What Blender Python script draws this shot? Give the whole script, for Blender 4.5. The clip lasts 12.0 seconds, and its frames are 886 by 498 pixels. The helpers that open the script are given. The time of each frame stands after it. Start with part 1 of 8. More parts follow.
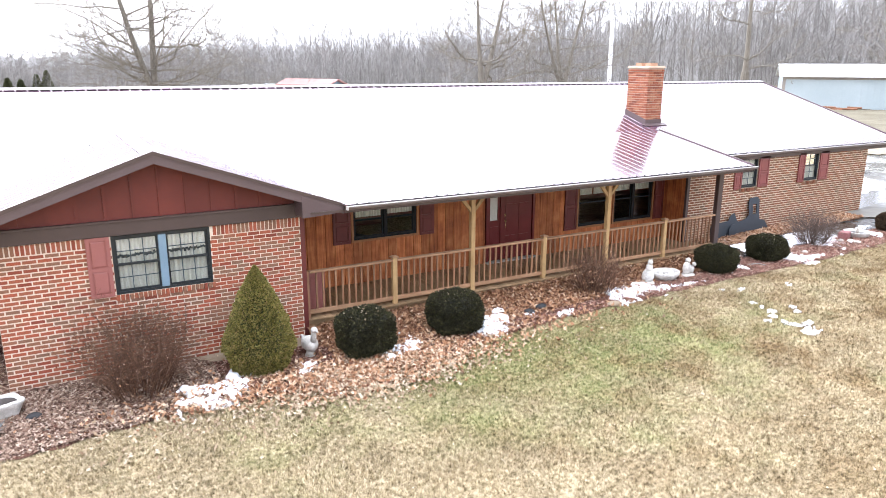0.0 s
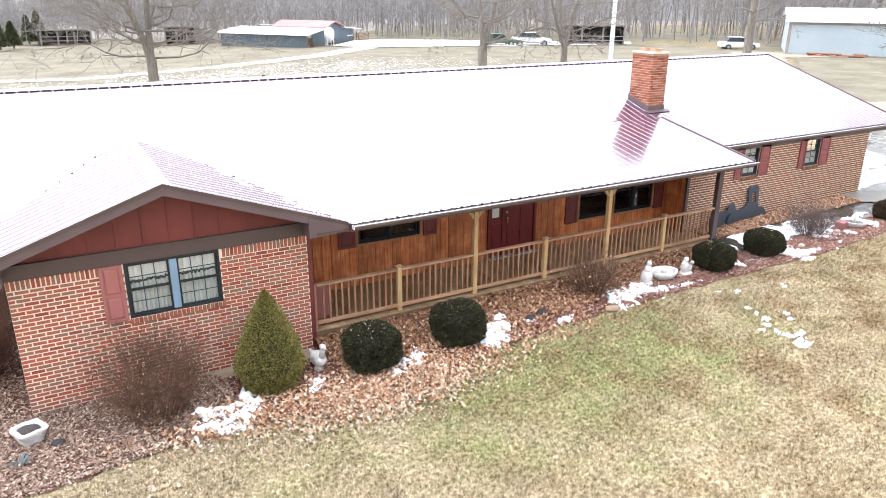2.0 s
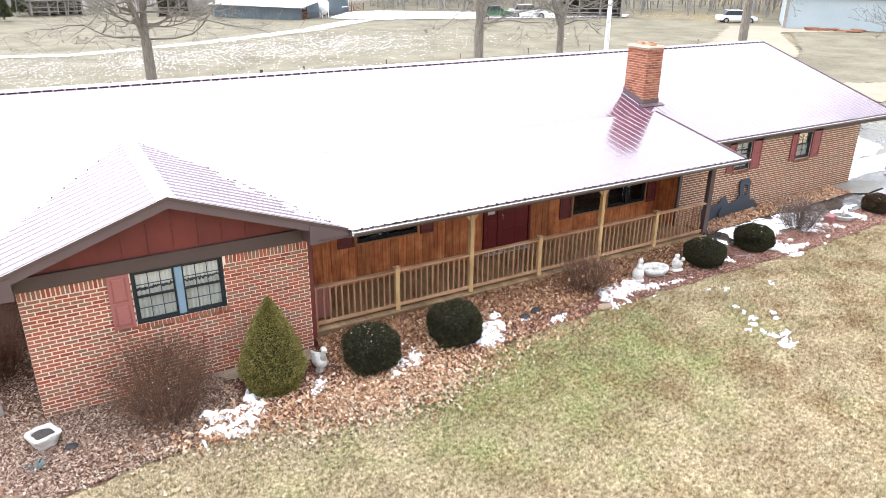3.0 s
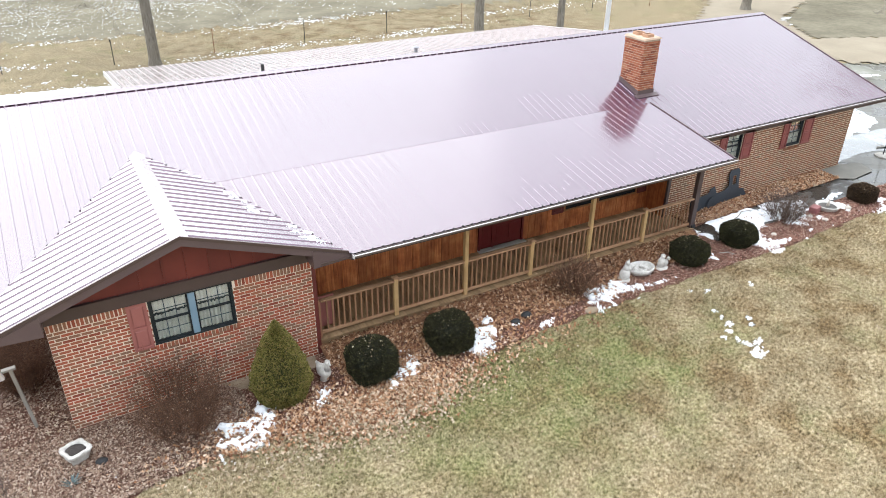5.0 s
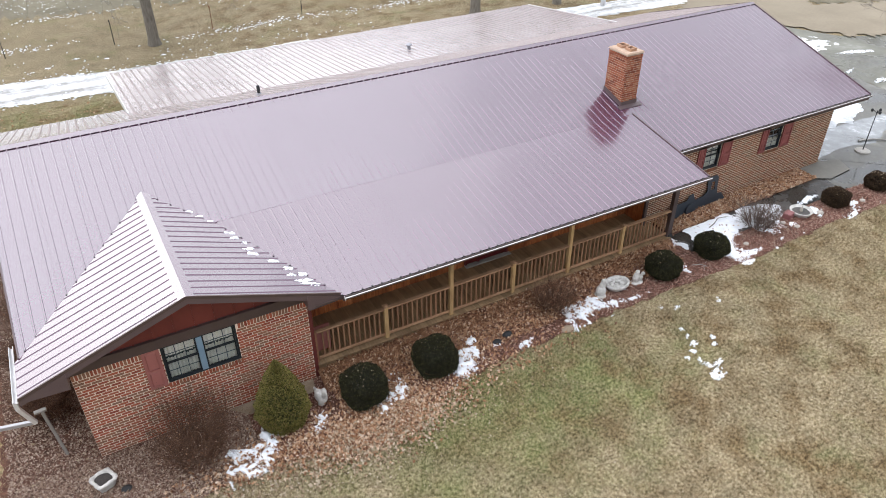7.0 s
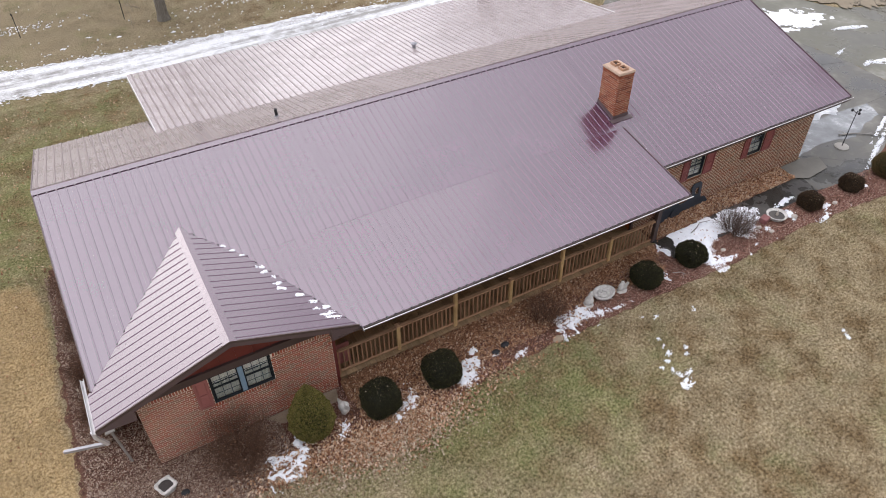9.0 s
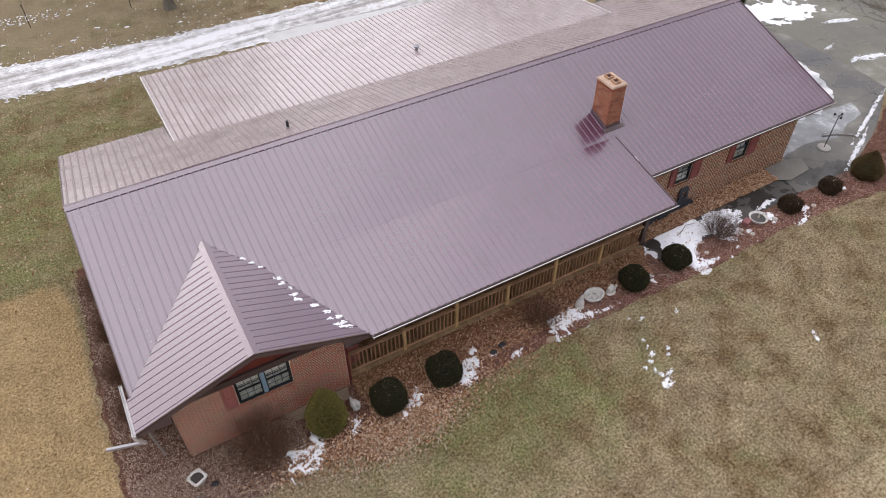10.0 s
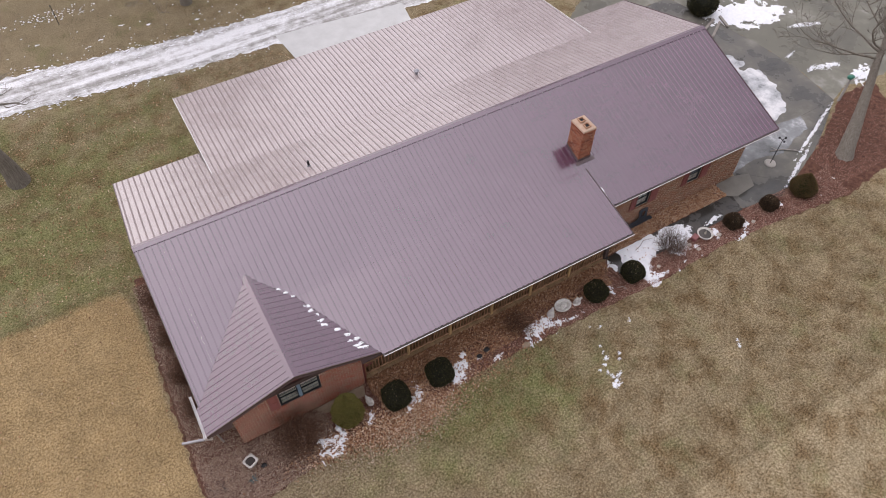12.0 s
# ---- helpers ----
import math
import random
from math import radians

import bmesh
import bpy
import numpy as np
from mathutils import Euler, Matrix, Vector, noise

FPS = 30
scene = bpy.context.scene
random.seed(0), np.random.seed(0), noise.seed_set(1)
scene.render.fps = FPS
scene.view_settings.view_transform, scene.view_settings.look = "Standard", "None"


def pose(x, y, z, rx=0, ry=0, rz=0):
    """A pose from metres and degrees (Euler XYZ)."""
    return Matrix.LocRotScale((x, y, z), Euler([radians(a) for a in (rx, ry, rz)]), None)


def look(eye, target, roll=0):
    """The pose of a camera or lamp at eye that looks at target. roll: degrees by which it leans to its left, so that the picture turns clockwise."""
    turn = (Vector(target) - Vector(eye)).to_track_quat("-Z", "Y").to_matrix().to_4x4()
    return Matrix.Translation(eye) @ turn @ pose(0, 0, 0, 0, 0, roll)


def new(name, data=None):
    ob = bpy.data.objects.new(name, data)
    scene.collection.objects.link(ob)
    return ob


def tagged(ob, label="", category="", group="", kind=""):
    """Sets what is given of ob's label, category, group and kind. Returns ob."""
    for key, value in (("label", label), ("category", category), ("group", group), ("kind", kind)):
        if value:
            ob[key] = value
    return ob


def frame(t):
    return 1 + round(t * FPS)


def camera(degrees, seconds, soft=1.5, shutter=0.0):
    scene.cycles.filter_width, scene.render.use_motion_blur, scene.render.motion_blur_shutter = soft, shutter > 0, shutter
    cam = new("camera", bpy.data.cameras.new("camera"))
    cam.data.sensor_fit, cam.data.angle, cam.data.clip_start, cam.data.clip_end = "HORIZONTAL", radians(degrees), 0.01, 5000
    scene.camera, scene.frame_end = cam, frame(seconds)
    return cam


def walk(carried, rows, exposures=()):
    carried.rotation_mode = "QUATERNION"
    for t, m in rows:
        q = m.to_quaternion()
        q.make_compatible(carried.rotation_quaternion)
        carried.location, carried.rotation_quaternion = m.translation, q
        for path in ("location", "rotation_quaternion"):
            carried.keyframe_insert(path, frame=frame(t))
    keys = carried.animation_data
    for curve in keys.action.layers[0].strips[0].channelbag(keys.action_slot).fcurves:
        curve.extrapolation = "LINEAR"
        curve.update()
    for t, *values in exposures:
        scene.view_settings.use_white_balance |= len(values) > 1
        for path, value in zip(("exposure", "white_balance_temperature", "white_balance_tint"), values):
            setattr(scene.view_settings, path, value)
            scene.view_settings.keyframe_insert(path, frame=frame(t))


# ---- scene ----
cam = camera(64.2, 12.0, 0.65)
EXPOSURES = [(0.0, 1.92, 6300, 15), (2.5, 1.84, 6400, 14), (3.5, 1.68, 6450, 11), (5.5, 1.18, 6500, 8), (7.0, 0.80, 6500, 12), (9.5, 0.32, 6750, 18), (12.0, 0.06, 6900, 22)]
PATH = [
    (0, (-4.459, -11.322, 4.872), (-3.505, -9.638, 4.372), 0.2),
    (0.5, (-4.484, -11.242, 5.243), (-3.527, -9.572, 4.697), 0.3),
    (1, (-4.504, -11.245, 5.518), (-3.55, -9.584, 4.941), 0.3),
    (1.5, (-4.435, -11.188, 5.979), (-3.498, -9.539, 5.344), 0.4),
    (2, (-4.477, -11.102, 6.352), (-3.543, -9.468, 5.676), 0.4),
    (2.5, (-4.497, -11.163, 6.686), (-3.569, -9.541, 5.975), 0.3),
    (3, (-4.555, -11.166, 7.097), (-3.625, -9.566, 6.339), 0.6),
    (5, (-4.43, -11.176, 9.139), (-3.55, -9.655, 8.184), 0.8),
    (5.5, (-4.399, -11.27, 9.76), (-3.534, -9.769, 8.761), 0.7),
    (6, (-4.271, -11.305, 10.363), (-3.424, -9.822, 9.323), 0.5),
    (6.5, (-4.096, -11.311, 11.111), (-3.267, -9.851, 10.024), 0.3),
    (7, (-3.938, -11.291, 11.722), (-3.126, -9.849, 10.599), 0.0),
    (9, (-3.932, -11.186, 15.261), (-3.201, -9.869, 13.944), -0.5),
    (9.5, (-4.138, -11.115, 16.251), (-3.413, -9.839, 14.892), 0.1),
    (10, (-4.063, -11.193, 17.474), (-3.371, -9.955, 16.064), -0.3),
    (10.5, (-4.122, -11.159, 18.722), (-3.445, -9.959, 17.272), -0.0),
    (11, (-4.098, -11.225, 20.149), (-3.442, -10.068, 18.655), -0.0),
    (11.5, (-3.98, -11.18, 21.867), (-3.356, -10.075, 20.321), -0.1),
    (12, (-3.999, -11.143, 23.86), (-3.402, -10.092, 22.266), 0.2),
]
walk(cam, [(t, look(eye, target, roll)) for t, eye, target, roll in PATH], EXPOSURES)

# ---------------------------------------------------------------- light
world = bpy.data.worlds.new("overcast_sky")
scene.world = world
world.use_nodes = True
wn = world.node_tree.nodes
wl = world.node_tree.links
sky = wn.new("ShaderNodeTexSky")
sky.sky_type = "NISHITA"
sky.sun_disc = False
sky.sun_elevation = radians(37)
sky.sun_rotation = radians(338)
sky.air_density = 1.0
sky.dust_density = 4.0
veil = wn.new("ShaderNodeHueSaturation")
veil.inputs["Saturation"].default_value = 0.15
wl.new(sky.outputs[0], veil.inputs["Color"])
# a closed cloud cover, brighter overhead than at the horizon
way = wn.new("ShaderNodeTexCoord")
sep = wn.new("ShaderNodeSeparateXYZ")
wl.new(way.outputs["Generated"], sep.inputs[0])
lift = wn.new("ShaderNodeMapRange")
for k, v in enumerate((0.0, 1.0, 0.62, 1.17)):
    lift.inputs[k + 1].default_value = v
wl.new(sep.outputs["Z"], lift.inputs[0])
cloud = wn.new("ShaderNodeTexNoise")
cloud.inputs["Scale"].default_value = 2.0
cloud.inputs["Detail"].default_value = 4.0
cramp = wn.new("ShaderNodeMapRange")
for k, v in enumerate((0.3, 0.7, 0.88, 1.12)):
    cramp.inputs[k + 1].default_value = v
wl.new(cloud.outputs[0], cramp.inputs[0])
crest = wn.new("ShaderNodeMapRange")
for k, v in enumerate((0.74, 1.0, 0.0, 1.05)):
    crest.inputs[k + 1].default_value = v
wl.new(sep.outputs["Z"], crest.inputs[0])
height = wn.new("ShaderNodeMath")
height.operation = "ADD"
wl.new(lift.outputs[0], height.inputs[0])
wl.new(crest.outputs[0], height.inputs[1])
level = wn.new("ShaderNodeMath")
level.operation = "MULTIPLY"
aim = wn.new("ShaderNodeVectorMath")
aim.operation = "DOT_PRODUCT"
aim.inputs[1].default_value = Vector((-12, 30, 24)).normalized()
wl.new(way.outputs["Generated"], aim.inputs[0])
side = wn.new("ShaderNodeMapRange")
for k, v in enumerate((-0.7, 1.0, 0.28, 0.53)):
    side.inputs[k + 1].default_value = v
wl.new(aim.outputs["Value"], side.inputs[0])
glow = wn.new("ShaderNodeMath")
glow.operation = "MULTIPLY"
wl.new(height.outputs[0], glow.inputs[0])
wl.new(side.outputs[0], glow.inputs[1])
wl.new(glow.outputs[0], level.inputs[0])
wl.new(cramp.outputs[0], level.inputs[1])
cover = wn.new("ShaderNodeVectorMath")
cover.operation = "SCALE"
cover.inputs[0].default_value = (15.2, 16.2, 17.7)
wl.new(level.outputs[0], cover.inputs["Scale"])
cmix = wn.new("ShaderNodeMix")
cmix.data_type = "RGBA"
cmix.inputs[0].default_value = 0.75
wl.new(veil.outputs[0], cmix.inputs[6])
wl.new(cover.outputs[0], cmix.inputs[7])
wl.new(cmix.outputs[2], wn["Background"].inputs["Color"])
wn["Background"].inputs["Strength"].default_value = 0.15

sun_data = bpy.data.lights.new("sun", "SUN")
sun_data.energy = 0.5
sun_data.angle = radians(100)
sun_data.color = (1.0, 0.98, 0.95)
sun = new("sun", sun_data)
sun.matrix_world = look((-12, 30, 24), (0, 0, 0))


# ---------------------------------------------------------------- materials
def mat(name, rough=0.6, metal=0.0, spec=0.5):
    m = bpy.data.materials.new(name)
    m.use_nodes = True
    n, l = m.node_tree.nodes, m.node_tree.links
    b = n["Principled BSDF"]
    b.inputs["Roughness"].default_value = rough
    b.inputs["Metallic"].default_value = metal
    b.inputs["Specular IOR Level"].default_value = spec
    return m, n, l, b


def coords(n, l, scale=(1, 1, 1), world=True):
    mp = n.new("ShaderNodeMapping")
    mp.inputs["Scale"].default_value = scale
    if world:
        g = n.new("ShaderNodeNewGeometry")
        l.new(g.outputs["Position"], mp.inputs[0])
    else:
        g = n.new("ShaderNodeTexCoord")
        l.new(g.outputs["Object"], mp.inputs[0])
    return mp.outputs[0]


def noise_tex(n, l, vec, scale, detail=4, rough=0.6):
    t = n.new("ShaderNodeTexNoise")
    t.inputs["Scale"].default_value = scale
    t.inputs["Detail"].default_value = detail
    t.inputs["Roughness"].default_value = rough
    l.new(vec, t.inputs["Vector"])
    return t.outputs[0]


def ramp(n, l, fac, stops):
    r = n.new("ShaderNodeValToRGB")
    e = r.color_ramp.elements
    while len(e) < len(stops):
        e.new(0.5)
    for k, (p, c) in enumerate(stops):
        e[k].position = p
        e[k].color = (*c, 1)
    l.new(fac, r.inputs[0])
    return r.outputs[0]


def mixc(n, l, fac, a, b, mode="MIX"):
    m = n.new("ShaderNodeMix")
    m.data_type = "RGBA"
    m.blend_type = mode
    for s, v in ((0, fac), (6, a), (7, b)):
        if isinstance(v, (int, float)):
            m.inputs[s].default_value = v
        elif isinstance(v, tuple):
            m.inputs[s].default_value = (*v, 1)
        else:
            l.new(v, m.inputs[s])
    return m.outputs[2]


def remap(n, l, fac, a, b, c=0.0, d=1.0):
    m = n.new("ShaderNodeMapRange")
    for k, v in enumerate((a, b, c, d)):
        m.inputs[k + 1].default_value = v
    l.new(fac, m.inputs[0])
    return m.outputs[0]


def bump(n, l, b, height, strength=0.3, dist=0.01):
    k = n.new("ShaderNodeBump")
    k.inputs["Strength"].default_value = strength
    k.inputs["Distance"].default_value = dist
    l.new(height, k.inputs["Height"])
    l.new(k.outputs[0], b.inputs["Normal"])


def island(n, l):
    """A random number for each loose piece, whether an object of its own or an island of a mesh."""
    o = n.new("ShaderNodeObjectInfo")
    g = n.new("ShaderNodeNewGeometry")
    a = n.new("ShaderNodeMath")
    a.operation = "ADD"
    f = n.new("ShaderNodeMath")
    f.operation = "FRACT"
    l.new(o.outputs["Random"], a.inputs[0])
    l.new(g.outputs["Random Per Island"], a.inputs[1])
    l.new(a.outputs[0], f.inputs[0])
    return f.outputs[0]


def surface(name, c1, c2, scale=3.0, fine=60.0, rough=0.6, spec=0.5, metal=0.0, relief=0.25, stretch=(1, 1, 1), depth=0.005, vary=0.0, coat=0.0):
    """Two-scale variation between two colours, with fine relief; vary shifts it piece by piece."""
    m, n, l, b = mat(name, rough, metal, spec)
    v = coords(n, l, stretch)
    big = noise_tex(n, l, v, scale)
    small = noise_tex(n, l, v, fine, 3)
    f = mixc(n, l, 0.4, big, small)
    c = ramp(n, l, f, [(0.32, c1), (0.68, c2)])
    if vary:
        r = island(n, l)
        k = remap(n, l, r, 0, 1, 1 - vary, 1 + vary)
        s = n.new("ShaderNodeVectorMath")
        s.operation = "SCALE"
        l.new(c, s.inputs[0])
        l.new(k, s.inputs["Scale"])
        c = s.outputs[0]
    l.new(c, b.inputs["Base Color"])
    if coat:
        b.inputs["Coat Weight"].default_value = coat
        b.inputs["Coat Roughness"].default_value = 0.08
    r2 = remap(n, l, small, 0.3, 0.7, max(0.02, rough - 0.08), min(1, rough + 0.08))
    l.new(r2, b.inputs["Roughness"])
    bump(n, l, b, small, relief, depth)
    return m


def pieces(name, stops, rough=0.8, fine=50.0, relief=0.3, spec=0.3, depth=0.004, translucent=0.0):
    """A colour drawn at random for each piece, with fine grain."""
    m, n, l, b = mat(name, rough, 0, spec)
    r = island(n, l)
    c = ramp(n, l, r, stops)
    v = coords(n, l)
    small = noise_tex(n, l, v, fine, 4)
    c = mixc(n, l, remap(n, l, small, 0.3, 0.7, 0.0, 0.45), c, (0.05, 0.035, 0.03))
    l.new(c, b.inputs["Base Color"])
    bump(n, l, b, small, relief, depth)
    return m


M = {}
M["brick"] = pieces("brick", [(0.0, (0.28, 0.064, 0.036)), (0.3, (0.46, 0.122, 0.063)), (0.55, (0.40, 0.128, 0.070)), (0.7, (0.35, 0.158, 0.092)), (1.0, (0.27, 0.146, 0.094))], 0.85, 70)
M["chimney_mortar"] = surface("chimney_mortar", (0.38, 0.29, 0.22), (0.52, 0.42, 0.33), 2, 120, 0.9)
M["chimney_brick"] = pieces("chimney_brick", [(0.0, (0.21, 0.062, 0.036)), (0.4, (0.34, 0.10, 0.052)), (0.7, (0.41, 0.14, 0.075)), (1.0, (0.45, 0.21, 0.125))], 0.85, 70)
M["wing_brick"] = pieces("wing_brick", [(0.0, (0.18, 0.062, 0.030)), (0.35, (0.29, 0.108, 0.052)), (0.6, (0.21, 0.090, 0.048)), (0.8, (0.25, 0.135, 0.078)), (1.0, (0.15, 0.085, 0.052))], 0.85, 70)
M["mortar"] = surface("mortar", (0.58, 0.48, 0.385), (0.78, 0.67, 0.555), 2, 120, 0.9)
M["dark_mortar"] = surface("dark_mortar", (0.47, 0.38, 0.28), (0.64, 0.53, 0.41), 2, 120, 0.9)
M["grime_brick"] = surface("grime_brick", (0.2, 0.08, 0.06), (0.3, 0.14, 0.1), 2, 120, 0.9)
M["brown_trim"] = surface("brown_trim", (0.060, 0.039, 0.035), (0.082, 0.055, 0.049), 1.5, 40, 0.45, relief=0.08)
M["mauve_trim"] = surface("mauve_trim", (0.088, 0.059, 0.061), (0.11, 0.077, 0.078), 1.5, 40, 0.4, relief=0.05)
M["red_board"] = surface("red_board", (0.118, 0.020, 0.014), (0.165, 0.031, 0.021), 2, 50, 0.6, relief=0.12, vary=0.08)
M["rose_shutter"] = surface("rose_shutter", (0.28, 0.098, 0.085), (0.34, 0.125, 0.11), 3, 60, 0.55, relief=0.05)
M["red_shutter"] = surface("red_shutter", (0.10, 0.018, 0.016), (0.15, 0.03, 0.025), 3, 60, 0.5, relief=0.05)
M["wing_shutter"] = surface("wing_shutter", (0.17, 0.045, 0.042), (0.22, 0.062, 0.055), 3, 60, 0.5, relief=0.05)
M["door_red"] = surface("door_red", (0.105, 0.010, 0.011), (0.145, 0.018, 0.017), 3, 60, 0.35, relief=0.05)
M["dark_frame"] = surface("dark_frame", (0.011, 0.015, 0.018), (0.018, 0.025, 0.029), 5, 60, 0.4, relief=0.03)
M["black_frame"] = surface("black_frame", (0.008, 0.009, 0.010), (0.014, 0.015, 0.016), 5, 60, 0.6, 0.25, relief=0.03)
M["gutter"] = surface("gutter_aluminium", (0.42, 0.41, 0.41), (0.58, 0.57, 0.565), 2, 40, 0.45, relief=0.04)
# Gutter front toned brown for what it reflects.
M["gutter_brown"] = surface("gutter_brown", (0.13, 0.10, 0.095), (0.20, 0.165, 0.155), 2, 40, 0.4, relief=0.04)
M["blue_frame"] = surface("blue_frame", (0.16, 0.25, 0.33), (0.21, 0.31, 0.39), 4, 60, 0.5, relief=0.04)
M["cedar_trim"] = surface("cedar_trim", (0.27, 0.105, 0.038), (0.36, 0.155, 0.06), 3, 30, 0.6, stretch=(6, 6, 0.5), relief=0.15)
M["white_metal"] = surface("white_metal", (0.52, 0.51, 0.51), (0.70, 0.69, 0.685), 2, 40, 0.35, relief=0.04)
M["grey_metal"] = surface("grey_metal", (0.24, 0.24, 0.26), (0.34, 0.34, 0.36), 2, 40, 0.4, metal=0.3, relief=0.05)
M["black"] = surface("black_rubber", (0.012, 0.012, 0.013), (0.02, 0.02, 0.022), 4, 50, 0.7)
M["silhouette"] = surface("silhouette_paint", (0.018, 0.025, 0.034), (0.03, 0.038, 0.05), 4, 50, 0.55, relief=0.05)
M["brass"] = surface("brass", (0.6, 0.45, 0.25), (0.7, 0.55, 0.3), 5, 50, 0.25, metal=1.0, relief=0.02)
M["curtain"] = surface("curtain", (0.52, 0.54, 0.48), (0.66, 0.67, 0.60), 6, 40, 0.9, stretch=(9, 1, 0.6), relief=0.3, depth=0.02)
M["valance"] = surface("valance", (0.76, 0.76, 0.68), (0.86, 0.86, 0.80), 6, 40, 0.9, relief=0.2)
M["lace"] = surface("lace_trim", (0.03, 0.045, 0.05), (0.08, 0.1, 0.1), 6, 40, 0.9)
# Near-black tone so that rooms behind the glass look unlit.
M["inside"] = surface("unlit_inside", (0.05, 0.045, 0.04), (0.08, 0.075, 0.065), 2, 30, 0.9)
M["snow"] = surface("snow", (0.70, 0.73, 0.77), (0.88, 0.89, 0.905), 5, 60, 0.6, relief=0.5, depth=0.02)
M["concrete"] = surface("concrete", (0.30, 0.28, 0.25), (0.42, 0.40, 0.36), 1.5, 60, 0.8)
M["pale_concrete"] = surface("pale_concrete", (0.44, 0.45, 0.44), (0.56, 0.57, 0.56), 1.5, 60, 0.6)
M["stone_white"] = surface("white_cast_stone", (0.36, 0.34, 0.31), (0.74, 0.72, 0.68), 9, 60, 0.85, relief=0.9, depth=0.02)
M["damp_concrete"] = surface("damp_concrete", (0.11, 0.104, 0.088), (0.19, 0.178, 0.152), 1.5, 60, 0.6)
M["stone_grey"] = surface("grey_cast_stone", (0.28, 0.25, 0.21), (0.52, 0.47, 0.41), 8, 80, 0.85, relief=0.5)
M["soil"] = surface("potting_soil", (0.02, 0.016, 0.014), (0.06, 0.05, 0.045), 20, 90, 0.9, relief=0.8)
M["yew"] = pieces("yew_leaf", [(0.0, (0.005, 0.007, 0.002)), (0.5, (0.016, 0.020, 0.006)), (0.85, (0.045, 0.048, 0.015)), (1.0, (0.16, 0.145, 0.06))], 0.8, 30, spec=0.2)
M["bronze"] = pieces("bronze_leaf", [(0.0, (0.014, 0.008, 0.004)), (0.5, (0.045, 0.027, 0.013)), (0.85, (0.09, 0.056, 0.028)), (1.0, (0.17, 0.11, 0.06))], 0.8, 30, spec=0.2)
M["spruce"] = pieces("spruce_needle", [(0.0, (0.065, 0.068, 0.016)), (0.4, (0.22, 0.205, 0.048)), (0.8, (0.40, 0.355, 0.105)), (1.0, (0.42, 0.28, 0.12))], 0.8, 30, spec=0.2)
# Dark cores stand in for the shade between the leaves of the bushes.
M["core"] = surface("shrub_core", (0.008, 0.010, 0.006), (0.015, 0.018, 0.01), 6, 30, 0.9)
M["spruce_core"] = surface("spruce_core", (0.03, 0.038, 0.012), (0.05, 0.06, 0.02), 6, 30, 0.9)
M["russet"] = pieces("russet_needle", [(0.0, (0.07, 0.052, 0.020)), (0.5, (0.15, 0.112, 0.040)), (1.0, (0.22, 0.125, 0.055))], 0.7, 30)
M["twig"] = pieces("red_brown_twig", [(0.0, (0.045, 0.021, 0.012)), (0.6, (0.12, 0.054, 0.031)), (1.0, (0.27, 0.155, 0.09))], 0.8, 30)
M["grey_twig"] = pieces("grey_twig", [(0.0, (0.07, 0.048, 0.038)), (1.0, (0.19, 0.14, 0.115))], 0.8, 30)
M["bark"] = surface("bark", (0.13, 0.11, 0.09), (0.27, 0.24, 0.20), 4, 30, 0.9, relief=0.9, stretch=(6, 6, 0.8), depth=0.03)
# Far bark is lifted toward the paleness of distance haze.
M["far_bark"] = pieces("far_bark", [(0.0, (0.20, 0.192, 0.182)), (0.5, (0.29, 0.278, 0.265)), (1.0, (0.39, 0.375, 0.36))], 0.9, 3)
# Haze is mixed into these greys, more of it in the farther layer.
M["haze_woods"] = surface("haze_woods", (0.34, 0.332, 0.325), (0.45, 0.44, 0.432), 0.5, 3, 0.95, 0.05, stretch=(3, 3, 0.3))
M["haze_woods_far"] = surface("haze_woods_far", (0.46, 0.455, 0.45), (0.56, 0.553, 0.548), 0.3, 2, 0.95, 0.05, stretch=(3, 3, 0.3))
M["stone_tan"] = surface("tan_soil", (0.19, 0.14, 0.095), (0.34, 0.27, 0.195), 3, 40, 0.9, 0.2, relief=0.7, depth=0.02)
M["old_bark"] = surface("old_bark", (0.09, 0.078, 0.062), (0.30, 0.27, 0.225), 3, 14, 0.9, relief=0.9, stretch=(6, 6, 0.8), depth=0.03)
M["leaf"] = pieces("fallen_leaf", [(0.0, (0.12, 0.045, 0.022)), (0.25, (0.30, 0.130, 0.058)), (0.5, (0.47, 0.255, 0.135)), (0.8, (0.63, 0.42, 0.27)), (1.0, (0.76, 0.61, 0.46))], 0.75, 60)
M["wet_leaf"] = pieces("damp_leaf", [(0.0, (0.10, 0.036, 0.017)), (0.3, (0.26, 0.110, 0.050)), (0.6, (0.42, 0.215, 0.108)), (0.88, (0.60, 0.37, 0.215)), (1.0, (0.74, 0.56, 0.40))], 0.7, 60)
M["leaf_bed"] = surface("leaf_bed", (0.10, 0.045, 0.025), (0.34, 0.18, 0.10), 8, 40, 0.9, 0.2, relief=1.0, depth=0.03)
M["pale_leaf"] = pieces("pale_leaf", [(0.0, (0.26, 0.17, 0.10)), (0.5, (0.42, 0.32, 0.21)), (1.0, (0.60, 0.51, 0.38))], 0.75, 60)
M["chip"] = pieces("mulch_chip", [(0.0, (0.10, 0.036, 0.024)), (0.3, (0.25, 0.108, 0.075)), (0.65, (0.38, 0.205, 0.153)), (1.0, (0.60, 0.43, 0.35))], 0.85, 60)
M["old_chip"] = pieces("old_mulch_chip", [(0.0, (0.09, 0.047, 0.031)), (0.3, (0.22, 0.132, 0.092)), (0.65, (0.35, 0.24, 0.176)), (1.0, (0.56, 0.445, 0.355))], 0.85, 60)
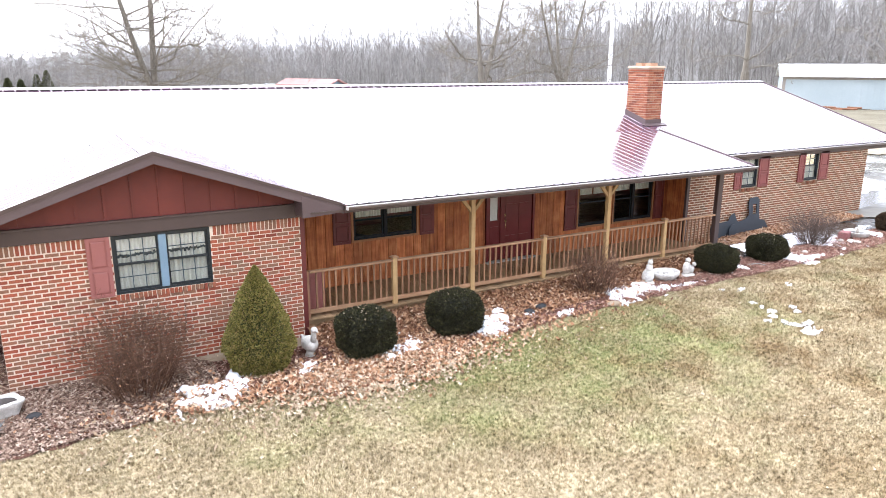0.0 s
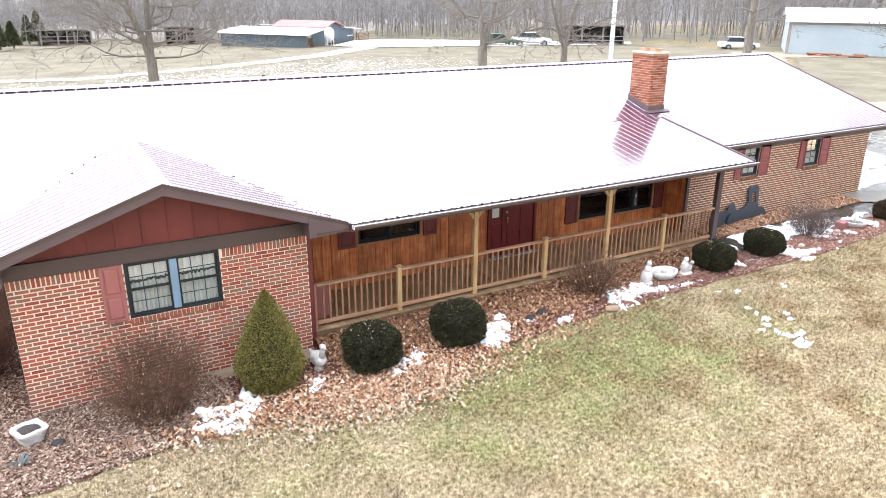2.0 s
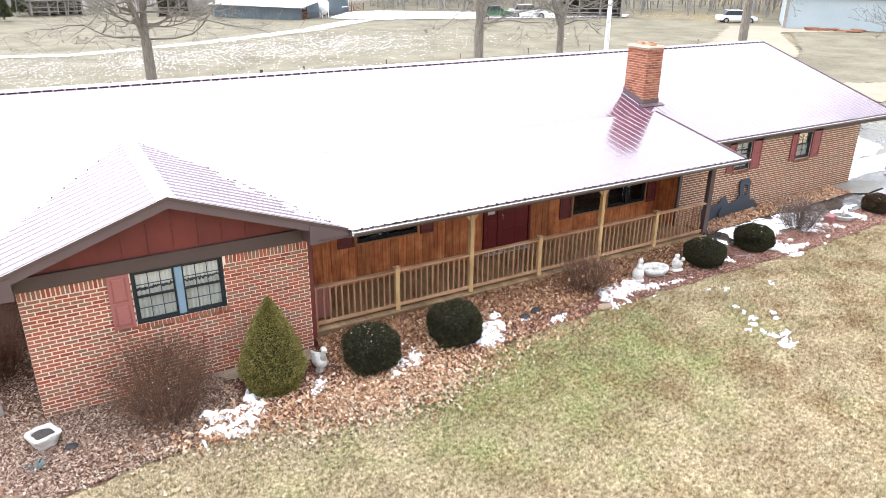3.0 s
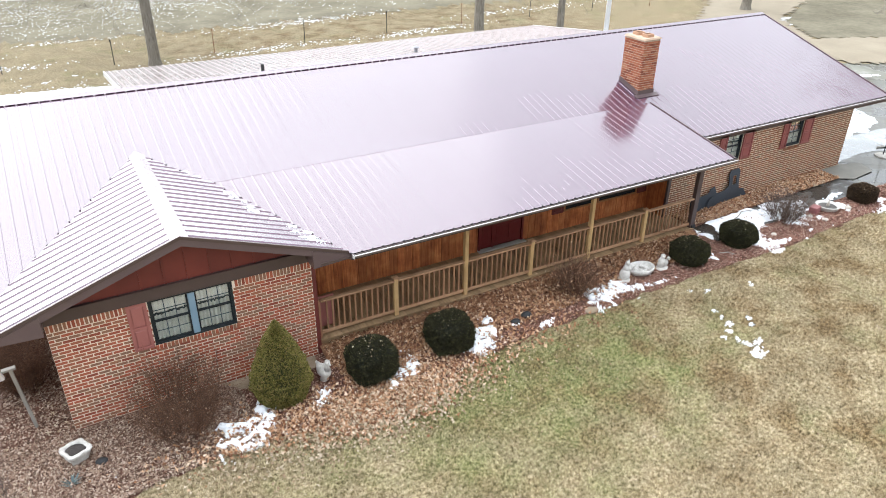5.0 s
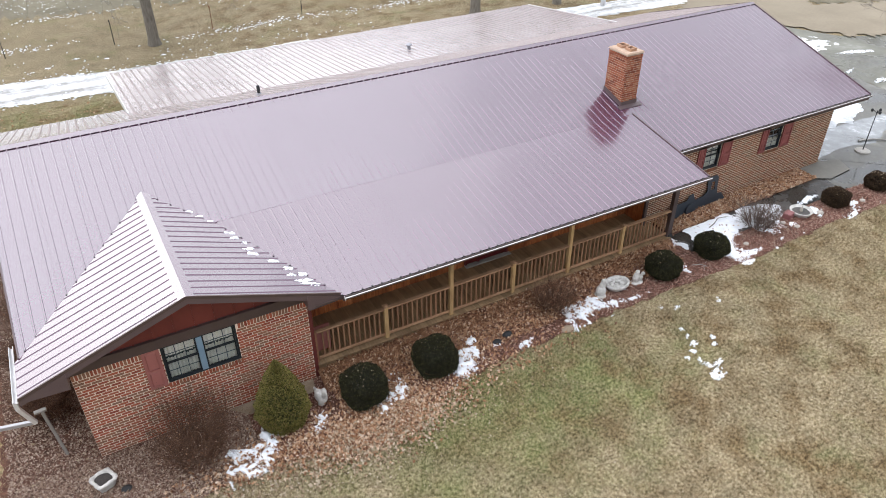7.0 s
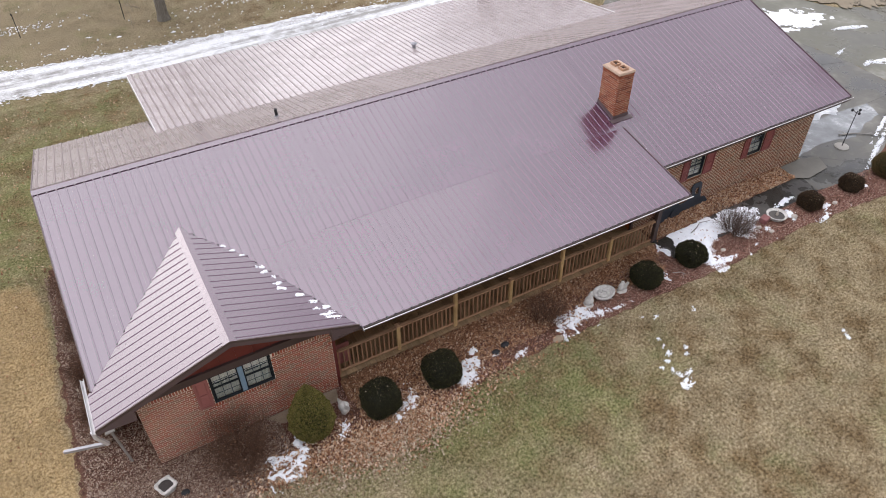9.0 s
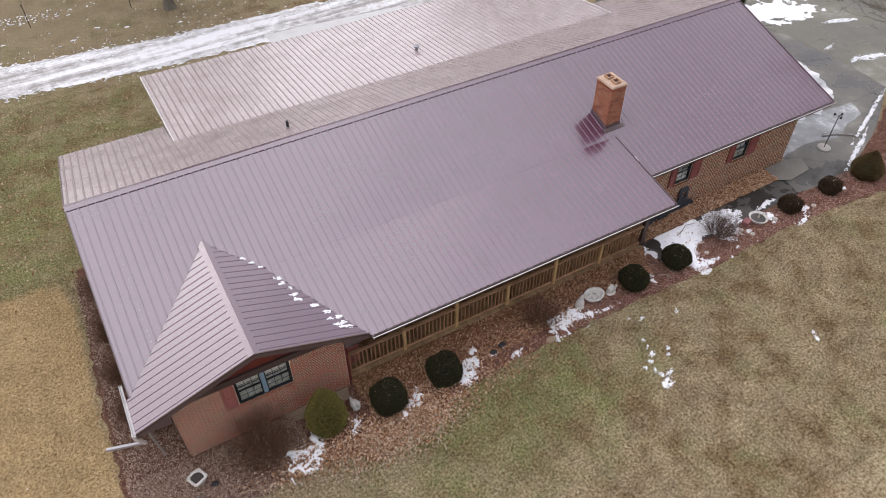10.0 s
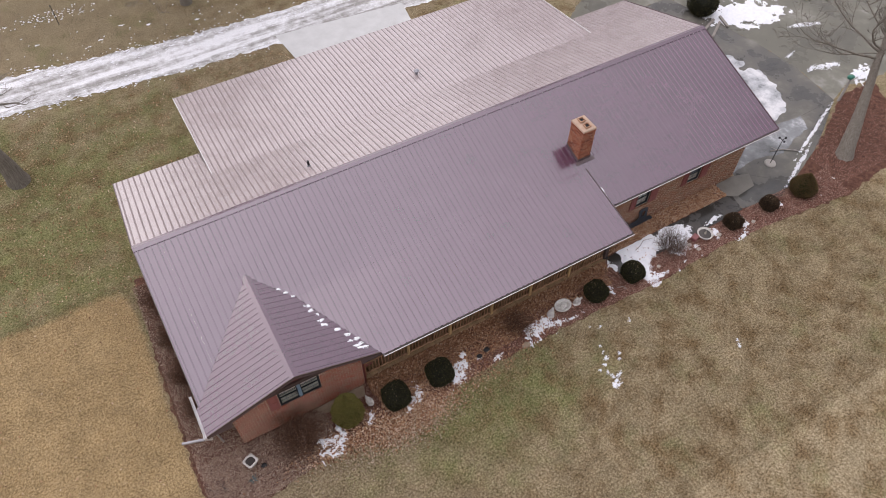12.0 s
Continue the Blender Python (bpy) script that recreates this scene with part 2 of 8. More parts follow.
M["barn_blue"] = surface("barn_siding", (0.07, 0.10, 0.12), (0.105, 0.14, 0.165), 0.6, 8, 0.5, relief=0.1)
M["barn_red"] = surface("barn_red_roof", (0.30, 0.155, 0.14), (0.38, 0.21, 0.19), 0.5, 6, 0.85, 0.15)
M["pale_roof"] = surface("pale_steel_roof", (0.66, 0.66, 0.67), (0.78, 0.78, 0.79), 0.5, 6, 0.45)
M["pale_wall"] = surface("pale_steel_wall", (0.34, 0.405, 0.43), (0.40, 0.465, 0.49), 0.4, 6, 0.5)
M["weathered"] = surface("weathered_board", (0.20, 0.18, 0.16), (0.34, 0.31, 0.28), 1, 20, 0.9)
# Dark tone that imitates the shade inside sheds and stalls.
M["shade"] = surface("shed_shade", (0.03, 0.028, 0.026), (0.05, 0.047, 0.043), 1, 10, 0.9)
M["rust"] = surface("rusty_iron", (0.16, 0.07, 0.04), (0.28, 0.13, 0.07), 3, 20, 0.8)
M["car_white"] = surface("car_paint", (0.66, 0.66, 0.66), (0.74, 0.74, 0.74), 1, 20, 0.3, relief=0.02)
M["tyre"] = surface("tyre_rubber", (0.02, 0.02, 0.02), (0.035, 0.035, 0.035), 5, 40, 0.8)
M["green_paint"] = surface("tractor_green", (0.03, 0.09, 0.04), (0.05, 0.13, 0.06), 2, 30, 0.5)
M["cedar_tree"] = pieces("cedar_foliage", [(0.0, (0.04, 0.052, 0.022)), (1.0, (0.13, 0.145, 0.065))], 0.8, 10)
M["tarp"] = surface("green_tarp", (0.03, 0.16, 0.11), (0.06, 0.26, 0.19), 4, 30, 0.45)
M["rose_box"] = surface("rose_box", (0.20, 0.07, 0.07), (0.26, 0.1, 0.095), 4, 50, 0.6)


def glass_mat():
    m, n, l, b = mat("window_glass", 0.03, 0, 0.6)
    b.inputs["Transmission Weight"].default_value = 1.0
    b.inputs["IOR"].default_value = 1.45
    b.inputs["Base Color"].default_value = (0.97, 0.98, 0.98, 1)
    return m


M["glass"] = glass_mat()


def roof_mat(name, c1, c2, rough=0.2, spec=0.7):
    """Glossy painted steel, with faint streaks down the slope, dirt and a gentle wave in the sheet."""
    m, n, l, b = mat(name, rough, 0.0, spec)
    v = coords(n, l)
    big = noise_tex(n, l, v, 0.7, 4)
    small = noise_tex(n, l, v, 25, 4)
    c = ramp(n, l, mixc(n, l, 0.35, big, small), [(0.3, c1), (0.7, c2)])
    l.new(c, b.inputs["Base Color"])
    l.new(remap(n, l, mixc(n, l, 0.5, big, small), 0.3, 0.7, rough - 0.05, rough + 0.08), b.inputs["Roughness"])
    b.inputs["Coat Weight"].default_value = 1.0
    b.inputs["Coat IOR"].default_value = 1.85
    b.inputs["Coat Roughness"].default_value = 0.15
    bump(n, l, b, noise_tex(n, l, v, 1.6, 2), 0.12, 0.02)
    return m


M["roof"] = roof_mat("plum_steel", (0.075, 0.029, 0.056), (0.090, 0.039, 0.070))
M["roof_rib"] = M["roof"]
# Faded back slope; its base is lifted further in place of sky reflection.
M["roof_back"] = roof_mat("weathered_sheen_steel", (0.32, 0.265, 0.265), (0.37, 0.315, 0.315), 0.26)


# Back ribs toned darker than their sheets to imitate the shade lines along them.
M["back_rib"] = surface("shade_line_rib", (0.20, 0.158, 0.153), (0.28, 0.23, 0.225), 2, 30, 0.4, relief=0.05)


def wood_mat(name, stops, grain_dir=2, rough=0.65, vary=0.25, fine=10):
    """Stained boards: stretched grain, a shade drawn for each board, blotchy weathering."""
    m, n, l, b = mat(name, rough, 0, 0.35)
    st = [14.0, 14.0, 14.0]
    st[grain_dir] = 0.8
    v = coords(n, l, tuple(st))
    grain = noise_tex(n, l, v, 1.6, 6, 0.65)
    v2 = coords(n, l)
    blotch = noise_tex(n, l, v2, 2.6, 4)
    r = island(n, l)
    f = mixc(n, l, 0.45, grain, blotch)
    c = ramp(n, l, f, stops)
    s = n.new("ShaderNodeVectorMath")
    s.operation = "SCALE"
    l.new(c, s.inputs[0])
    l.new(remap(n, l, r, 0, 1, 1 - vary, 1 + vary), s.inputs["Scale"])
    l.new(s.outputs[0], b.inputs["Base Color"])
    bump(n, l, b, grain, 0.35, 0.004)
    return m


M["siding"] = wood_mat("stained_cedar_siding", [(0.34, (0.18, 0.048, 0.017)), (0.5, (0.40, 0.125, 0.041)), (0.64, (0.56, 0.22, 0.08))], 2)
M["deck"] = wood_mat("deck_board", [(0.3, (0.20, 0.128, 0.065)), (0.7, (0.37, 0.25, 0.14))], 1, vary=0.2)
M["rail"] = wood_mat("treated_pine", [(0.35, (0.26, 0.138, 0.072)), (0.65, (0.48, 0.295, 0.175))], 0, vary=0.12)
M["post"] = wood_mat("treated_pine_post", [(0.35, (0.35, 0.215, 0.095)), (0.65, (0.58, 0.39, 0.19))], 2, vary=0.1)
M["baluster"] = wood_mat("reddish_pine", [(0.35, (0.20, 0.098, 0.052)), (0.65, (0.38, 0.21, 0.12))], 2, vary=0.15)
M["grey_post"] = wood_mat("grey_post", [(0.3, (0.20, 0.185, 0.17)), (0.7, (0.34, 0.32, 0.29))], 2, vary=0.1)


def blend(n, l, op, a, b):
    m = n.new("ShaderNodeMath")
    m.operation = op
    m.use_clamp = True
    for k, v in enumerate((a, b)):
        if isinstance(v, (int, float)):
            m.inputs[k].default_value = v
        else:
            l.new(v, m.inputs[k])
    return m.outputs[0]


def mixf(n, l, a, b):
    m = n.new("ShaderNodeMath")
    m.operation = "MULTIPLY"
    l.new(a, m.inputs[0])
    l.new(b, m.inputs[1])
    return m.outputs[0]


def lawn_mat(name="winter_grass", gain=1.0):
    """Matted winter grass: tan, greener by the leaf drift and behind the house, brown in worn spots, straw-dry at the side."""
    m, n, l, b = mat(name, 0.95, 0, 0.12)
    v = coords(n, l, (1, 1, 0))
    patch = noise_tex(n, l, v, 0.5, 6, 0.7)
    clump = noise_tex(n, l, v, 13.0, 6, 0.8)
    blade = noise_tex(n, l, v, 60, 4, 0.8)
    f = mixc(n, l, 0.4, clump, blade)
    tan = ramp(n, l, f, [(0.41, (0.082, 0.058, 0.027)), (0.49, (0.255, 0.204, 0.121)), (0.57, (0.46, 0.382, 0.258))])
    green = ramp(n, l, f, [(0.41, (0.044, 0.050, 0.015)), (0.49, (0.128, 0.150, 0.048)), (0.57, (0.29, 0.280, 0.13))])
    dry = ramp(n, l, f, [(0.42, (0.15, 0.100, 0.042)), (0.49, (0.325, 0.235, 0.122)), (0.56, (0.49, 0.37, 0.205))])
    g = n.new("ShaderNodeNewGeometry")
    xyz = n.new("ShaderNodeSeparateXYZ")
    l.new(g.outputs["Position"], xyz.inputs[0])
    X, Y = xyz.outputs["X"], xyz.outputs["Y"]

    def zone(cx, cy, kx, ky):
        """1 in the middle of an oval stretch of lawn, 0 outside it."""
        sq = n.new("ShaderNodeMapping")
        sq.inputs["Scale"].default_value = (kx, ky, 0.0)
        l.new(g.outputs["Position"], sq.inputs[0])
        d = n.new("ShaderNodeVectorMath")
        d.operation = "DISTANCE"
        l.new(sq.outputs[0], d.inputs[0])
        d.inputs[1].default_value = (cx * kx, cy * ky, 0)
        return remap(n, l, d.outputs["Value"], 0.3, 1.3, 1.0, 0.0)

    lush = blend(n, l, "MAXIMUM", zone(2.8, -2.6, 0.20, 0.5), zone(-9.0, 14.5, 0.10, 0.11))
    lush = blend(n, l, "ADD", blend(n, l, "MULTIPLY", lush, 0.62), remap(n, l, patch, 0.35, 0.7, 0.0, 0.75))
    c = mixc(n, l, remap(n, l, lush, 0.36, 0.95, 0, 0.8), tan, green)
    brown = noise_tex(n, l, v, 0.9, 7, 0.72)
    reach = blend(n, l, "MULTIPLY", remap(n, l, X, -2.0, 6.0, 0.2, 0.9), remap(n, l, X, 24.0, 32.0, 1.0, 0.1))
    back = blend(n, l, "MULTIPLY", remap(n, l, Y, 9.0, 12.0, 0.0, 0.75), remap(n, l, Y, 20.0, 26.0, 1.0, 0.2))
    worn = blend(n, l, "MULTIPLY", remap(n, l, brown, 0.45, 0.62, 0, 1.0), blend(n, l, "MAXIMUM", reach, back))
    spot = ramp(n, l, f, [(0.42, (0.045, 0.028, 0.012)), (0.49, (0.145, 0.095, 0.046)), (0.56, (0.29, 0.21, 0.115))])
    c = mixc(n, l, worn, c, spot)
    side = blend(n, l, "MULTIPLY", remap(n, l, X, -7.6, -6.8, 1.0, 0.0), remap(n, l, Y, 8.2, 10.0, 1.0, 0.0))
    side = blend(n, l, "ADD", side, remap(n, l, patch, 0.3, 0.7, -0.25, 0.25))
    c = mixc(n, l, remap(n, l, side, 0.4, 0.65), c, dry)
    blotch = noise_tex(n, l, v, 1.1, 7, 0.78)
    tone = n.new("ShaderNodeVectorMath")
    tone.operation = "SCALE"
    l.new(c, tone.inputs[0])
    l.new(mixf(n, l, remap(n, l, blotch, 0.36, 0.64, 0.76 * gain, 1.06 * gain), remap(n, l, Y, 15.0, 30.0, 1.0, 0.74)), tone.inputs["Scale"])
    l.new(tone.outputs[0], b.inputs["Base Color"])
    if gain == 1.0:
        bump(n, l, b, f, 0.7, 0.02)
    return m


M["lawn"] = lawn_mat()
M["blade"] = lawn_mat("grass_blade", 1.38)
M["mulch"] = surface("red_mulch", (0.045, 0.019, 0.013), (0.20, 0.098, 0.068), 6, 55, 0.9, 0.2, relief=1.0, depth=0.03)
M["wood_floor"] = surface("leafy_wood_floor", (0.17, 0.15, 0.13), (0.27, 0.245, 0.215), 0.2, 2, 0.95, 0.1)
M["field"] = surface("rough_pasture", (0.095, 0.083, 0.056), (0.205, 0.184, 0.134), 0.35, 4, 0.95, 0.12, relief=0.8, depth=0.05)


def wet_mat(name, scale, stops, pool_at=0.5, film=0.0):
    """Concrete and asphalt under thaw: dark wet pools, damp grey, and pale slush, each with its own gloss."""
    m, n, l, b = mat(name, 0.5, 0, 0.5)
    v = coords(n, l)
    pool = noise_tex(n, l, v, scale, 7, 0.62)
    grit = noise_tex(n, l, v, 30, 4)
    c = ramp(n, l, pool, stops)
    c = mixc(n, l, remap(n, l, grit, 0.3, 0.7, 0.0, 0.2), c, (0.12, 0.115, 0.10))
    l.new(c, b.inputs["Base Color"])
    r = n.new("ShaderNodeValToRGB")
    e = r.color_ramp.elements
    e[0].position, e[0].color = pool_at - 0.06, (0.1, 0.1, 0.1, 1)
    e[1].position, e[1].color = pool_at + 0.06, (0.6, 0.6, 0.6, 1)
    l.new(pool, r.inputs[0])
    l.new(r.outputs[0], b.inputs["Roughness"])
    if film:
        b.inputs["Coat Weight"].default_value = film
        b.inputs["Coat IOR"].default_value = 1.7
        b.inputs["Coat Roughness"].default_value = 0.08
    bump(n, l, b, grit, 0.12, 0.004)
    return m


M["drive"] = wet_mat("wet_drive", 0.55, [(0.32, (0.030, 0.031, 0.029)), (0.44, (0.056, 0.055, 0.047)), (0.54, (0.105, 0.10, 0.082)), (0.64, (0.165, 0.157, 0.13)), (0.76, (0.27, 0.265, 0.24))], 0.47, 0.4)
M["wet_gravel"] = wet_mat("wet_gravel", 0.4, [(0.30, (0.085, 0.082, 0.062)), (0.48, (0.13, 0.127, 0.098)), (0.60, (0.19, 0.187, 0.15)), (0.72, (0.36, 0.36, 0.33))], 0.46)
M["slush"] = wet_mat("slush", 1.1, [(0.34, (0.22, 0.235, 0.24)), (0.46, (0.46, 0.48, 0.50)), (0.60, (0.76, 0.77, 0.78))], 0.42)
# The ice's pale tones partly stand in for sky reflected in it.
M["ice"] = wet_mat("icy_film", 0.9, [(0.32, (0.10, 0.108, 0.108)), (0.5, (0.20, 0.215, 0.22)), (0.66, (0.50, 0.52, 0.53))], 0.6, 1.0)
M["path"] = wet_mat("wet_path", 0.9, [(0.36, (0.018, 0.017, 0.015)), (0.5, (0.032, 0.029, 0.026)), (0.66, (0.08, 0.072, 0.063))], 0.5)
M["crown"] = surface("mortar_crown", (0.36, 0.25, 0.18), (0.5, 0.37, 0.28), 6, 60, 0.85)
M["flue"] = surface("clay_flue", (0.34, 0.19, 0.12), (0.46, 0.28, 0.18), 6, 60, 0.8)
M["yard"] = surface("pale_gravel_yard", (0.50, 0.48, 0.45), (0.72, 0.71, 0.70), 0.3, 6, 0.9)
M["tan_gravel"] = surface("tan_gravel", (0.19, 0.155, 0.108), (0.27, 0.228, 0.165), 0.4, 8, 0.95)
M["track"] = surface("dirt_track", (0.25, 0.226, 0.19), (0.36, 0.33, 0.285), 0.4, 8, 0.95)


def lane_mat():
    """Gravel with packed snow left in long streaks between the wheel tracks."""
    m, n, l, b = mat("snowy_gravel_lane", 0.8, 0, 0.3)
    v = coords(n, l)
    turn = n.new("ShaderNodeMapping")
    turn.inputs["Rotation"].default_value = (0, 0, radians(6))
    turn.inputs["Scale"].default_value = (0.12, 1.5, 1)
    l.new(v, turn.inputs[0])
    tracks = noise_tex(n, l, turn.outputs[0], 1.0, 6, 0.6)
    melt = noise_tex(n, l, v, 2.2, 6, 0.7)
    grit = noise_tex(n, l, v, 22, 4)
    g = ramp(n, l, grit, [(0.3, (0.19, 0.185, 0.175)), (0.7, (0.38, 0.37, 0.35))])
    s = ramp(n, l, grit, [(0.3, (0.60, 0.615, 0.63)), (0.7, (0.84, 0.85, 0.86))])
    l.new(mixc(n, l, remap(n, l, mixc(n, l, 0.35, tracks, melt), 0.42, 0.56), g, s), b.inputs["Base Color"])
    bump(n, l, b, grit, 0.5, 0.01)
    return m


M["lane"] = lane_mat()


# ---------------------------------------------------------------- mesh helpers
def box(bm, x0, x1, y0, y1, z0, z1):
    v = [bm.verts.new(p) for p in ((x0, y0, z0), (x1, y0, z0), (x1, y1, z0), (x0, y1, z0), (x0, y0, z1), (x1, y0, z1), (x1, y1, z1), (x0, y1, z1))]
    for f in ((3, 2, 1, 0), (4, 5, 6, 7), (0, 1, 5, 4), (1, 2, 6, 5), (2, 3, 7, 6), (3, 0, 4, 7)):
        bm.faces.new([v[k] for k in f])


def bbox(x0, x1, y0, y1, z0, z1, bevel=0.0):
    bm = bmesh.new()
    box(bm, x0, x1, y0, y1, z0, z1)
    if bevel:
        bmesh.ops.bevel(bm, geom=bm.edges[:], offset=bevel, segments=1, affect="EDGES")
    return bm


def prism(bm, pts, d):
    """The polygon pts, extruded by the vector d."""
    a = [bm.verts.new(p) for p in pts]
    b = [bm.verts.new(Vector(p) + Vector(d)) for p in pts]
    n = len(pts)
    bm.faces.new(a)
    bm.faces.new(b[::-1])
    for k in range(n):
        bm.faces.new((a[k], b[k], b[(k + 1) % n], a[(k + 1) % n])[::-1])


def rod(bm, p, q, r0, r1=None, n=6, cap=True):
    """A tapered rod from p to q."""
    p, q = Vector(p), Vector(q)
    r1 = r0 if r1 is None else r1
    d = (q - p).normalized()
    u = d.orthogonal().normalized()
    w = d.cross(u)
    ring = []
    for c, r in ((p, r0), (q, r1)):
        ring.append([bm.verts.new(c + r * (math.cos(2 * math.pi * k / n) * u + math.sin(2 * math.pi * k / n) * w)) for k in range(n)])
    for k in range(n):
        bm.faces.new((ring[0][k], ring[0][(k + 1) % n], ring[1][(k + 1) % n], ring[1][k]))
    if cap:
        bm.faces.new(ring[0][::-1])
        bm.faces.new(ring[1])


def lathe(bm, profile, n=20, at=(0, 0, 0), sx=1.0, sy=1.0):
    """Turns (radius, height) pairs round the upright axis."""
    rings = []
    for r, z in profile:
        rings.append([bm.verts.new((at[0] + sx * r * math.cos(2 * math.pi * k / n), at[1] + sy * r * math.sin(2 * math.pi * k / n), at[2] + z)) for k in range(n)])
    for a, b in zip(rings, rings[1:]):
        for k in range(n):
            bm.faces.new((a[k], a[(k + 1) % n], b[(k + 1) % n], b[k]))
    bm.faces.new(rings[0][::-1])
    bm.faces.new(rings[-1])


def blob(bm, c, r, seg=14, rings=9, wob=0.0, seed=0.0):
    """A lumpy ellipsoid."""
    m = Matrix.Translation(c) @ Matrix.Diagonal((r[0], r[1], r[2], 1))
    made = bmesh.ops.create_uvsphere(bm, u_segments=seg, v_segments=rings, radius=1.0, matrix=m)["verts"]
    if wob:
        for v in made:
            k = 1 + wob * noise.noise(Vector(v.co) * 3.0 + Vector((seed, seed, seed)))
            v.co = Vector(c) + (v.co - Vector(c)) * k


def finish(name, bm, material, smooth=False):
    bmesh.ops.recalc_face_normals(bm, faces=bm.faces[:])
    me = bpy.data.meshes.new(name)
    bm.to_mesh(me)
    bm.free()
    me.materials.append(material)
    if smooth:
        for p in me.polygons:
            p.use_smooth = True
    return me


def part(name, bm, material, parent, label="", smooth=False, kind=""):
    """One mesh under a thing or a part."""
    ob = new(name, finish(name, bm, material, smooth))
    ob.parent = parent
    return tagged(ob, label, kind=kind)


def thing(name, bm, material, label, category, group="", kind="", smooth=False):
    return tagged(new(name, finish(name, bm, material, smooth)), label, category, group, kind)


def holder(name, label, category, at=(0, 0, 0), group="", kind=""):
    ob = new(name)
    ob.location = at
    return tagged(ob, label, category, group, kind)


def raw(name, verts, faces, material, parent=None, kind="", label="", category=""):
    me = bpy.data.meshes.new(name)
    me.from_pydata(verts, [], faces)
    me.materials.append(material)
    ob = new(name, me)
    ob.parent = parent
    return tagged(ob, label, category, kind=kind)


def gz(x, y=0.0):
    """The height of the ground: level round the near gable, rising gently along the house."""
    return 0.0235 * (min(max(x, -0.65), 24.0) + 0.65)

# ---------------------------------------------------------------- ground
def sheet(name, outline, z_lift, material, label, category="", step=0.5, lumps=0.0, rough_edge=0.0, kind="structure", seed=0.0, parent=None, thick=0.0):
    """A flat piece of ground within an outline (x, y pairs): a fine grid that follows the ground, with an uneven edge."""
    poly = [Vector((x, y)) for x, y in outline]
    if rough_edge:
        fine = []
        for a, b in zip(poly, poly[1:] + poly[:1]):
            cuts = max(1, int((b - a).length / 0.12))
            for k in range(cuts):
                p = a.lerp(b, k / cuts)
                w = rough_edge * noise.noise(Vector((p.x * 2.3 + seed, p.y * 2.3, seed))) + 0.5 * rough_edge * noise.noise(Vector((p.x * 8 + seed, p.y * 8, 3)))
                nrm = Vector((-(b - a).y, (b - a).x)).normalized()
                fine.append(p + nrm * w)
        poly = fine
    bm = bmesh.new()
    face = bm.faces.new([bm.verts.new((p.x, p.y, 0)) for p in poly])
    xs, ys = [p.x for p in poly], [p.y for p in poly]
    if step:
        for k in range(int((max(xs) - min(xs)) / step)):
            bmesh.ops.bisect_plane(bm, geom=bm.verts[:] + bm.edges[:] + bm.faces[:], plane_co=(min(xs) + (k + 0.5) * step, 0, 0), plane_no=(1, 0, 0))
        for k in range(int((max(ys) - min(ys)) / step)):
            bmesh.ops.bisect_plane(bm, geom=bm.verts[:] + bm.edges[:] + bm.faces[:], plane_co=(0, min(ys) + (k + 0.5) * step, 0), plane_no=(0, 1, 0))
    bmesh.ops.triangulate(bm, faces=bm.faces[:])
    for v in bm.verts:
        edge = 0.0 if v.is_boundary else 1.0
        v.co.z = gz(v.co.x, v.co.y) + z_lift * (edge if thick else 1.0) + (0.004 if thick else 0) + edge * lumps * abs(noise.noise(Vector((v.co.x * 3, v.co.y * 3, seed))))
    for f in bm.faces:
        if f.normal.z < 0:
            f.normal_flip()
    me = bpy.data.meshes.new(name)
    bm.to_mesh(me)
    bm.free()
    me.materials.append(material)
    for p in me.polygons:
        p.use_smooth = True
    ob = new(name, me)
    ob.parent = parent
    return tagged(ob, label, category, kind=kind)


def ground():
    """One sheet to the horizon: fine near the house, coarse far off."""
    xs = sorted(set([-700, -450, -300, -200, -140, -100, -70, -50, -36, -26, -20] + [-16 + 0.5 * k for k in range(89)] + [32, 38, 46, 56, 70, 90, 120, 160, 220, 320, 480, 700]))
    ys = sorted(set([-300, -150, -70, -40, -25, -16] + [-12 + 0.5 * k for k in range(81)] + [32, 36, 42, 50, 60, 72, 86, 100, 120, 150, 200, 280, 400, 600, 900]))
    verts, faces = [], []
    for y in ys:
        for x in xs:
            z = gz(x, y)
            near = abs(x - 5) < 25 and -12 < y < 30
            if near:
                z += 0.015 * noise.noise(Vector((x * 0.8, y * 0.8, 0)))
            else:
                far = max(0.0, math.hypot(x, y) - 60)
                z += 0.3 * noise.noise(Vector((x * 0.02, y * 0.02, 5))) * min(1, far / 60)
                z += 0.015 * max(0.0, math.hypot(x, y) - 150) * (1 if x > 60 else 0.0)
            verts.append((x, y, z))
    w = len(xs)
    for j in range(len(ys) - 1):
        for i in range(w - 1):
            faces.append((j * w + i, j * w + i + 1, (j + 1) * w + i + 1, (j + 1) * w + i))
    ob = raw("ground", verts, faces, M["lawn"], None, "structure", "winter lawn and pasture, matted tan and green grass", "lawn")
    ob.data.materials.append(M["wood_floor"])
    for p in ob.data.polygons:
        p.use_smooth = True
        if p.center.y > 96:
            p.material_index = 1


ground()
FRONT = [(-7.1, -1.75), (-5.6, -1.7), (-4.3, -1.55), (-2.4, -1.3), (-0.9, -1.7), (0.4, -1.75), (2.2, -1.25), (4, -1.15), (6, -1.15), (8.5, -1.2), (11.6, -1.35), (15.3, -1.25), (18.5, -1.5), (22, -1.9), (27, -1.2)]
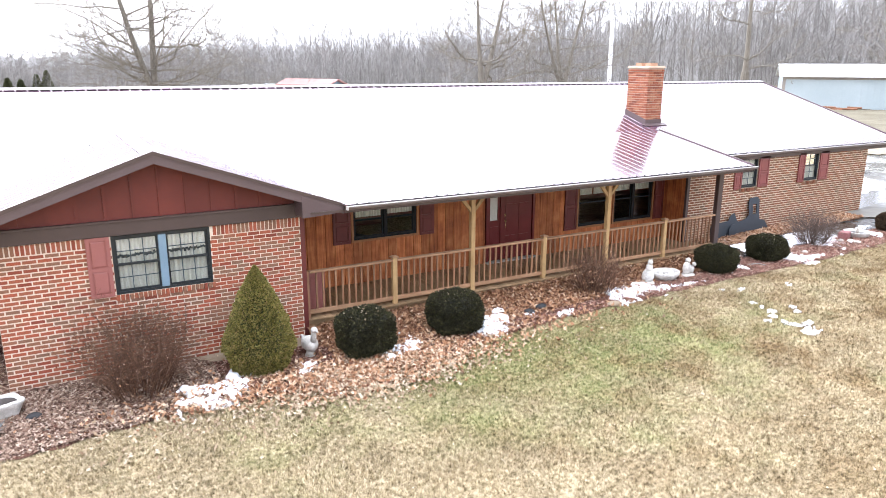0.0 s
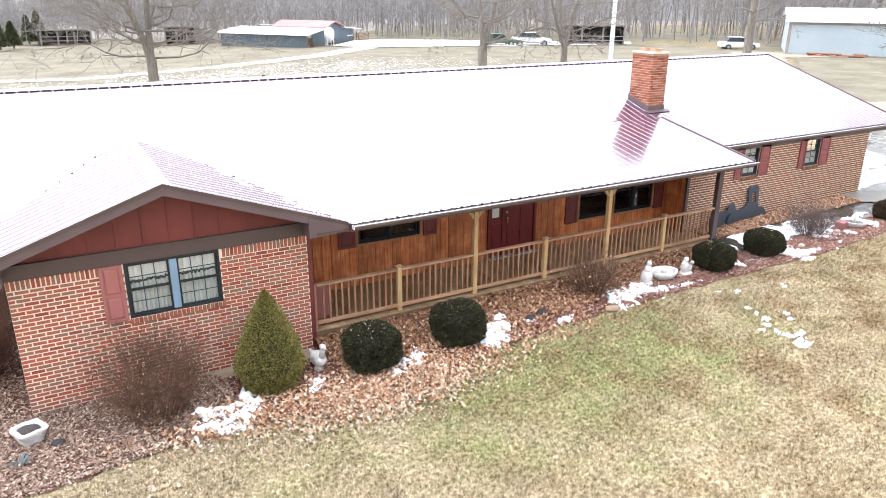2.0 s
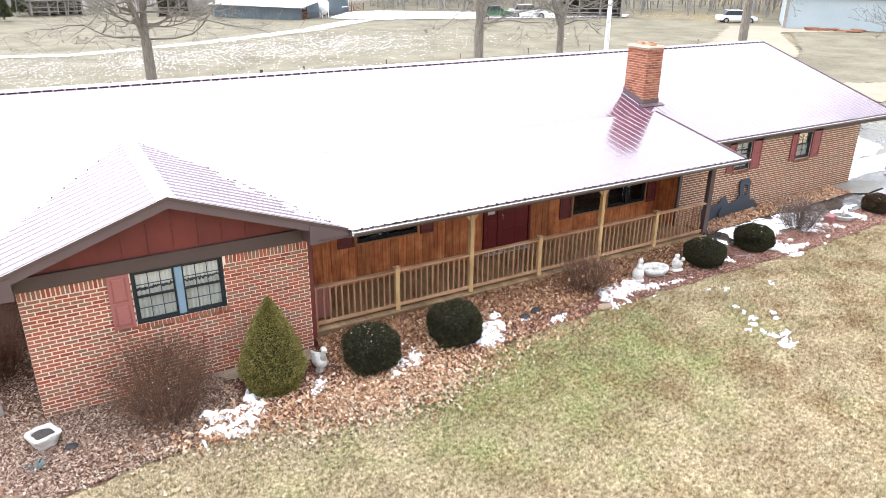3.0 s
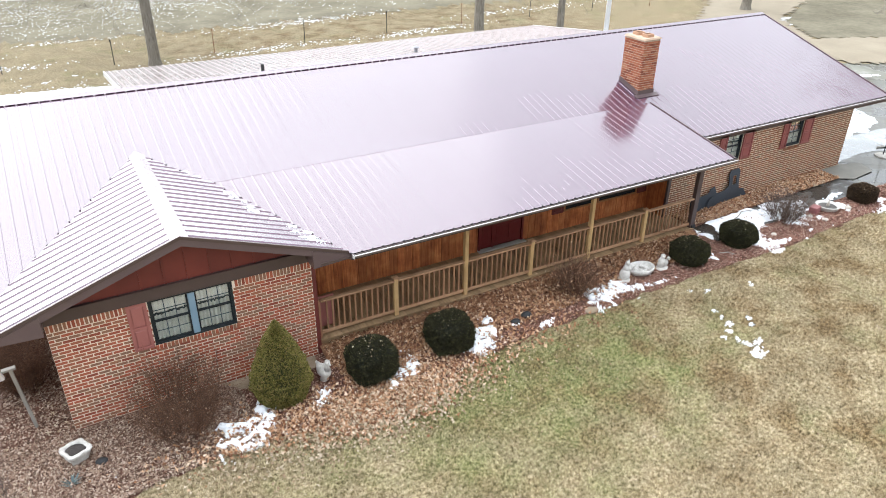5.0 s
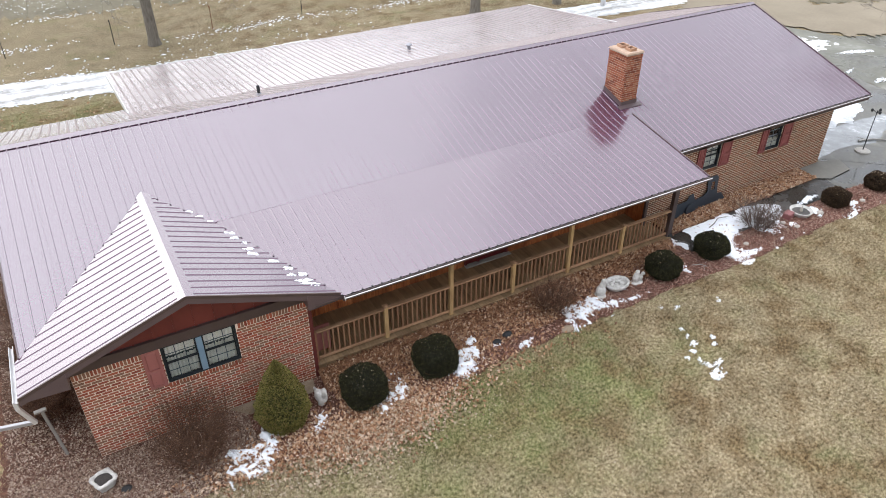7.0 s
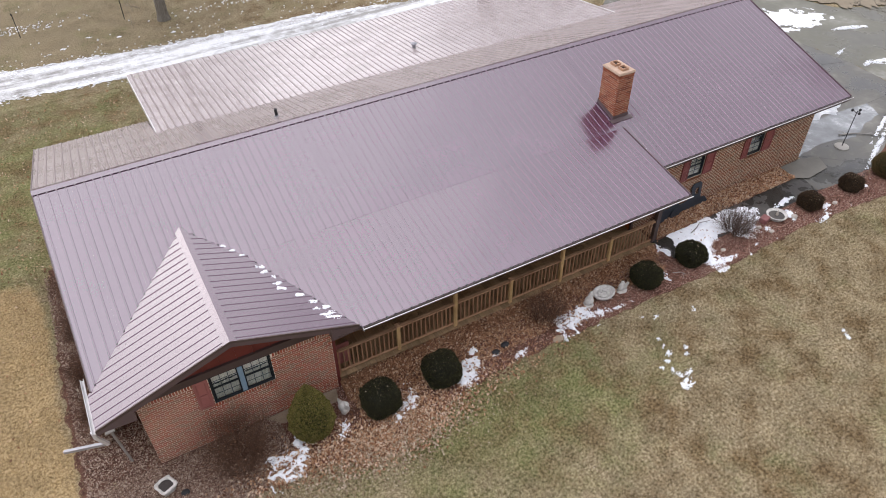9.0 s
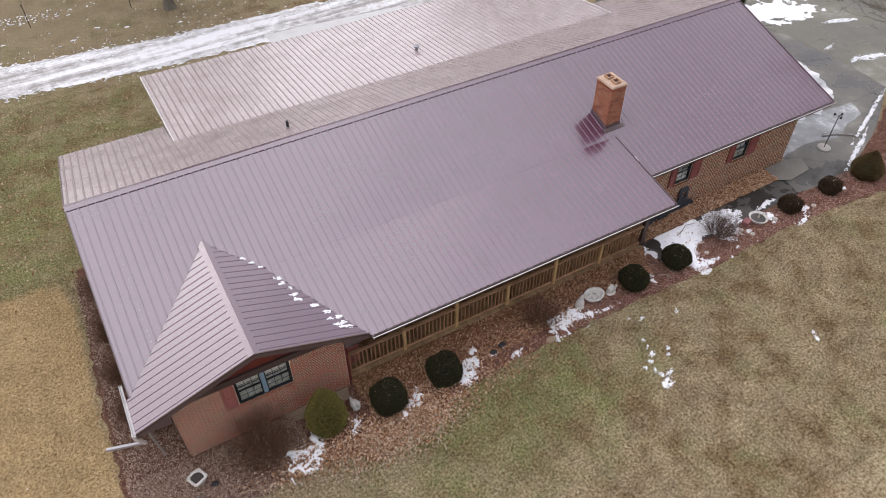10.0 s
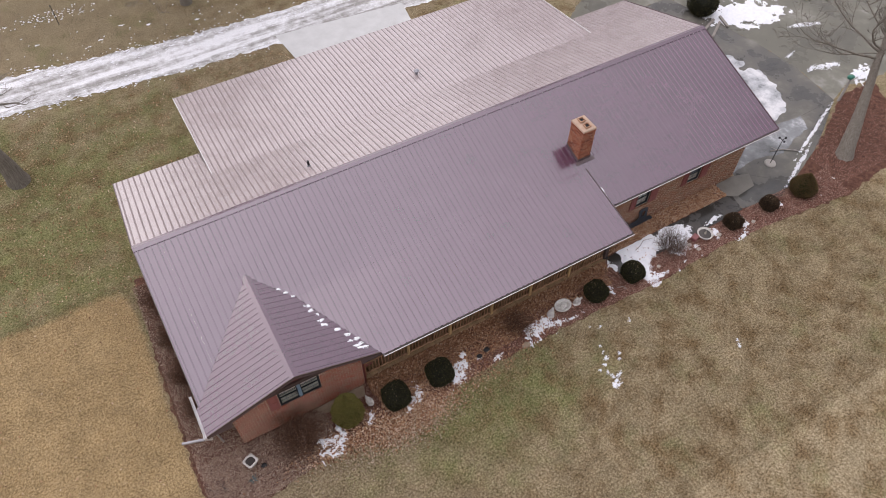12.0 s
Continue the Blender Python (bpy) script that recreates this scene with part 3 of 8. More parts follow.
sheet("mulch_bed", FRONT + [(29, 3.0), (26.4, 2.75), (23.1, 1.0), (19.3, -0.5), (17.2, -0.15), (10.7, -0.2), (10.4, 1.5), (-0.6, 1.5), (-5.3, 0.6), (-5.35, 9.2), (-6.9, 9.4), (-7.15, 4)], 0.012, M["mulch"], "reddish wood mulch bed along the front of the house", "mulch", 0.25, 0.05, 0.15)
sheet("mulch_bed", [(10.35, 0.68), (17.1, 0.75), (17.2, 1.5), (10.35, 1.5)], 0.03, M["mulch"], "leaf-filled bed along the brick wing", "mulch", 0.25, 0.04, 0.06)
sheet("path", [(10.5, -0.25), (17.2, -0.2), (17.4, 0.78), (10.5, 0.72)], 0.02, M["path"], "wet grey concrete path to the porch", "path", 0.5)
sheet("driveway", [(17.2, 1.45), (17.25, -0.15), (19.3, -0.5), (23.1, 1.0), (26.05, 2.8), (26.3, 5.5), (26.0, 8.0), (24.6, 13.5), (18.3, 13.5), (18.3, 1.45)], 0.016, M["drive"], "wet grey concrete driveway with pools of meltwater", "driveway", 0.8, 0, 0.03)
sheet("gravel_yard", [(26.06, 2.8), (27.4, 3.3), (29.2, 2.9), (33.0, 3.4), (36.5, 6.6), (33.5, 8.6), (31.0, 9.9), (29.8, 12.5), (27.6, 17.5), (22, 17.0), (18.3, 14.5), (18.3, 13.5), (24.6, 13.5), (26.0, 8.0), (26.3, 5.5)], 0.012, M["wet_gravel"], "wet greenish-grey gravel yard with meltwater", "gravel", 0.8, 0.015, 0.12)
sheet("slush", [(18.35, 3.3), (22.2, 2.95), (23.7, 3.55), (24.35, 5.0), (24.45, 6.3), (23.7, 6.75), (24.25, 7.15), (23.95, 8.0), (22.6, 8.5), (18.35, 8.4)], 0.024, M["slush"], "half-melted sheet of white slush beside the house", "slush", 0.3, 0.012, 0.24)
sheet("ice", [(18.35, 1.6), (19.8, 1.75), (21.2, 1.35), (22.2, 1.75), (23.4, 1.95), (23.75, 2.8), (22.2, 2.9), (18.35, 3.25)], 0.022, M["ice"], "thin blue-grey film of ice on the wet driveway", "ice", 0.4, 0.0, 0.08)
sheet("entry_slab", [(16.9, 1.45), (16.7, 0.95), (17.5, 0.45), (18.6, 0.55), (18.9, 1.2), (18.2, 1.45)], 0.05, M["damp_concrete"], "damp concrete apron at the wing corner", "concrete", 0.4)
sheet("lane", [(-60, 26.5), (-30, 24.0), (-8.4, 22.2), (0, 21.3), (6.6, 20.8), (14, 20.0), (24, 18.4), (40, 17.4), (40, 19.6), (24, 20.6), (14, 22.0), (7.7, 23.6), (0, 24.2), (-8, 25.2), (-30, 27.2), (-60, 30)], 0.014, M["lane"], "gravel lane half covered with packed snow", "lane", 1.0, 0, 0.18)
sheet("patio_slab", [(4.07, 21.7), (4.36, 18.6), (11.0, 18.4), (11.4, 20.8)], 0.05, M["pale_concrete"], "pale concrete slab behind the house", "concrete", 0.8)

sheet("pasture", [(-90, 40), (-30, 37), (-8, 36), (8, 34.5), (24, 33.0), (40, 30), (60, 36), (130, 16), (160, 60), (130, 120), (-90, 120)], 0.014, M["field"], "rough grey-tan winter pasture", "pasture", 3.0, 0.05, 1.6)
sheet("barn_yard", [(27, 70), (31, 66), (40, 64), (62, 58), (66, 62), (50, 72), (38, 80), (33, 79)], 0.1, M["yard"], "pale gravel yard beside the barn", "yard", 2.0, 0, 0.6)
sheet("dirt_track", [(-40, 60), (-12, 52.5), (-2, 50.5), (10, 53), (22, 58), (31, 66), (29, 68), (20, 60), (9, 55), (-2, 52.4), (-12, 54.6), (-40, 63)], 0.05, M["track"], "pale dirt track across the pasture", "track", 2.0, 0, 0.5)
sheet("rough_grass", [(34.9, 14.4), (39, 12.8), (60, 6.3), (82, 8), (74, 30), (66, 38), (50, 25.5), (38.2, 18.8)], 0.03, M["field"], "rough grass before the white building", "pasture", 2.0, 0, 0.6)
sheet("gravel_drive", [(29.9, 12.4), (31.2, 9.7), (33.6, 8.6), (39, 6.8), (60, 0.5), (60, 6.0), (39, 12.6), (34.7, 14.3), (38, 19), (48, 24), (62, 36), (80, 30), (110, 20), (110, 28), (80, 36), (64, 44), (44, 30), (34, 22), (27.7, 17.4)], 0.06, M["tan_gravel"], "pale gravel drive to the far buildings", "drive", 2.0, 0, 0.5)


# control joints in the driveway
for x0, y0, x1, y1 in ((23.8, 2.75, 26.0, 2.82), (24.5, 6.15, 26.25, 5.6), (18.4, 1.62, 20.2, -0.1)):
    d = (Vector((x1, y1, 0)) - Vector((x0, y0, 0))).normalized()
    w = Vector((-d.y, d.x, 0)) * 0.012
    sheet("joint", [(x0 - w.x, y0 - w.y), (x1 - w.x, y1 - w.y), (x1 + w.x, y1 + w.y), (x0 + w.x, y0 + w.y)], 0.021, M["path"], "dark joint in the wet driveway", "joint", 1.0)


# ---------------------------------------------------------------- house
house = holder("house", "long brick ranch house with a plum metal roof and timber porch", "house")
RY, RZ, S = 6.98, 4.37, 0.3183
XL, XR, YE, YB = -6.06, 19.9, 1.45, 12.2
GX, GZ, GS, GY = -3.02, 3.60, 0.351, 0.11
PX, PB = 10.75, 3.2
APEX, LOW = RY - (RZ - GZ) / S, RY - (RZ - GZ + GS * (GX - XL)) / S
main_z = lambda x, y: RZ - S * (RY - y)
back_z = lambda x, y: RZ - S * (y - RY)
porch_z = lambda x, y: 2.54 + 0.195 * y
gl_z = lambda x, y: GZ - GS * (GX - x)
gr_z = lambda x, y: GZ - GS * (x - GX)
add_z = lambda x, y: 3.365 - 0.122 * (y - 10.13)


def roof_slope(along, u0, u1, lo, hi, zf, material, rib_material, width=0.9144, first=0.0, rib=0.0075):
    """Steel sheets side by side, each with raised ribs, between lo(u) and hi(u)."""
    def at(u, v, dz=0.0):
        x, y = (u, v) if along == "x" else (v, u)
        return Vector((x, y, zf(x, y) + dz))

    edges = [u0]
    k = math.floor((u0 - first) / width) + 1
    while first + k * width < u1 - 0.02:
        edges.append(first + k * width)
        k += 1
    edges.append(u1)
    for a, b in zip(edges, edges[1:]):
        b2 = b - 0.002
        bm = bmesh.new()
        us = [a + (b2 - a) * k / 6 for k in range(7)]
        top = [(bm.verts.new(at(u, lo(u))), bm.verts.new(at(u, hi(u)))) for u in us]
        bot = [(bm.verts.new(at(u, lo(u), -0.03)), bm.verts.new(at(u, hi(u), -0.03))) for u in us]
        for (p, q), (r, s) in zip(top, top[1:]):
            bm.faces.new((p, r, s, q))
        for (p, q), (r, s) in zip(bot, bot[1:]):
            bm.faces.new((p, q, s, r))
        for k in range(6):
            bm.faces.new((top[k][0], bot[k][0], bot[k + 1][0], top[k + 1][0]))
            bm.faces.new((top[k][1], top[k + 1][1], bot[k + 1][1], bot[k][1]))
        for k in (0, 6):
            bm.faces.new((top[k][0], top[k][1], bot[k][1], bot[k][0]))
        sheet_ob = part("roof_panel", bm, material, roof)
        bm = bmesh.new()
        base = math.floor((a - first) / width + 0.001) * width + first
        made = 0
        for r in range(4):
            c = base + 0.11 + r * 0.2286
            if not (a + 0.03 < c < b - 0.03):
                continue
            base_w = 0.03 if rib > 0.012 else 0.022
            slant = 0.016 if rib > 0.012 else 0.011
            prof = ((-base_w, 0.0), (slant - base_w, rib), (base_w - slant, rib), (base_w, 0.0))
            if hi(c) - lo(c) < 0.1:
                continue
            vs = [[bm.verts.new(at(c + du, f(c + du) + e, dz)) for du, dz in prof] for f, e in ((lo, 0.004), (hi, -0.004))]
            for k in range(3):
                bm.faces.new((vs[0][k], vs[0][k + 1], vs[1][k + 1], vs[1][k]))
            bm.faces.new(vs[0][::-1])
            bm.faces.new(vs[1])
            made += 1
        if made:
            part("rib", bm, rib_material, sheet_ob)
        else:
            bm.free()


roof = new("roof")
roof.parent = house
tagged(roof, "glossy plum ribbed steel roof")


def main_lo(x):
    if x < GX:
        return LOW + (APEX - LOW) * (x - XL) / (GX - XL)
    z = gr_z(x, 0)
    return max(PB, RY - (RZ - z) / S)


ridge_v = lambda u: RY
roof_slope("x", XL, PX, main_lo, ridge_v, main_z, M["roof"], M["roof_rib"], first=XL)
roof_slope("x", PX, XR, lambda u: YE, ridge_v, main_z, M["roof"], M["roof_rib"], first=XL)
roof_slope("x", -1.72, PX, lambda x: max(0.0, (gr_z(x, 0) - 2.54) / 0.195), lambda x: PB + 0.03, porch_z, M["roof"], M["roof_rib"], first=XL)
roof_slope("y", GY, APEX, lambda y: XL - 0.1 if y < LOW else XL + (GX - XL) * (y - LOW) / (APEX - LOW), lambda y: GX, gl_z, M["roof"], M["roof_rib"], first=GY, rib=0.017)
roof_slope("y", GY, APEX, lambda y: GX, lambda y: GX + (GZ - (porch_z(0, y) if y < PB else main_z(0, y))) / GS + 0.03, gr_z, M["roof"], M["roof_rib"], first=GY, rib=0.017)
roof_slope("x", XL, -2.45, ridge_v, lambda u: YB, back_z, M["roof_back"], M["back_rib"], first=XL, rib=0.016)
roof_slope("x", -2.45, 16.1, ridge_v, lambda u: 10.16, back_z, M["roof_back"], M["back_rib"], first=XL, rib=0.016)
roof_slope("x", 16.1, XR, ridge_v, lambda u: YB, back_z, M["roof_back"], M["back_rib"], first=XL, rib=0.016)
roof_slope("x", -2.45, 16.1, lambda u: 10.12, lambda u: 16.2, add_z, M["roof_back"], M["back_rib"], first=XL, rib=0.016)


def cap(name, p, q, side_a, side_b, lift=0.021, material=None, width=0.16):
    """A bent strip over a ridge from p to q; side_a and side_b point down the two slopes."""
    bm = bmesh.new()
    p, q = Vector(p), Vector(q)
    up = Vector((0, 0, lift))
    a, b = Vector(side_a) * width, Vector(side_b) * width
    t = Vector((0, 0, 0.006))
    for s in (a, b):
        prism(bm, [p + up, q + up, q + up + s, p + up + s], t)
    return part(name, bm, material or M["roof"], roof)


sl = Vector((0, 1, -S)).normalized()
cap("ridge_cap", (XL - 0.02, RY, RZ), (XR + 0.02, RY, RZ), (0, -sl.y, sl.z), sl)
gl = Vector((1, 0, -GS)).normalized()
cap("ridge_cap", (GX, GY - 0.02, GZ), (GX, APEX + 0.05, GZ), (-gl.x, 0, gl.z), gl)
for sgn in (-1, 1):
    bm = bmesh.new()
    k = XL + 0.09
    while k < XR - 0.2:
        y0, y1 = sorted((RY + sgn * 0.135, RY + sgn * 0.02))
        z0 = RZ - S * 0.135
        prism(bm, [(k + 0.036, y0, (RZ - S * abs(y0 - RY)) + 0.001), (k + 0.225, y0, (RZ - S * abs(y0 - RY)) + 0.001), (k + 0.225, y1, (RZ - S * abs(y1 - RY)) + 0.001), (k + 0.036, y1, (RZ - S * abs(y1 - RY)) + 0.001)], (0, 0, 0.018))
        k += 0.2286
    part("ridge_closure", bm, M["black"], roof, "dark foam strip under the ridge cap")
    bm = bmesh.new()
    k = XL + 0.09
    while k < XR - 0.2:
        y0, y1 = sorted((RY + sgn * 0.15, RY + sgn * 0.02))
        z0, z1 = RZ - S * abs(y0 - RY) + 0.001, RZ - S * abs(y1 - RY) + 0.001
        prism(bm, [(k - 0.002, y0, z0), (k + 0.034, y0, z0), (k + 0.034, y1, z1), (k - 0.002, y1, z1)], (0, 0, 0.0195))
        k += 0.2286
    # Front rib ends take a white colour to imitate the sky they reflect.
    part("ridge_ribs", bm, M["white_metal"] if sgn < 0 else M["roof"], roof, "rib ends under the ridge cap, front row whitened for sky reflection", kind="stuff")


# dark foam plugs where the ribs end at the valleys
bm = bmesh.new()
k = XL + 0.11
while k < 0.1:
    if k < GX - 0.1:
        y = main_lo(k)
        z = main_z(k, y)
    else:
        y = (gr_z(k, 0) - 2.54) / 0.195 if k > -1.75 else main_lo(k)
        z = porch_z(k, y) if k > -1.75 else main_z(k, y)
    if abs(k - GX) > 0.15:
        box(bm, k - 0.012, k + 0.012, y - 0.006, y + 0.022, z - 0.005, z + 0.016)
    k += 0.2286
part("rib_plugs", bm, M["black"], roof, "dark foam plugs at the rib ends", kind="stuff")


# rake trims and fascias
def board(name, p, q, drop, thick, material, parent, up=0.0):
    """An upright board from p to q, hanging down by drop; thick is a vector."""
    p, q = Vector(p) + Vector((0, 0, up)), Vector(q) + Vector((0, 0, up))
    bm = bmesh.new()
    d = Vector((0, 0, -drop))
    prism(bm, [p, q, q + d, p + d], thick)
    return part(name, bm, material, parent)


for x, dx in ((XL, -0.03), (XR, 0.03)):
    board("rake_trim", (x, YE if x > 0 else LOW, main_z(0, YE if x > 0 else LOW)), (x, RY, RZ), 0.17, (dx, 0, 0), M["mauve_trim"], roof, 0.022)
    board("rake_trim", (x, RY, RZ), (x, YB, back_z(0, YB)), 0.17, (dx, 0, 0), M["mauve_trim"], roof, 0.022)
board("rake_trim", (PX, 0.0, 2.54), (PX, PB, porch_z(0, PB)), 0.15, (0.03, 0, 0), M["mauve_trim"], roof, 0.022)
board("rake_trim", (-2.45, 10.12, 3.365), (-2.45, 16.2, add_z(0, 16.2)), 0.2, (-0.03, 0, 0), M["white_metal"], roof, 0.02)
board("rake_trim", (16.1, 10.12, 3.365), (16.1, 16.2, add_z(0, 16.2)), 0.2, (0.03, 0, 0), M["white_metal"], roof, 0.02)
# front gable: metal edge, then the deeper board beneath it
for x1 in (XL - 0.1, 0.02):
    z1 = GZ - GS * abs(x1 - GX)
    board("rake_edge", (GX, GY, GZ), (x1, GY, z1), 0.06, (0, -0.03, 0), M["brown_trim"], roof, 0.024)
    board("rake_board", (GX, GY + 0.006, GZ), (x1, GY + 0.006, z1), 0.135, (0, -0.022, 0), M["mauve_trim"], roof, -0.032)
# boxed eave returns
for x0, x1 in ((XL - 0.08, -5.33), (-0.74, 0.0)):
    zi, zo = (GZ - GS * abs(x - GX) - 0.05 for x in ((x1, x0) if x0 < GX else (x0, x1)))
    bm = bmesh.new()
    xi, xo = (x1, x0) if x0 < GX else (x0, x1)
    prism(bm, [(xi, 0.082, 2.36), (xo, 0.082, 2.40), (xo, 0.082, zo), (xi, 0.082, zi)], (0, 0.46, 0))
    part("eave_return", bm, M["mauve_trim"], roof)
bm = bmesh.new()
for x1 in (-5.33, -0.72):
    zc, ze = GZ - 0.06, GZ - GS * abs(x1 - GX) - 0.06
    prism(bm, [(GX, 0.12, zc), (x1, 0.12, ze), (x1, 0.5, ze), (GX, 0.5, zc)], (0, 0, -0.015))
part("soffit", bm, M["mauve_trim"], roof)


def gutter(name, p, q, outward, material=None):
    """A trough along the eave from p to q, with a rolled front lip."""
    p, q, o = Vector(p), Vector(q), Vector(outward)
    bm = bmesh.new()
    z = Vector((0, 0, 1))
    prof = [(0.0, 0.0), (0.0, -0.07), (0.055, -0.07), (0.085, -0.03), (0.085, -0.004), (0.072, -0.004), (0.072, -0.02), (0.05, -0.06), (0.012, -0.06), (0.012, 0.0)]
    prism(bm, [p + o * a + z * b for a, b in prof], q - p)
    return part(name, bm, material or M["gutter"], roof, "white aluminium gutter" if material is None else "brown aluminium gutter")


for g0, g1, gy, gh in ((0.03, PX + 0.05, -0.005, 2.525), (PX + 0.06, XR + 0.03, YE - 0.005, main_z(0, YE) - 0.015)):
    trough = gutter("gutter", (g0, gy, gh), (g1, gy, gh), (0, -1, 0), M["gutter_brown"])
    # The lip strip is coloured pale to carry its lit top edge.
    part("lip", bbox(g0 - 0.004, g1 + 0.004, gy - 0.094, gy - 0.066, gh - 0.012, gh + 0.004, 0.003), M["gutter"], trough, "rolled lip, paled as its lit edge")
    part("end_cap", bbox(g0 - 0.012, g0 - 0.002, gy - 0.088, gy, gh - 0.072, gh), M["gutter"], trough, "pale end cap")
gutter("gutter", (XL - 0.105, 0.1, gl_z(XL - 0.1, 0) - 0.015), (XL - 0.105, 1.75, gl_z(XL - 0.1, 0) - 0.015), (-1, 0, 0))
board("fascia", (0.0, 0.03, 2.51), (PX - 0.03, 0.03, 2.51), 0.11, (0, -0.03, 0), M["brown_trim"], roof)
board("fascia", (PX, YE + 0.03, main_z(0, YE) - 0.035), (XR, YE + 0.03, main_z(0, YE) - 0.035), 0.16, (0, -0.03, 0), M["brown_trim"], roof)
board("fascia", (XL, YB - 0.03, back_z(0, YB) - 0.035), (XR, YB - 0.03, back_z(0, YB) - 0.035), 0.16, (0, 0.03, 0), M["mauve_trim"], roof)
board("fascia", (-2.45, 16.17, add_z(0, 16.2) - 0.035), (16.1, 16.17, add_z(0, 16.2) - 0.035), 0.2, (0, 0.03, 0), M["white_metal"], roof)
# dark closure between the sheet and the eave
for x0, x1, y, z in ((0.05, PX, 0.012, 2.515), (PX + 0.03, XR, YE + 0.012, main_z(0, YE) - 0.025)):
    board("eave_closure", (x0, y, z), (x1, y, z), 0.02, (0, -0.012, 0), M["black"], roof, 0.025)
# dark plugs in the open rib ends along the eaves
bm = bmesh.new()
k = XL + 0.11
while k < XR - 0.1:
    if k > 0.08:
        y, z = (0.0, 2.54) if k < PX else (YE, main_z(0, YE))
        box(bm, k - 0.017, k + 0.017, y - 0.008, y + 0.02, z - 0.004, z + 0.017)
    k += 0.2286
part("eave_plugs", bm, M["black"], roof, "dark foam plugs in the rib ends", kind="stuff")
# soffits: porch ceiling and wing eave
bm = bmesh.new()
box(bm, -0.6, 10.7, 0.06, 2.25, 2.42, 2.45)
part("porch_ceiling", bm, M["brown_trim"], house)
bm = bmesh.new()
box(bm, 10.2, XR - 0.05, YE + 0.03, 1.56, 2.50, 2.52)
part("soffit", bm, M["brown_trim"], roof)
# pipes and marks on the roof
bm = bmesh.new()
rod(bm, (0.88, 7.95, 4.04), (0.88, 7.95, 4.12), 0.09, 0.06, 12)
flash = part("pipe_flashing", bm, M["grey_metal"], roof)
bm = bmesh.new()
rod(bm, (0.88, 7.95, 4.07), (0.88, 7.95, 4.33), 0.045, 0.045, 12)
part("vent_pipe", bm, M["black"], roof, "black plastic vent pipe")
bm = bmesh.new()
zv = add_z(0, 11.75)
rod(bm, (7.59, 11.75, zv - 0.02), (7.59, 11.75, zv + 0.16), 0.07, 0.06, 12)
lathe(bm, [(0.12, 0.0), (0.13, 0.03), (0.02, 0.09)], 14, (7.59, 11.75, zv + 0.16))
part("roof_vent", bm, M["grey_metal"], roof, "small capped metal roof vent")


# ---------------------------------------------------------------- brick walls
COURSE, BL, BH, BD = 0.0677, 0.2032, 0.0545, 0.092


def brick_mesh(name, w, h, d, material):
    """A brick with its front arris slightly rounded: front at +z in its own frame (x along, y up)."""
    bm = bmesh.new()
    e = 0.004
    v = [bm.verts.new(p) for p in ((0, 0, -d), (w, 0, -d), (w, h, -d), (0, h, -d), (0, 0, -e), (w, 0, -e), (w, h, -e), (0, h, -e), (e, e, 0), (w - e, e, 0), (w - e, h - e, 0), (e, h - e, 0))]
    for f in ((0, 1, 5, 4), (1, 2, 6, 5), (2, 3, 7, 6), (3, 0, 4, 7), (4, 5, 9, 8), (5, 6, 10, 9), (6, 7, 11, 10), (7, 4, 8, 11), (8, 9, 10, 11)):
        bm.faces.new([v[k] for k in f])
    return finish(name, bm, material)


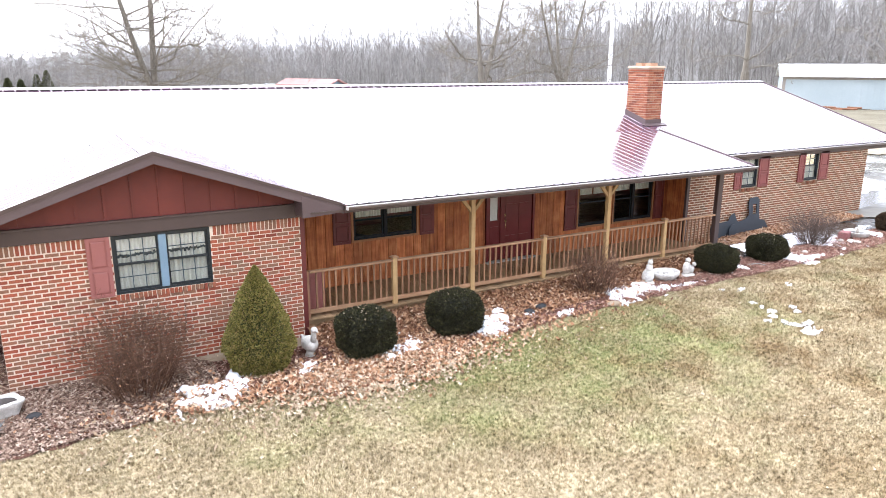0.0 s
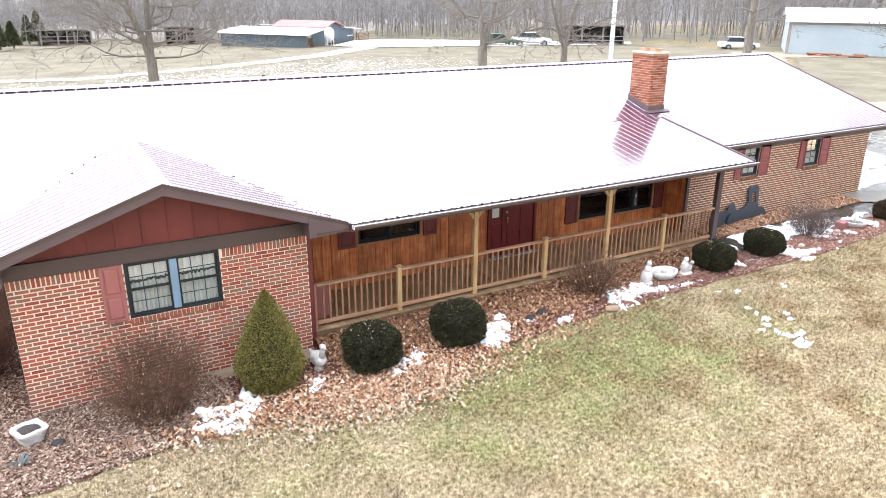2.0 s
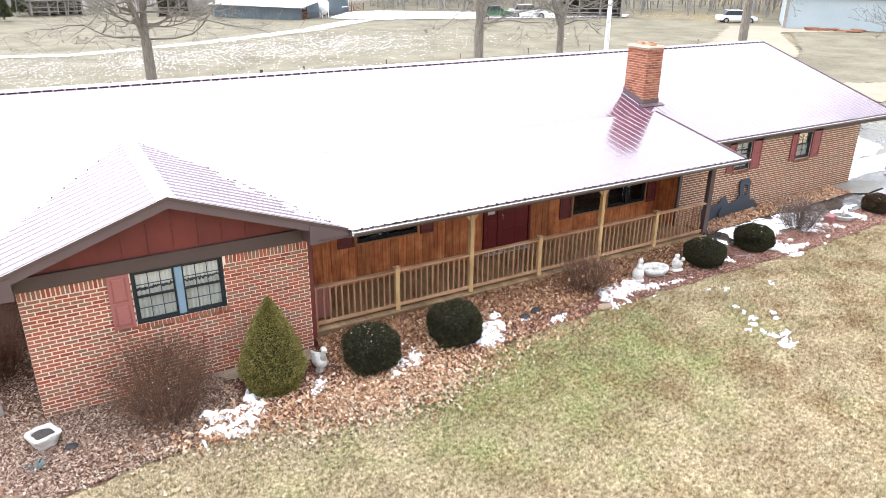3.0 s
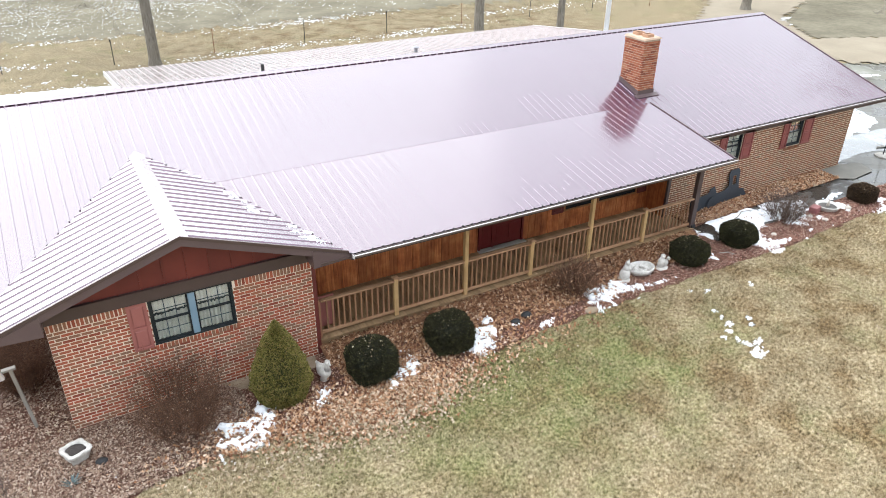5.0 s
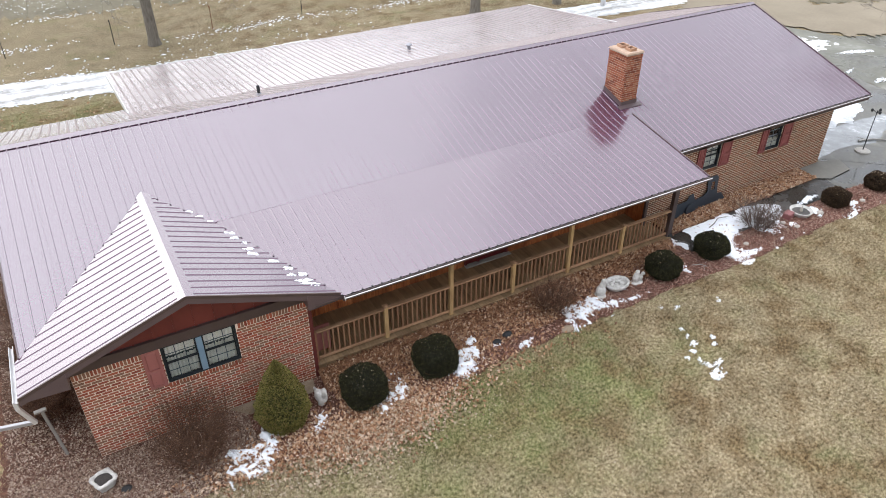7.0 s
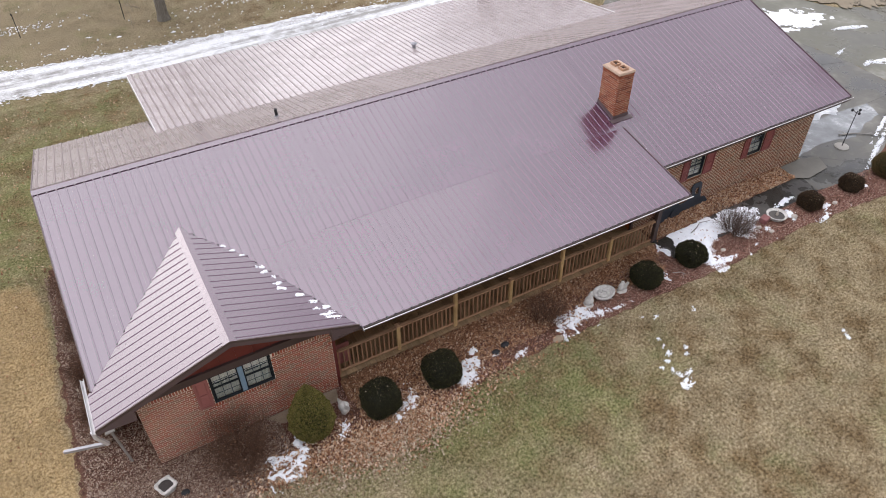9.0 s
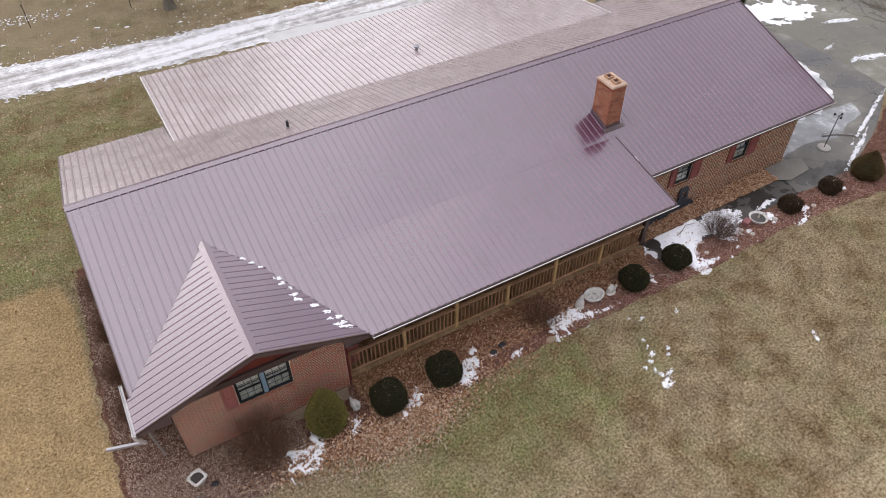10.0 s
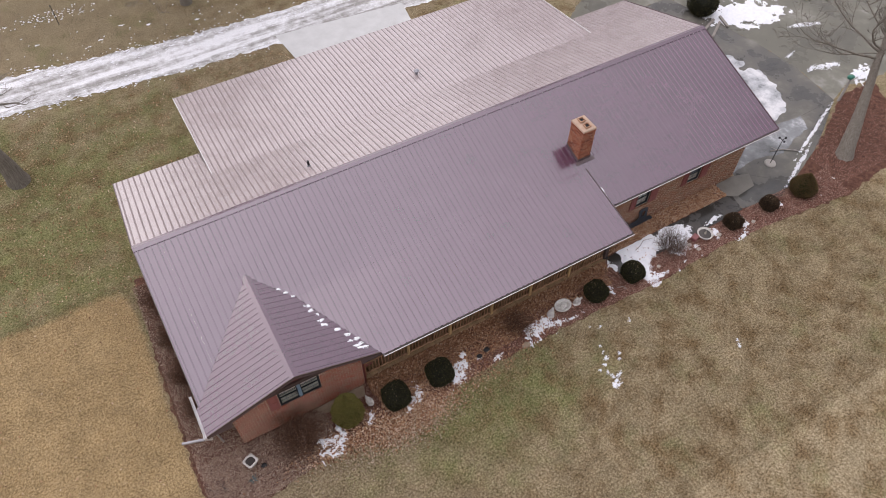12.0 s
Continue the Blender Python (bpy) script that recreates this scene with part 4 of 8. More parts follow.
def brick_wall(parent, origin, u, n, length, height, holes, material, mortar, singles=None, header=0.0, rowlock_sills=True, thick=0.2, name="wall", label="", top=None):
    """A running-bond wall: a mortar core with openings through it and every brick proud of it.
    holes: (u0, u1, z0, z1). singles(u, z): the bricks that are objects of their own. top(u): a sloping top."""
    o, u, n = Vector(origin), Vector(u), Vector(n)
    up = Vector((0, 0, 1))
    core = bmesh.new()
    us = sorted({0.0, length, *[h[0] for h in holes], *[h[1] for h in holes]})
    for a, b in zip(us, us[1:]):
        zs = [(0.0, height)]
        for h in holes:
            if h[0] <= a + 1e-6 and h[1] >= b - 1e-6:
                zs = [(0.0, h[2]), (h[3], height)]
        for z0, z1 in zs:
            if z1 - z0 > 0.01:
                prism(core, [o + u * a + up * z0 - n * 0.005, o + u * b + up * z0 - n * 0.005, o + u * b + up * z1 - n * 0.005, o + u * a + up * z1 - n * 0.005], -n * thick)
    bmesh.ops.remove_doubles(core, verts=core.verts[:], dist=0.0005)
    wall = part(name, core, mortar, parent, label)
    rot = Matrix((u, up, n)).transposed().to_4x4()
    placed = []
    rows = int((height - header) / COURSE)
    rng = random.Random(int(abs(o.x * 7 + o.y * 31)) + 1)
    for r in range(rows):
        z = r * COURSE + 0.005
        c = -(r % 2) * BL / 2
        while c < length - 0.01:
            a, b = max(c, 0.0), min(c + BL - 0.013, length)
            c += BL
            spans = [(a, b)]
            for h in holes:
                if z + BH > h[2] - 0.07 * rowlock_sills and z < h[3]:
                    nxt = []
                    for s in spans:
                        if s[1] <= h[0] or s[0] >= h[1]:
                            nxt.append(s)
                        else:
                            if s[0] < h[0] - 0.03:
                                nxt.append((s[0], h[0]))
                            if s[1] > h[1] + 0.03:
                                nxt.append((h[1], s[1]))
                    spans = nxt
            for s in spans:
                if s[1] - s[0] > 0.025:
                    placed.append((s[0], z, s[1] - s[0], BH))
    if header:
        c, z = 0.0, rows * COURSE + 0.006
        hh = height - z - 0.004
        while c < length - 0.03:
            if not any(h[0] - 0.03 < c < h[1] and z < h[3] - 0.02 for h in holes):
                placed.append((c, z, 0.0547, hh))
            c += 0.0677
    if rowlock_sills:
        for h in holes:
            c = h[0] - 0.01
            while c < h[1]:
                placed.append((c, h[2] - 0.092, 0.0547, 0.088))
                c += 0.0677
    shared = {}
    verts, faces = [], []
    for a, z, w, h in placed:
        proud = rng.uniform(-0.002, 0.003)
        sill = h > 0.08 and z < height - 0.3
        if sill:
            proud += 0.02
        m = Matrix.Translation(o + u * a + up * z + n * proud) @ rot
        if singles and singles(a, z):
            key = (round(w, 2), round(h, 3))
            if key not in shared:
                shared[key] = brick_mesh("brick", w, h, 0.03, material)
            ob = new("brick", shared[key])
            ob.parent = wall
            ob.matrix_basis = m
        else:
            k, e, d = len(verts), 0.004, 0.03
            for p in ((0, 0, -d), (w, 0, -d), (w, h, -d), (0, h, -d), (e, e, 0), (w - e, e, 0), (w - e, h - e, 0), (e, h - e, 0)):
                verts.append(m @ Vector(p))
            faces += [(k, k + 1, k + 5, k + 4), (k + 1, k + 2, k + 6, k + 5), (k + 2, k + 3, k + 7, k + 6), (k + 3, k, k + 4, k + 7), (k + 4, k + 5, k + 6, k + 7)]
    if verts:
        raw("bricks", verts, faces, material, wall, "stuff")
    return wall


FW = (-3.70, -2.20, 1.33, 2.285)


# ---------------------------------------------------------------- windows, shutters, doors
def ring(bm, x0, x1, y0, y1, z0, z1, w):
    """A rectangular frame in one piece, w wide, facing -y."""
    o = [(x0, z0), (x1, z0), (x1, z1), (x0, z1)]
    i = [(x0 + w, z0 + w), (x1 - w, z0 + w), (x1 - w, z1 - w), (x0 + w, z1 - w)]
    v = [[bm.verts.new((x, y, z)) for x, z in p] for p, y in ((o, y0), (i, y0), (i, y1), (o, y1))]
    for a, b in zip(v, v[1:] + v[:1]):
        for k in range(4):
            bm.faces.new((a[k], a[(k + 1) % 4], b[(k + 1) % 4], b[k]))


def pane_rect(bm, x0, x1, y, z0, z1):
    bm.faces.new([bm.verts.new(p) for p in ((x0, y, z0), (x1, y, z0), (x1, y, z1), (x0, y, z1))])


def sash_unit(win, x0, x1, y, z0, z1, cols, rows, frame_m, drape):
    """One double-hung unit: two sashes with a grille, glass, and what hangs behind it."""
    mid = (z0 + z1) / 2
    for k, (a, b, dy) in enumerate(((z0, mid + 0.015, 0.0), (mid - 0.015, z1, 0.022))):
        bm = bmesh.new()
        w = 0.032
        ring(bm, x0, x1, y + dy, y + dy + 0.022, a, b, w)
        part("sash", bm, frame_m, win)
        bm = bmesh.new()
        for c in range(1, cols):
            x = x0 + w + (x1 - x0 - 2 * w) * c / cols
            box(bm, x - 0.007, x + 0.007, y + dy + 0.003, y + dy + 0.017, a + w, b - w)
        for r in range(1, rows):
            z = a + w + (b - a - 2 * w) * r / rows
            box(bm, x0 + w, x1 - w, y + dy + 0.005, y + dy + 0.015, z - 0.007, z + 0.007)
        part("grille", bm, M["blue_grille"], win)
        bm = bmesh.new()
        pane_rect(bm, x0 + w, x1 - w, y + dy + 0.011, a + w, b - w)
        g = part("pane", bm, M["glass"], win)
        g.visible_shadow = False
    if drape:
        cloth(win, "curtain", x0, x1, y + 0.068, z0 + 0.02, z1 - 0.3 * (z1 - z0) if drape == "cafe" else z1, M["curtain"])
        cloth(win, "valance", x0, x1, y + 0.058, z1 - 0.32 * (z1 - z0), z1, M["valance"])
        bm = bmesh.new()
        x = x0 + 0.02
        zt = z1 - 0.36 * (z1 - z0)
        rng = random.Random(int(x0 * 100))
        while x < x1 - 0.03:
            blob(bm, (x, y + 0.05, zt + rng.uniform(-0.004, 0.03)), (0.022, 0.004, rng.uniform(0.018, 0.034)), 8, 5)
            x += 0.03
        part("valance_border", bm, M["lace"], win, "dark patterned border of the valance")


def cloth(win, name, x0, x1, y, z0, z1, material):
    """A hanging cloth in soft folds."""
    bm = bmesh.new()
    n = 44
    cols = [[bm.verts.new((x0 + (x1 - x0) * k / n, y + 0.016 * math.sin(k * 1.35 + 0.6 * math.sin(k * 0.4)), z)) for z in (z0, (z0 + z1) / 2, z1)] for k in range(n + 1)]
    for a, b in zip(cols, cols[1:]):
        for j in range(2):
            bm.faces.new((a[j], b[j], b[j + 1], a[j + 1]))
    return part(name, bm, material, win, smooth=True)


M["blue_grille"] = surface("grille", (0.05, 0.075, 0.085), (0.085, 0.115, 0.13), 5, 60, 0.5, relief=0.03)


def window(x0, x1, y, z0, z1, units, frame_m, trim_m=None, drape="cafe", cols=3, rows=2, mullion=0.0, trim=0.0, label=""):
    """A window set into a wall that faces -y: a frame, its sashes, and a mullion between twin units."""
    bm = bmesh.new()
    f = 0.04
    ring(bm, x0, x1, y, y + 0.1, z0, z1, f)
    win = part("window", bm, frame_m, house, label)
    if trim:
        for a, b, c, d in ((x0 - trim, x0, z0 - trim, z1 + trim), (x1, x1 + trim, z0 - trim, z1 + trim)):
            part("casing", bbox(a, b, y - 0.03, y + 0.02, c, d), M["cedar_trim"], win)
        for c, d in ((z0 - trim, z0), (z1, z1 + trim)):
            part("casing", bbox(x0, x1, y - 0.03, y + 0.02, c, d), M["cedar_trim"], win)
    span = (x1 - x0 - 2 * f - (units - 1) * mullion) / units
    for k in range(units):
        a = x0 + f + k * (span + mullion)
        sash_unit(win, a, a + span, y + 0.03, z0 + f, z1 - f, cols, rows, frame_m, drape)
        if k < units - 1 and mullion:
            part("mullion", bbox(a + span, a + span + mullion, y - 0.01, y + 0.09, z0 + f, z1 - f, 0.006), trim_m or frame_m, win)
    return win


def shutter(x0, x1, y, z0, z1, material, label):
    """A panelled shutter: stiles and rails round two raised panels."""
    bm = bmesh.new()
    w = 0.05
    mid = z0 + (z1 - z0) * 0.47
    ring(bm, x0, x1, y - 0.035, y, z0, z1, w)
    box(bm, x0 + w, x1 - w, y - 0.035, y, mid - w / 2, mid + w / 2)
    box(bm, x0 + w, x1 - w, y - 0.018, y - 0.002, z0 + w, z1 - w)
    for a, b in ((z0 + w, mid - w / 2), (mid + w / 2, z1 - w)):
        p, q, r, s = x0 + w + 0.012, x1 - w - 0.012, a + 0.012, b - 0.012
        t = 0.022
        lo = [bm.verts.new(v) for v in ((p, y - 0.019, r), (q, y - 0.019, r), (q, y - 0.019, s), (p, y - 0.019, s))]
        hi = [bm.verts.new(v) for v in ((p + t, y - 0.031, r + t), (q - t, y - 0.031, r + t), (q - t, y - 0.031, s - t), (p + t, y - 0.031, s - t))]
        bm.faces.new(hi)
        for k in range(4):
            bm.faces.new((lo[k], lo[(k + 1) % 4], hi[(k + 1) % 4], hi[k]))
    part("shutter", bm, material, house, label)


# front gable window
window(-3.70, -2.20, 0.545, 1.33, 2.285, 2, M["dark_frame"], M["blue_frame"], "cafe", 3, 2, 0.12, label="twin sash window with a blue mullion and lace curtains")
shutter(-4.065, -3.725, 0.535, 1.325, 2.295, M["rose_shutter"], "dusty rose panelled shutter")
# porch windows and shutters
PW = 2.27
window(1.06, 2.56, PW + 0.01, 1.29, 2.12, 2, M["black_frame"], M["black_frame"], None, 1, 1, 0.07, 0.045, "dark twin porch window with cream valances")
shutter(0.60, 0.99, PW, 1.24, 2.16, M["red_shutter"], "dark red panelled shutter")
shutter(2.64, 2.99, PW, 1.24, 2.16, M["red_shutter"], "dark red panelled shutter")
window(7.17, 8.20, PW + 0.01, 0.93, 2.12, 1, M["black_frame"], M["black_frame"], None, 1, 1, 0.1, 0.045, "dark porch window with a cream valance")
window(8.36, 9.72, PW + 0.01, 0.93, 2.12, 2, M["black_frame"], M["black_frame"], None, 1, 1, 0.08, 0.045, "dark twin porch window with cream valances")
shutter(6.72, 7.10, PW, 0.88, 2.16, M["red_shutter"], "dark red panelled shutter")
shutter(9.79, 10.12, PW, 0.88, 2.16, M["red_shutter"], "dark red panelled shutter")
for x0, x1, z0 in ((1.12, 1.74, 1.76), (1.87, 2.5, 1.78), (7.26, 7.68, 1.72), (7.72, 8.12, 1.72), (8.42, 8.96, 1.74), (9.12, 9.66, 1.72)):
    v = cloth(house, "valance", x0, x1, PW + 0.1, z0, 2.1, M["valance"])
# wing windows
for x0, x1 in ((12.28, 12.92), (15.02, 15.68)):
    window(x0, x1, 1.495, 1.64, 2.5, 1, M["dark_frame"], None, "cafe", 2, 2, label="small dark sash window with pale curtains")
for x0, x1 in ((11.96, 12.25), (12.95, 13.50), (14.72, 15.0), (15.71, 16.22)):
    shutter(x0, min(x1, x0 + 0.42), 1.485, 1.62, 2.47, M["wing_shutter"], "brick-red panelled shutter")


def entry():
    """Dark red entry door with a sidelight, in a cedar frame."""
    bm = bmesh.new()
    z0, z1, y = 0.36, 2.36, PW + 0.02
    for a, b in ((4.40, 4.46), (4.80, 4.85), (5.74, 5.80)):
        box(bm, a, b, y - 0.03, y + 0.08, z0, z1)
    box(bm, 4.40, 5.80, y - 0.03, y + 0.08, z1, z1 + 0.05)
    door = part("door", bm, M["door_red"], house, "dark red panelled entry door with a sidelight")
    bm = bmesh.new()
    box(bm, 4.86, 5.73, y, y + 0.045, z0 + 0.03, z1 - 0.01)
    for a, b in ((4.96, 5.25), (5.34, 5.63)):
        for c, d in ((0.5, 0.95), (1.05, 1.72), (1.82, 2.2)):
            box(bm, a, b, y - 0.012, y, c, d)
    part("door_leaf", bm, M["door_red"], door)
    bm = bmesh.new()
    box(bm, 4.46, 4.80, y, y + 0.04, z0 + 0.03, 1.35)
    box(bm, 4.52, 4.74, y - 0.012, y, 0.55, 1.2)
    box(bm, 4.46, 4.52, y, y + 0.04, 1.35, z1)
    box(bm, 4.74, 4.80, y, y + 0.04, 1.35, z1)
    part("sidelight", bm, M["door_red"], door)
    bm = bmesh.new()
    pane_rect(bm, 4.52, 4.74, y + 0.02, 1.35, z1)
    part("pane", bm, M["curtain"], door, "frosted pale sidelight pane")
    bm = bmesh.new()
    blob(bm, (4.93, y - 0.045, 1.32), (0.03, 0.035, 0.03), 12, 8)
    part("door_handle", bm, M["brass"], door, "polished brass door knob")
    bm = bmesh.new()
    blob(bm, (4.93, y - 0.03, 1.46), (0.03, 0.02, 0.03), 12, 8)
    part("deadbolt", bm, M["brass"], door, "polished brass deadbolt")
    bm = bmesh.new()
    rod(bm, (4.93, y - 0.05, 1.17), (4.93, y - 0.05, 1.28), 0.012)
    part("door_pull", bm, M["brass"], door, "polished brass pull")
    part("threshold", bbox(4.38, 5.86, y - 0.14, y + 0.02, 0.33, 0.37, 0.01), M["concrete"], door, "pale threshold step")
    bm = bmesh.new()
    blob(bm, (5.28, y - 0.02, 2.08), (0.03, 0.02, 0.04), 10, 6)
    part("knocker", bm, M["brass"], door)


entry()

# gable face: upright red boards with battens over a brown frieze
gable = part("gable_backing", bbox(-5.3, -0.68, 0.58, 0.62, 2.45, 2.6), M["red_board"], house)
k = -5.33
while k < -0.75:
    x0, x1 = k, min(k + 0.40, -0.70)
    tops = [(x, GZ - GS * abs(x - GX) - 0.03) for x in sorted({x0, x1, *([GX] if x0 < GX < x1 else [])})]
    bm = bmesh.new()
    prism(bm, [(x0 + 0.002, 0.55, 2.46), (x1 - 0.002, 0.55, 2.46)] + [(x, 0.55, z) for x, z in reversed(tops)], (0, 0.03, 0))
    part("gable_board", bm, M["red_board"], gable)
    zt = GZ - GS * abs(x1 - GX) - 0.04
    if zt > 2.55:
        part("batten", bbox(x1 - 0.02, x1 + 0.02, 0.53, 0.552, 2.46, zt), M["red_board"], gable)
    k += 0.40
part("frieze_board", bbox(-5.40, -0.60, 0.495, 0.56, 2.30, 2.51, 0.006), M["brown_trim"], house, "dark brown frieze board over the brick")
part("frieze_cap", bbox(-5.40, -0.60, 0.47, 0.56, 2.513, 2.545), M["brown_trim"], house)
part("corner_board", bbox(-0.648, -0.56, 0.56, 0.66, 0.0, 2.42), M["red_shutter"], house)

# ---------------------------------------------------------------- porch
DZ = 0.34
porch = new("porch")
porch.parent = house
tagged(porch, "pine porch with a deck, posts and a railing")
part("rim_board", bbox(-0.6, 10.42, 0.62, 0.66, -0.05, DZ - 0.032), M["deck"], porch)
part("rim_board", bbox(10.42, 10.46, 0.60, 1.5, DZ - 0.15, DZ - 0.03), M["weathered"], porch)
bm = bmesh.new()
for x in (0.3, 2.1, 3.9, 5.7, 7.5, 9.3, 10.3):
    box(bm, x - 0.07, x + 0.07, 0.66, 0.8, gz(x) - 0.1, DZ - 0.05)
part("deck_pier", bm, M["weathered"], porch)


def railing(x0, x1):
    y = 0.69
    part("top_rail", bbox(x0, x1, y - 0.055, y + 0.055, 1.20, 1.238, 0.005), M["rail"], porch)
    part("bottom_rail", bbox(x0, x1, y - 0.02, y + 0.02, DZ + 0.07, DZ + 0.15, 0.004), M["rail"], porch)
    n = max(1, round((x1 - x0) / 0.132))
    for k in range(1, n):
        x = x0 + (x1 - x0) * k / n + random.uniform(-0.008, 0.008)
        ob = new("baluster", BALUSTER)
        ob.parent = porch
        ob.location = (x, y, DZ + 0.15)


BALUSTER = finish("baluster", bbox(-0.017, 0.017, -0.017, 0.017, -0.05, 1.2 - DZ - 0.15, 0.003), M["baluster"])
POSTS = [-0.52, 1.254, 3.035, 4.896, 6.70, 8.57, 10.36]
for a, b in zip(POSTS, POSTS[1:]):
    railing(a + 0.045, b - 0.045)
for k, x in enumerate(POSTS):
    if k in (2, 4):
        p = part("post", bbox(x - 0.05, x + 0.05, 0.64, 0.74, DZ - 0.2, 2.42, 0.006), M["post"], porch, "tall porch post with two knee braces")
        for s in (-1, 1):
            bm = bmesh.new()
            prism(bm, [(x + s * 0.05, 0.66, 2.0), (x + s * 0.05, 0.66, 2.10), (x + s * 0.29, 0.66, 2.375), (x + s * 0.38, 0.66, 2.375)], (0, 0.06, 0))
            part("brace", bm, M["post"], p)
    elif k in (0, 6):
        continue
    else:
        p = part("post", bbox(x - 0.048, x + 0.048, 0.642, 0.738, DZ - 0.2, 1.27, 0.006), M["post"], porch)
        bm = bmesh.new()
        box(bm, x - 0.07, x + 0.07, 0.62, 0.76, 1.272, 1.296)
        v = [bm.verts.new(q) for q in ((x - 0.06, 0.63, 1.297), (x + 0.06, 0.63, 1.297), (x + 0.06, 0.75, 1.297), (x - 0.06, 0.75, 1.297), (x, 0.69, 1.325))]
        for f in ((0, 1, 4), (1, 2, 4), (2, 3, 4), (3, 0, 4)):
            bm.faces.new([v[j] for j in f])
        part("post_cap", bm, M["rail"], p)
part("post", bbox(-0.56, -0.49, 0.65, 0.73, 0.2, 1.25), M["baluster"], porch)
cp = part("post", bbox(10.33, 10.45, 0.63, 0.75, 0.24, 2.42, 0.008), M["brown_trim"], porch, "dark brown corner post carrying the downspout")
bm = bmesh.new()
prism(bm, [(10.36, 0.66, 2.40), (10.36, 0.66, 2.31), (10.64, 0.30, 2.36), (10.64, 0.30, 2.44)], (0.06, 0.06, 0))
part("downspout_elbow", bm, M["brown_trim"], cp)
part("downspout", bbox(10.455, 10.52, 0.65, 0.73, 0.36, 2.36, 0.01), M["brown_trim"], cp)
part("drain_boot", bbox(10.36, 10.53, 0.60, 0.74, 0.24, 0.42, 0.02), M["black"], cp, "black plastic drain boot")
part("beam", bbox(-0.58, 10.5, 0.64, 0.74, 2.38, 2.42), M["post"], porch)
part("gate_panel", bbox(-0.46, -0.08, 0.95, 0.99, DZ + 0.05, DZ + 0.8, 0.01), M["rose_shutter"], house, "old rose shutter stored behind the railing")

# ---------------------------------------------------------------- chimney
chimney = new("chimney")
chimney.parent = house
tagged(chimney, "orange brick chimney with two clay flues")
CX0, CX1, CY0, CY1, CT = 10.61, 11.20, 3.60, 4.40, 4.86
part("chimney_core", bbox(CX0 + 0.008, CX1 - 0.008, CY0 + 0.008, CY1 - 0.008, 3.1, CT - 0.002), M["chimney_mortar"], chimney)
bm = bmesh.new()
prism(bm, [(CX0 - 0.03, CY0 - 0.03, CT), (CX1 + 0.03, CY0 - 0.03, CT), (CX1 + 0.03, CY1 + 0.03, CT), (CX0 - 0.03, CY1 + 0.03, CT)], (0, 0, 0.05))
for v in bm.verts:
    if v.co.z > CT + 0.02:
        v.co.x += 0.03 if v.co.x < 10.9 else -0.03
        v.co.y += 0.03 if v.co.y < 4.0 else -0.03
part("chimney_crown", bm, M["crown"], chimney, "pale mortar crown")
for y in (3.82, 4.18):
    bm = bmesh.new()
    o, i, h = 0.12, 0.09, CT + 0.13
    ring = [[bm.verts.new((10.905 + a * r, y + b * r, z)) for a, b in ((-1, -1), (1, -1), (1, 1), (-1, 1))] for r, z in ((o, CT + 0.03), (o, h), (i, h), (i, CT - 0.0 + 0.055))]
    for p, q in zip(ring, ring[1:]):
        for k in range(4):
            bm.faces.new((p[k], p[(k + 1) % 4], q[(k + 1) % 4], q[k]))
    flue = part("flue", bm, M["flue"], chimney, "clay flue tile")
    # A black sheet across the tile stands in for the unlit shaft.
    bm = bmesh.new()
    pane_rect(bm, 0, 1, 0, 0, 1)
    for v, p in zip(bm.verts, ((10.905 - i, y - i), (10.905 + i, y - i), (10.905 + i, y + i), (10.905 - i, y + i))):
        v.co = (p[0], p[1], CT + 0.06)
    part("flue_mouth", bm, M["black"], flue)
bm = bmesh.new()
e = 0.02
for p, q in (((CX0 - e, CY0 - e), (CX1 + e, CY0 - e)), ((CX0 - e, CY1 + e), (CX0 - e, CY0 - e)), ((CX1 + e, CY0 - e), (CX1 + e, CY1 + e)), ((CX1 + e, CY1 + e), (CX0 - e, CY1 + e))):
    za, zb = main_z(0, p[1]), main_z(0, q[1])
    prism(bm, [(p[0], p[1], za - 0.05), (q[0], q[1], zb - 0.05), (q[0], q[1], zb + 0.14), (p[0], p[1], za + 0.14)], ((10.905 - p[0]) * 0.02, (4.0 - p[1]) * 0.02, 0))
prism(bm, [(CX0 - 0.14, CY0 - 0.16, main_z(0, CY0 - 0.16) + 0.012), (CX1 + 0.14, CY0 - 0.16, main_z(0, CY0 - 0.16) + 0.012), (CX1 + 0.14, CY0 - 0.01, main_z(0, CY0 - 0.01) + 0.012), (CX0 - 0.14, CY0 - 0.01, main_z(0, CY0 - 0.01) + 0.012)], (0, 0, 0.012))
part("chimney_flashing", bm, M["mauve_trim"], chimney, "plum metal flashing at the foot of the chimney")


# ---------------------------------------------------------------- plants
def leaf_cloud(rng, pts, nrms, size, flat=0.5):
    """Small pointed leaves at points, roughly along the normals."""
    n = len(pts)
    d = nrms + rng.normal(0, flat, (n, 3))
    d /= np.linalg.norm(d, axis=1, keepdims=True)
    t = np.cross(d, rng.normal(0, 1, (n, 3)))
    t /= np.linalg.norm(t, axis=1, keepdims=True)
    s = size * rng.uniform(0.6, 1.4, (n, 1))
    v = np.stack([pts - t * s * 0.45, pts + d * s, pts + t * s * 0.45], 1).reshape(-1, 3)
    f = np.arange(3 * n).reshape(-1, 3)
    return v, f


